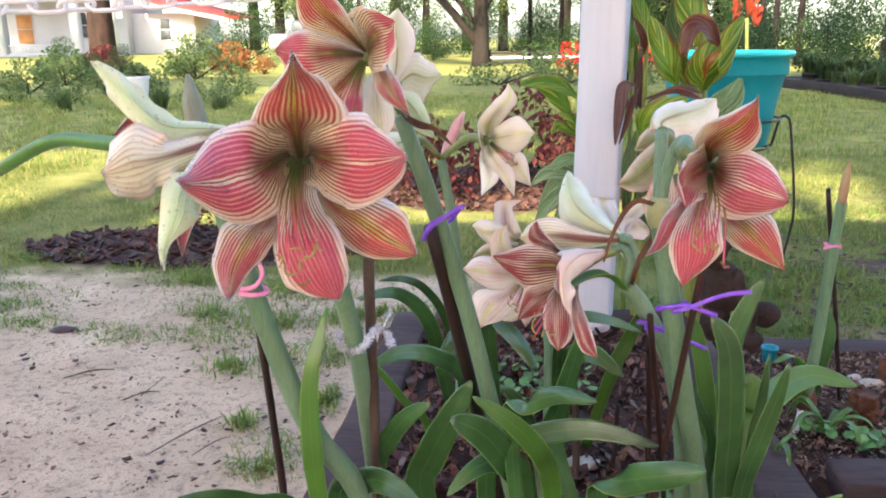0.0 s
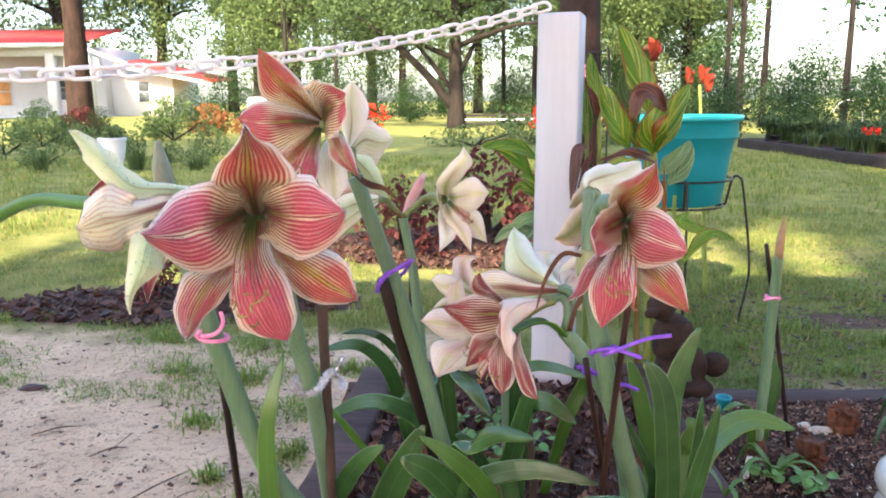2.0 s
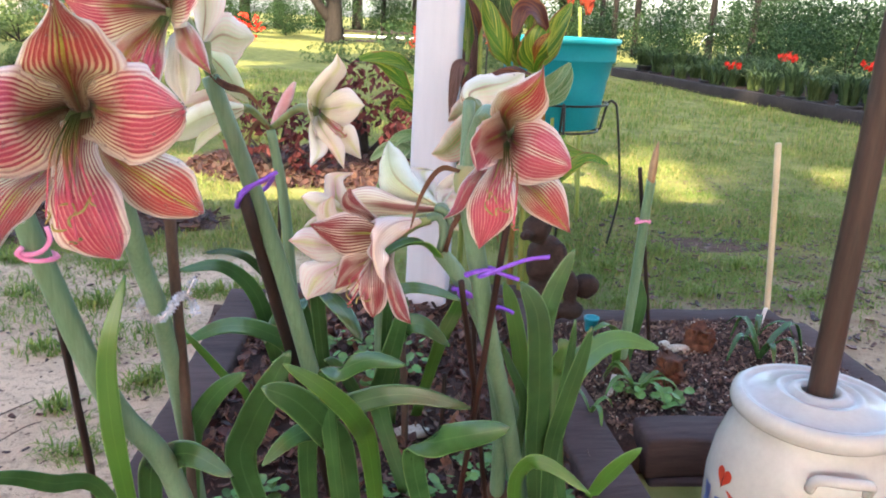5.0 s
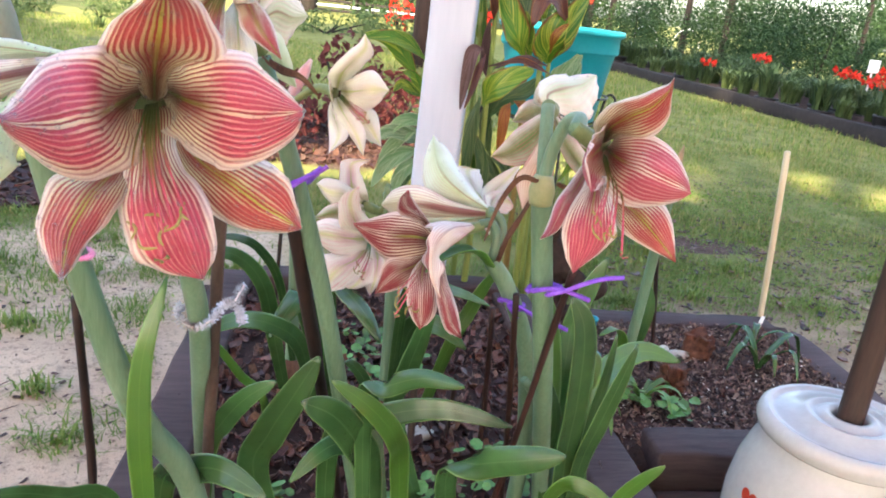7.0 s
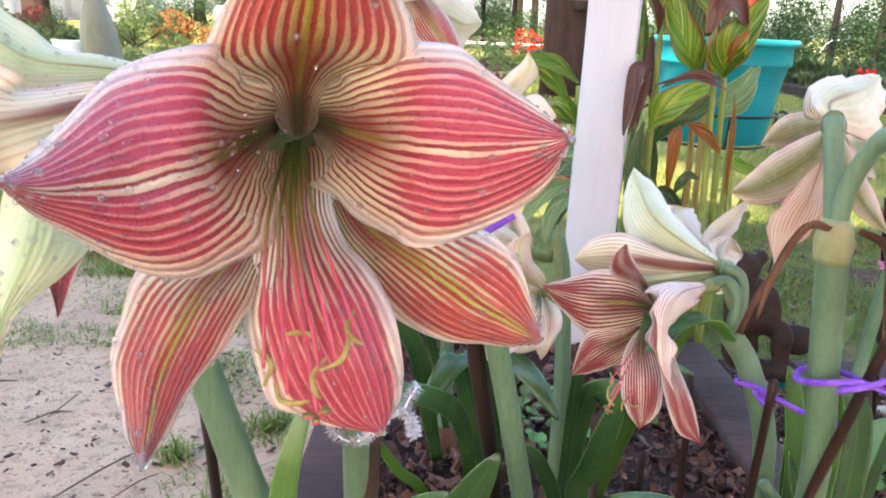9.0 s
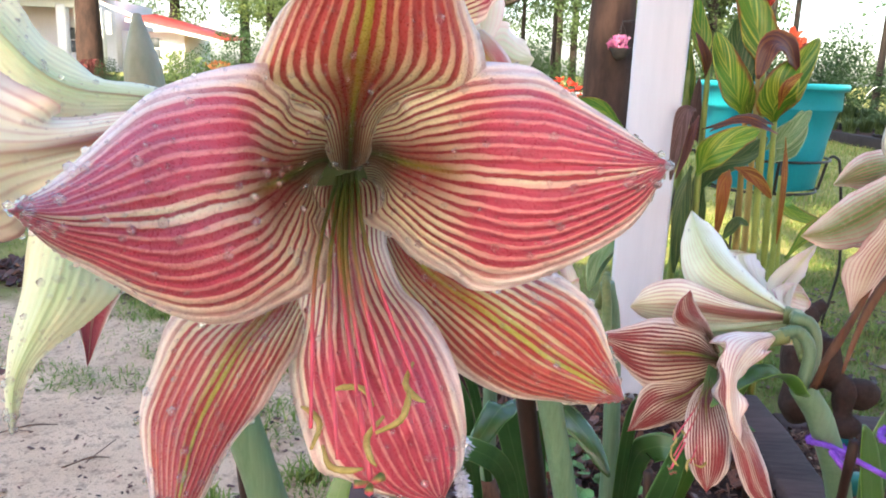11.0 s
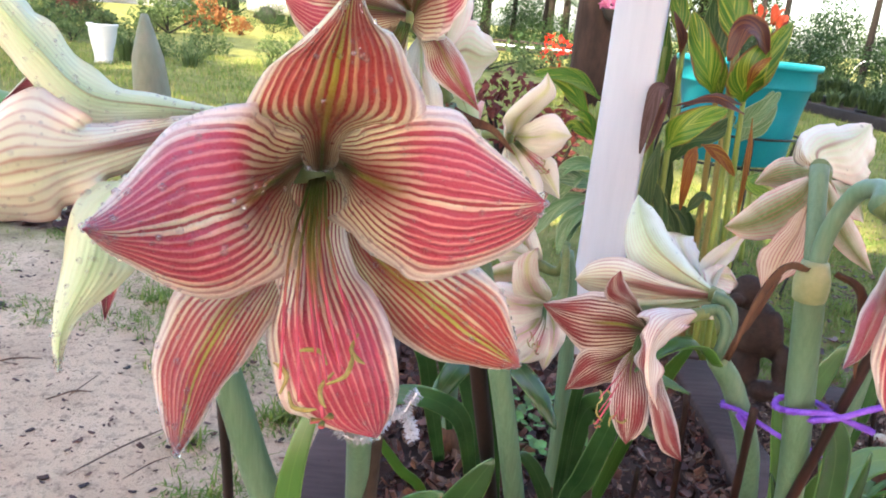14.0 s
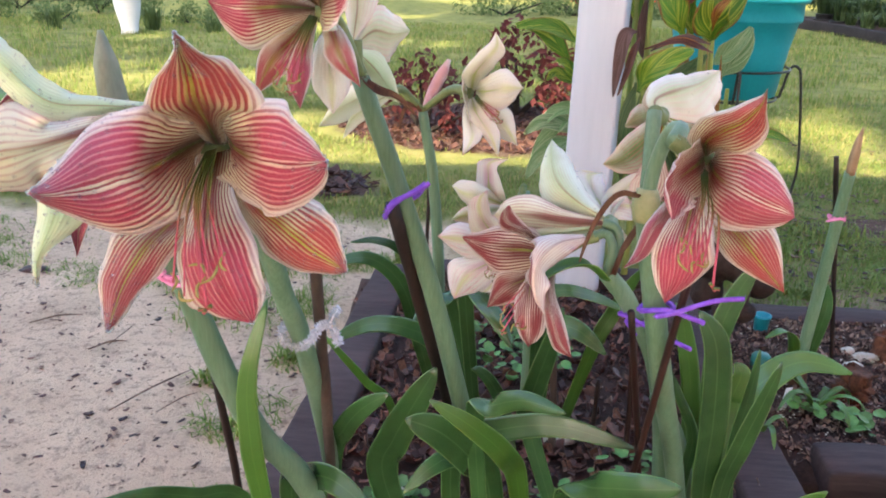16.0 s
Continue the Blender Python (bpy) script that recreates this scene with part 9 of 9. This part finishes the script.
hoop((6.80, 14.0, 0.38), 0.30, "pale grey arched hoop over the planting")
hoop((7.66, 14.0, 0.36), 0.34, "pale grey arched hoop over the planting")
tagp = block((0.12, 0.01, 0.12), Matrix.Translation((5.55, 6.45, 0.58)), 0.002)
block((0.015, 0.012, 0.40), Matrix.Translation((5.55, 6.46, 0.38)), 0.002, bm=tagp)
single("white_sign", tagp, TAG, (5.55, 6.45, 0.2), "small blank white sign among the pots", "sign")


# ---- house across the lawn ----
def wall_box(t, name, x0, x1, y0, y1, z0, z1, mat, label=""):
    return part(name, block((x1 - x0, y1 - y0, z1 - z0), Matrix.Translation(((x0 + x1) / 2, (y0 + y1) / 2, (z0 + z1) / 2)), 0.01, seg=1), mat, t, label)


def house():
    t = thing("house", (-20, 46, 0), "white wooden house with a red metal roof and porch", "house")
    wall_box(t, "wall", -30, -19.4, 46.2, 52, 0, 4.0, HOUSEWHITE)
    wall_box(t, "wall", -19.4, -15.7, 47.0, 52, 0, 2.35, HOUSEWHITE)
    # main roof, with a raking end towards the wing
    bm = bmesh.new()
    for dz in (0.0, -0.14):
        p = [(-30.4, 43.0, 4.05 + dz), (-19.6, 43.0, 4.05 + dz), (-17.0, 43.6, 3.05 + dz), (-16.9, 50.0, 3.05 + dz), (-19.4, 49.2, 5.3 + dz), (-30.4, 49.2, 5.3 + dz)]
        v = [bm.verts.new(q) for q in p]
        bm.faces.new((v[0], v[1], v[4], v[5]))
        if dz == 0.0:
            first = v
    for i, k in ((0, 1), (1, 4), (4, 5), (5, 0)):
        bm.faces.new((first[i], v[i], v[k], first[k]))
    part("roof", bm, REDROOF, t, "red metal roof")
    # wing roof falling away to the end
    bm = bmesh.new()
    p = [(-18.8, 46.2, 3.10), (-13.1, 46.2, 2.02), (-13.1, 51.0, 2.3), (-18.8, 51.0, 3.6)]
    top, low = [bm.verts.new(q) for q in p], [bm.verts.new((q[0], q[1], q[2] - 0.12)) for q in p]
    bm.faces.new(top)
    bm.faces.new(list(reversed(low)))
    for i in range(4):
        bm.faces.new((top[i], low[i], low[(i + 1) % 4], top[(i + 1) % 4]))
    part("roof", bm, REDROOF, t, "red metal roof")
    for a, b in (((-30.4, 42.94, 3.93), (-19.6, 42.94, 3.93)), ((-19.6, 42.94, 3.93), (-17.0, 43.54, 2.90)), ((-18.8, 46.12, 2.94), (-13.1, 46.12, 1.86))):
        a, b = Vector(a), Vector(b)
        d = b - a
        m = Matrix.Translation((a + b) / 2) @ d.to_track_quat("X", "Z").to_matrix().to_4x4()
        part("fascia", block((d.length, 0.06, 0.2), m, 0.005, seg=1), HOUSEWHITE, t)
    bm = bmesh.new()
    for y in (43.7, 43.9):
        bm.faces.new([bm.verts.new(q) for q in ((-20.6, y, 2.0), (-18.6, y, 2.0), (-18.6, y, 3.2), (-19.7, y, 3.7), (-20.6, y, 3.85))])
    part("porch_gable", bm, HOUSEWHITE, t)
    wall_box(t, "porch_floor", -30, -18.8, 43.4, 46.2, -0.1, 0.10, HOUSEWHITE)
    wall_box(t, "porch_beam", -30, -19.4, 43.45, 43.65, 3.35, 3.85, HOUSEWHITE)
    for x in (-25.4, -21.2, -19.2):
        wall_box(t, "porch_column", x - 0.24, x + 0.24, 43.4, 43.88, 0.1, 3.5, HOUSEWHITE)
    wall_box(t, "rail", -25.1, -21.5, 43.5, 43.58, 0.54, 0.62, HOUSEWHITE)
    wall_box(t, "rail", -25.1, -21.5, 43.5, 43.58, 0.12, 0.18, HOUSEWHITE)
    for i in range(22):
        wall_box(t, "baluster", -25.0 + i * 0.155, -24.94 + i * 0.155, 43.51, 43.57, 0.18, 0.54, HOUSEWHITE)
    for x0, x1, z0, z1, glass, y in ((-25.9, -25.0, 0.7, 2.3, AMBER, 46.2), (-22.3, -21.5, 1.0, 2.4, DARKGLASS, 46.2), (-17.75, -17.15, 0.85, 2.0, DARKGLASS, 47.0), (-29.0, -28.0, 0.9, 2.4, DARKGLASS, 46.2)):
        w = wall_box(t, "window", x0 - 0.1, x1 + 0.1, y - 0.05, y - 0.004, z0 - 0.1, z1 + 0.1, HOUSEWHITE)
        zm = (z0 + z1) / 2
        for za, zb in ((z0, zm - 0.03), (zm + 0.03, z1)):
            part("pane", block((x1 - x0, 0.03, zb - za), Matrix.Translation(((x0 + x1) / 2, y - 0.065, (za + zb) / 2)), 0.004, seg=1), glass, w)


house()


def urn(c):
    x, y, z = c
    t = thing("garden_urn", c, "white garden urn on a foot, planted with greenery", "urn")
    part("bowl", lathe([(0.085, 0), (0.09, 0.01), (0.085, 0.04), (0.09, 0.10), (0.115, 0.20), (0.13, 0.29), (0.135, 0.35), (0.15, 0.375), (0.145, 0.39), (0.12, 0.38), (0.09, 0.30)], c, 28), HOUSEWHITE, t)
    v, f = leaf_cloud(random.Random(3), [((0, 0, .43), (.14, .14, .10))], 220, 0.06)
    bm = bmesh.new()
    vs = [bm.verts.new(q + Vector(c)) for q in v]
    for q in f:
        bm.faces.new([vs[i] for i in q])
    part("foliage", bm, LIGHTLEAF, t)


urn((-3.32, 8.05, 0.0))
for k, (x, y, s) in enumerate(((-4.6, 9.0, .5), (-3.2, 9.4, .45), (-5.6, 9.6, .6), (-2.7, 9.0, .4), (-6.4, 9.2, .6), (-7.4, 10.0, .7), (-4.0, 10.2, .6), (-3.0, 10.6, .6), (-2.2, 10.8, .5), (-5.0, 11.0, .7), (-6.4, 11.5, .8), (-8.0, 12, .8), (-1.9, 11.6, .6))):
    place(shrub_a, x, y, s * 0.75, k * 1.3)
g = clump((-3.3, 8.6, -0.19), 46, 0.34, 0.010, LIGHTLEAF, 70, "grassy clump at the edge of the border")
for x, y, s in ((-4.3, 8.4, 1), (-2.6, 8.5, .8), (-5.3, 8.5, 1.1), (-6.5, 8.6, 1.0), (-1.9, 9.2, .7)):
    place(g, x, y, s, s * 9, -0.19)


def far_fence():
    t = thing("rail_fence", (1.5, 21.5, 0), "low white and dark rail fence at the yard's end", "fence")
    for x in (0.9, 2.2, 3.5, 4.8):
        part("post", block((0.10, 0.10, 0.42), Matrix.Translation((x, 21.5, 0.21)), 0.01, seg=1), DARKWOOD, t)
    for z, m in ((0.10, DARKWOOD), (0.22, WHITEPAINT), (0.34, DARKWOOD)):
        part("rail", block((4.3, 0.05, 0.06), Matrix.Translation((2.85, 21.42, z)), 0.008, seg=1), m, t)


far_fence()


def parked_car(c):
    x, y = c
    t = thing("car", (x, y, 0), "silver car parked beyond the border", "car")
    silver = surf("silver_paint", (0.36, 0.38, 0.40), (0.44, 0.46, 0.48), 4, 0.25, 30, 0.02, metal=0.6)
    part("body", block((4.3, 1.7, 0.62), Matrix.Translation((x, y, 0.66)), 0.18, seg=4), silver, t)
    part("cabin", block((2.2, 1.5, 0.55), Matrix.Translation((x - 0.2, y, 1.18)), 0.2, seg=4), DARKGLASS, t, "dark glazed cabin")
    for dx in (-1.35, 1.35):
        for dy in (-0.8, 0.8):
            wh = part("wheel", sweep([(x + dx, y + dy - 0.1, 0.32), (x + dx, y + dy + 0.1, 0.32)], [0.32, 0.32], 4, 20), BLACKPOT, t)


parked_car((-4.9, 30.0))


# ---- unseen roof and trees, added behind the camera to shade beds and lawn ----
def shade_roof():
    # posts and roof stand out of view, added only to cut the sun
    t = thing("carport", (0, -3.6, 0), "unseen roof added behind the viewpoint to shade the beds", "carport", kind="structure")
    for x in (-12, -6, 0, 6, 12):
        part("post", block((0.1, 0.1, 3.16), Matrix.Translation((x, -5.8, 1.58)), 0.01, seg=1), HOUSEWHITE, t)
    part("roof", block((27, 5.0, 0.2), Matrix.Translation((0, -3.5, 3.25)), 0.02, seg=1), REDROOF, t)


shade_roof()
# crowns added out of view; their heights set where the lawn falls dark
shade = tree((1.0, -8.4, 0), 16.5, 0.3, [((0, 0, 11.9), (2.6, 1.8, 1.1)), ((-2.4, 0, 11.6), (1.6, 1.6, .9)), ((2.4, 0, 11.9), (1.8, 1.6, 1.0)), ((0.6, 0, 14.0), (2.6, 2.0, 1.3)), ((-1.2, 0, 16.2), (2.4, 2.0, 1.2)), ((1.4, 0, 17.6), (2.2, 2.0, 1.0))], 5200, 0.45, OAKLEAF, BARK, "large unseen tree added behind the viewpoint to shade the lawn", 80)
for x, y, s in ((-13.5, -8.6, 1.12), (-6.0, -8.2, 1.12), (-2.6, -9.4, 1.1), (4.6, -9.2, 1.06), (8.0, -8.4, 1.02), (15, -9.0, 1.1)):
    place(shade, x, y, s, math.pi if x > 6 else 0.0)


# ---- odds and ends on the lawn ----
def hanging_basket(c):
    x, y, z = c
    t = thing("hanging_basket", (x, y, z), "small hanging basket of pink flowers on a dark bracket", "hanging basket")
    part("basket", lathe([(0.03, -0.10), (0.07, -0.07), (0.10, 0.0), (0.105, 0.01), (0.09, 0.0)], c, 18), DARKWOOD, t)
    part("bracket", sweep([(x + 0.22, y, z - 1.0), (x + 0.22, y, z + 0.20), (x + 0.16, y, z + 0.27), (x, y, z + 0.26)], [0.010, 0.010], 20, 6), WIRE, t)
    for k in range(3):
        a = k * 2.094
        part("wire", sweep([(x + 0.1 * math.cos(a), y + 0.1 * math.sin(a), z), (x, y, z + 0.26)], [0.003, 0.003], 4, 5), WIRE, t)
    bm = bmesh.new()
    v, f = leaf_cloud(random.Random(8), [((0, 0, .06), (.13, .12, .07))], 170, 0.06)
    vs = [bm.verts.new(q + Vector(c)) for q in v]
    for q in f:
        bm.faces.new([vs[i] for i in q])
    part("blossom", bm, foliage("pink_blossom", (0.62, 0.14, 0.34), (0.78, 0.40, 0.54)), t)


hanging_basket((1.70, 7.95, 0.96))
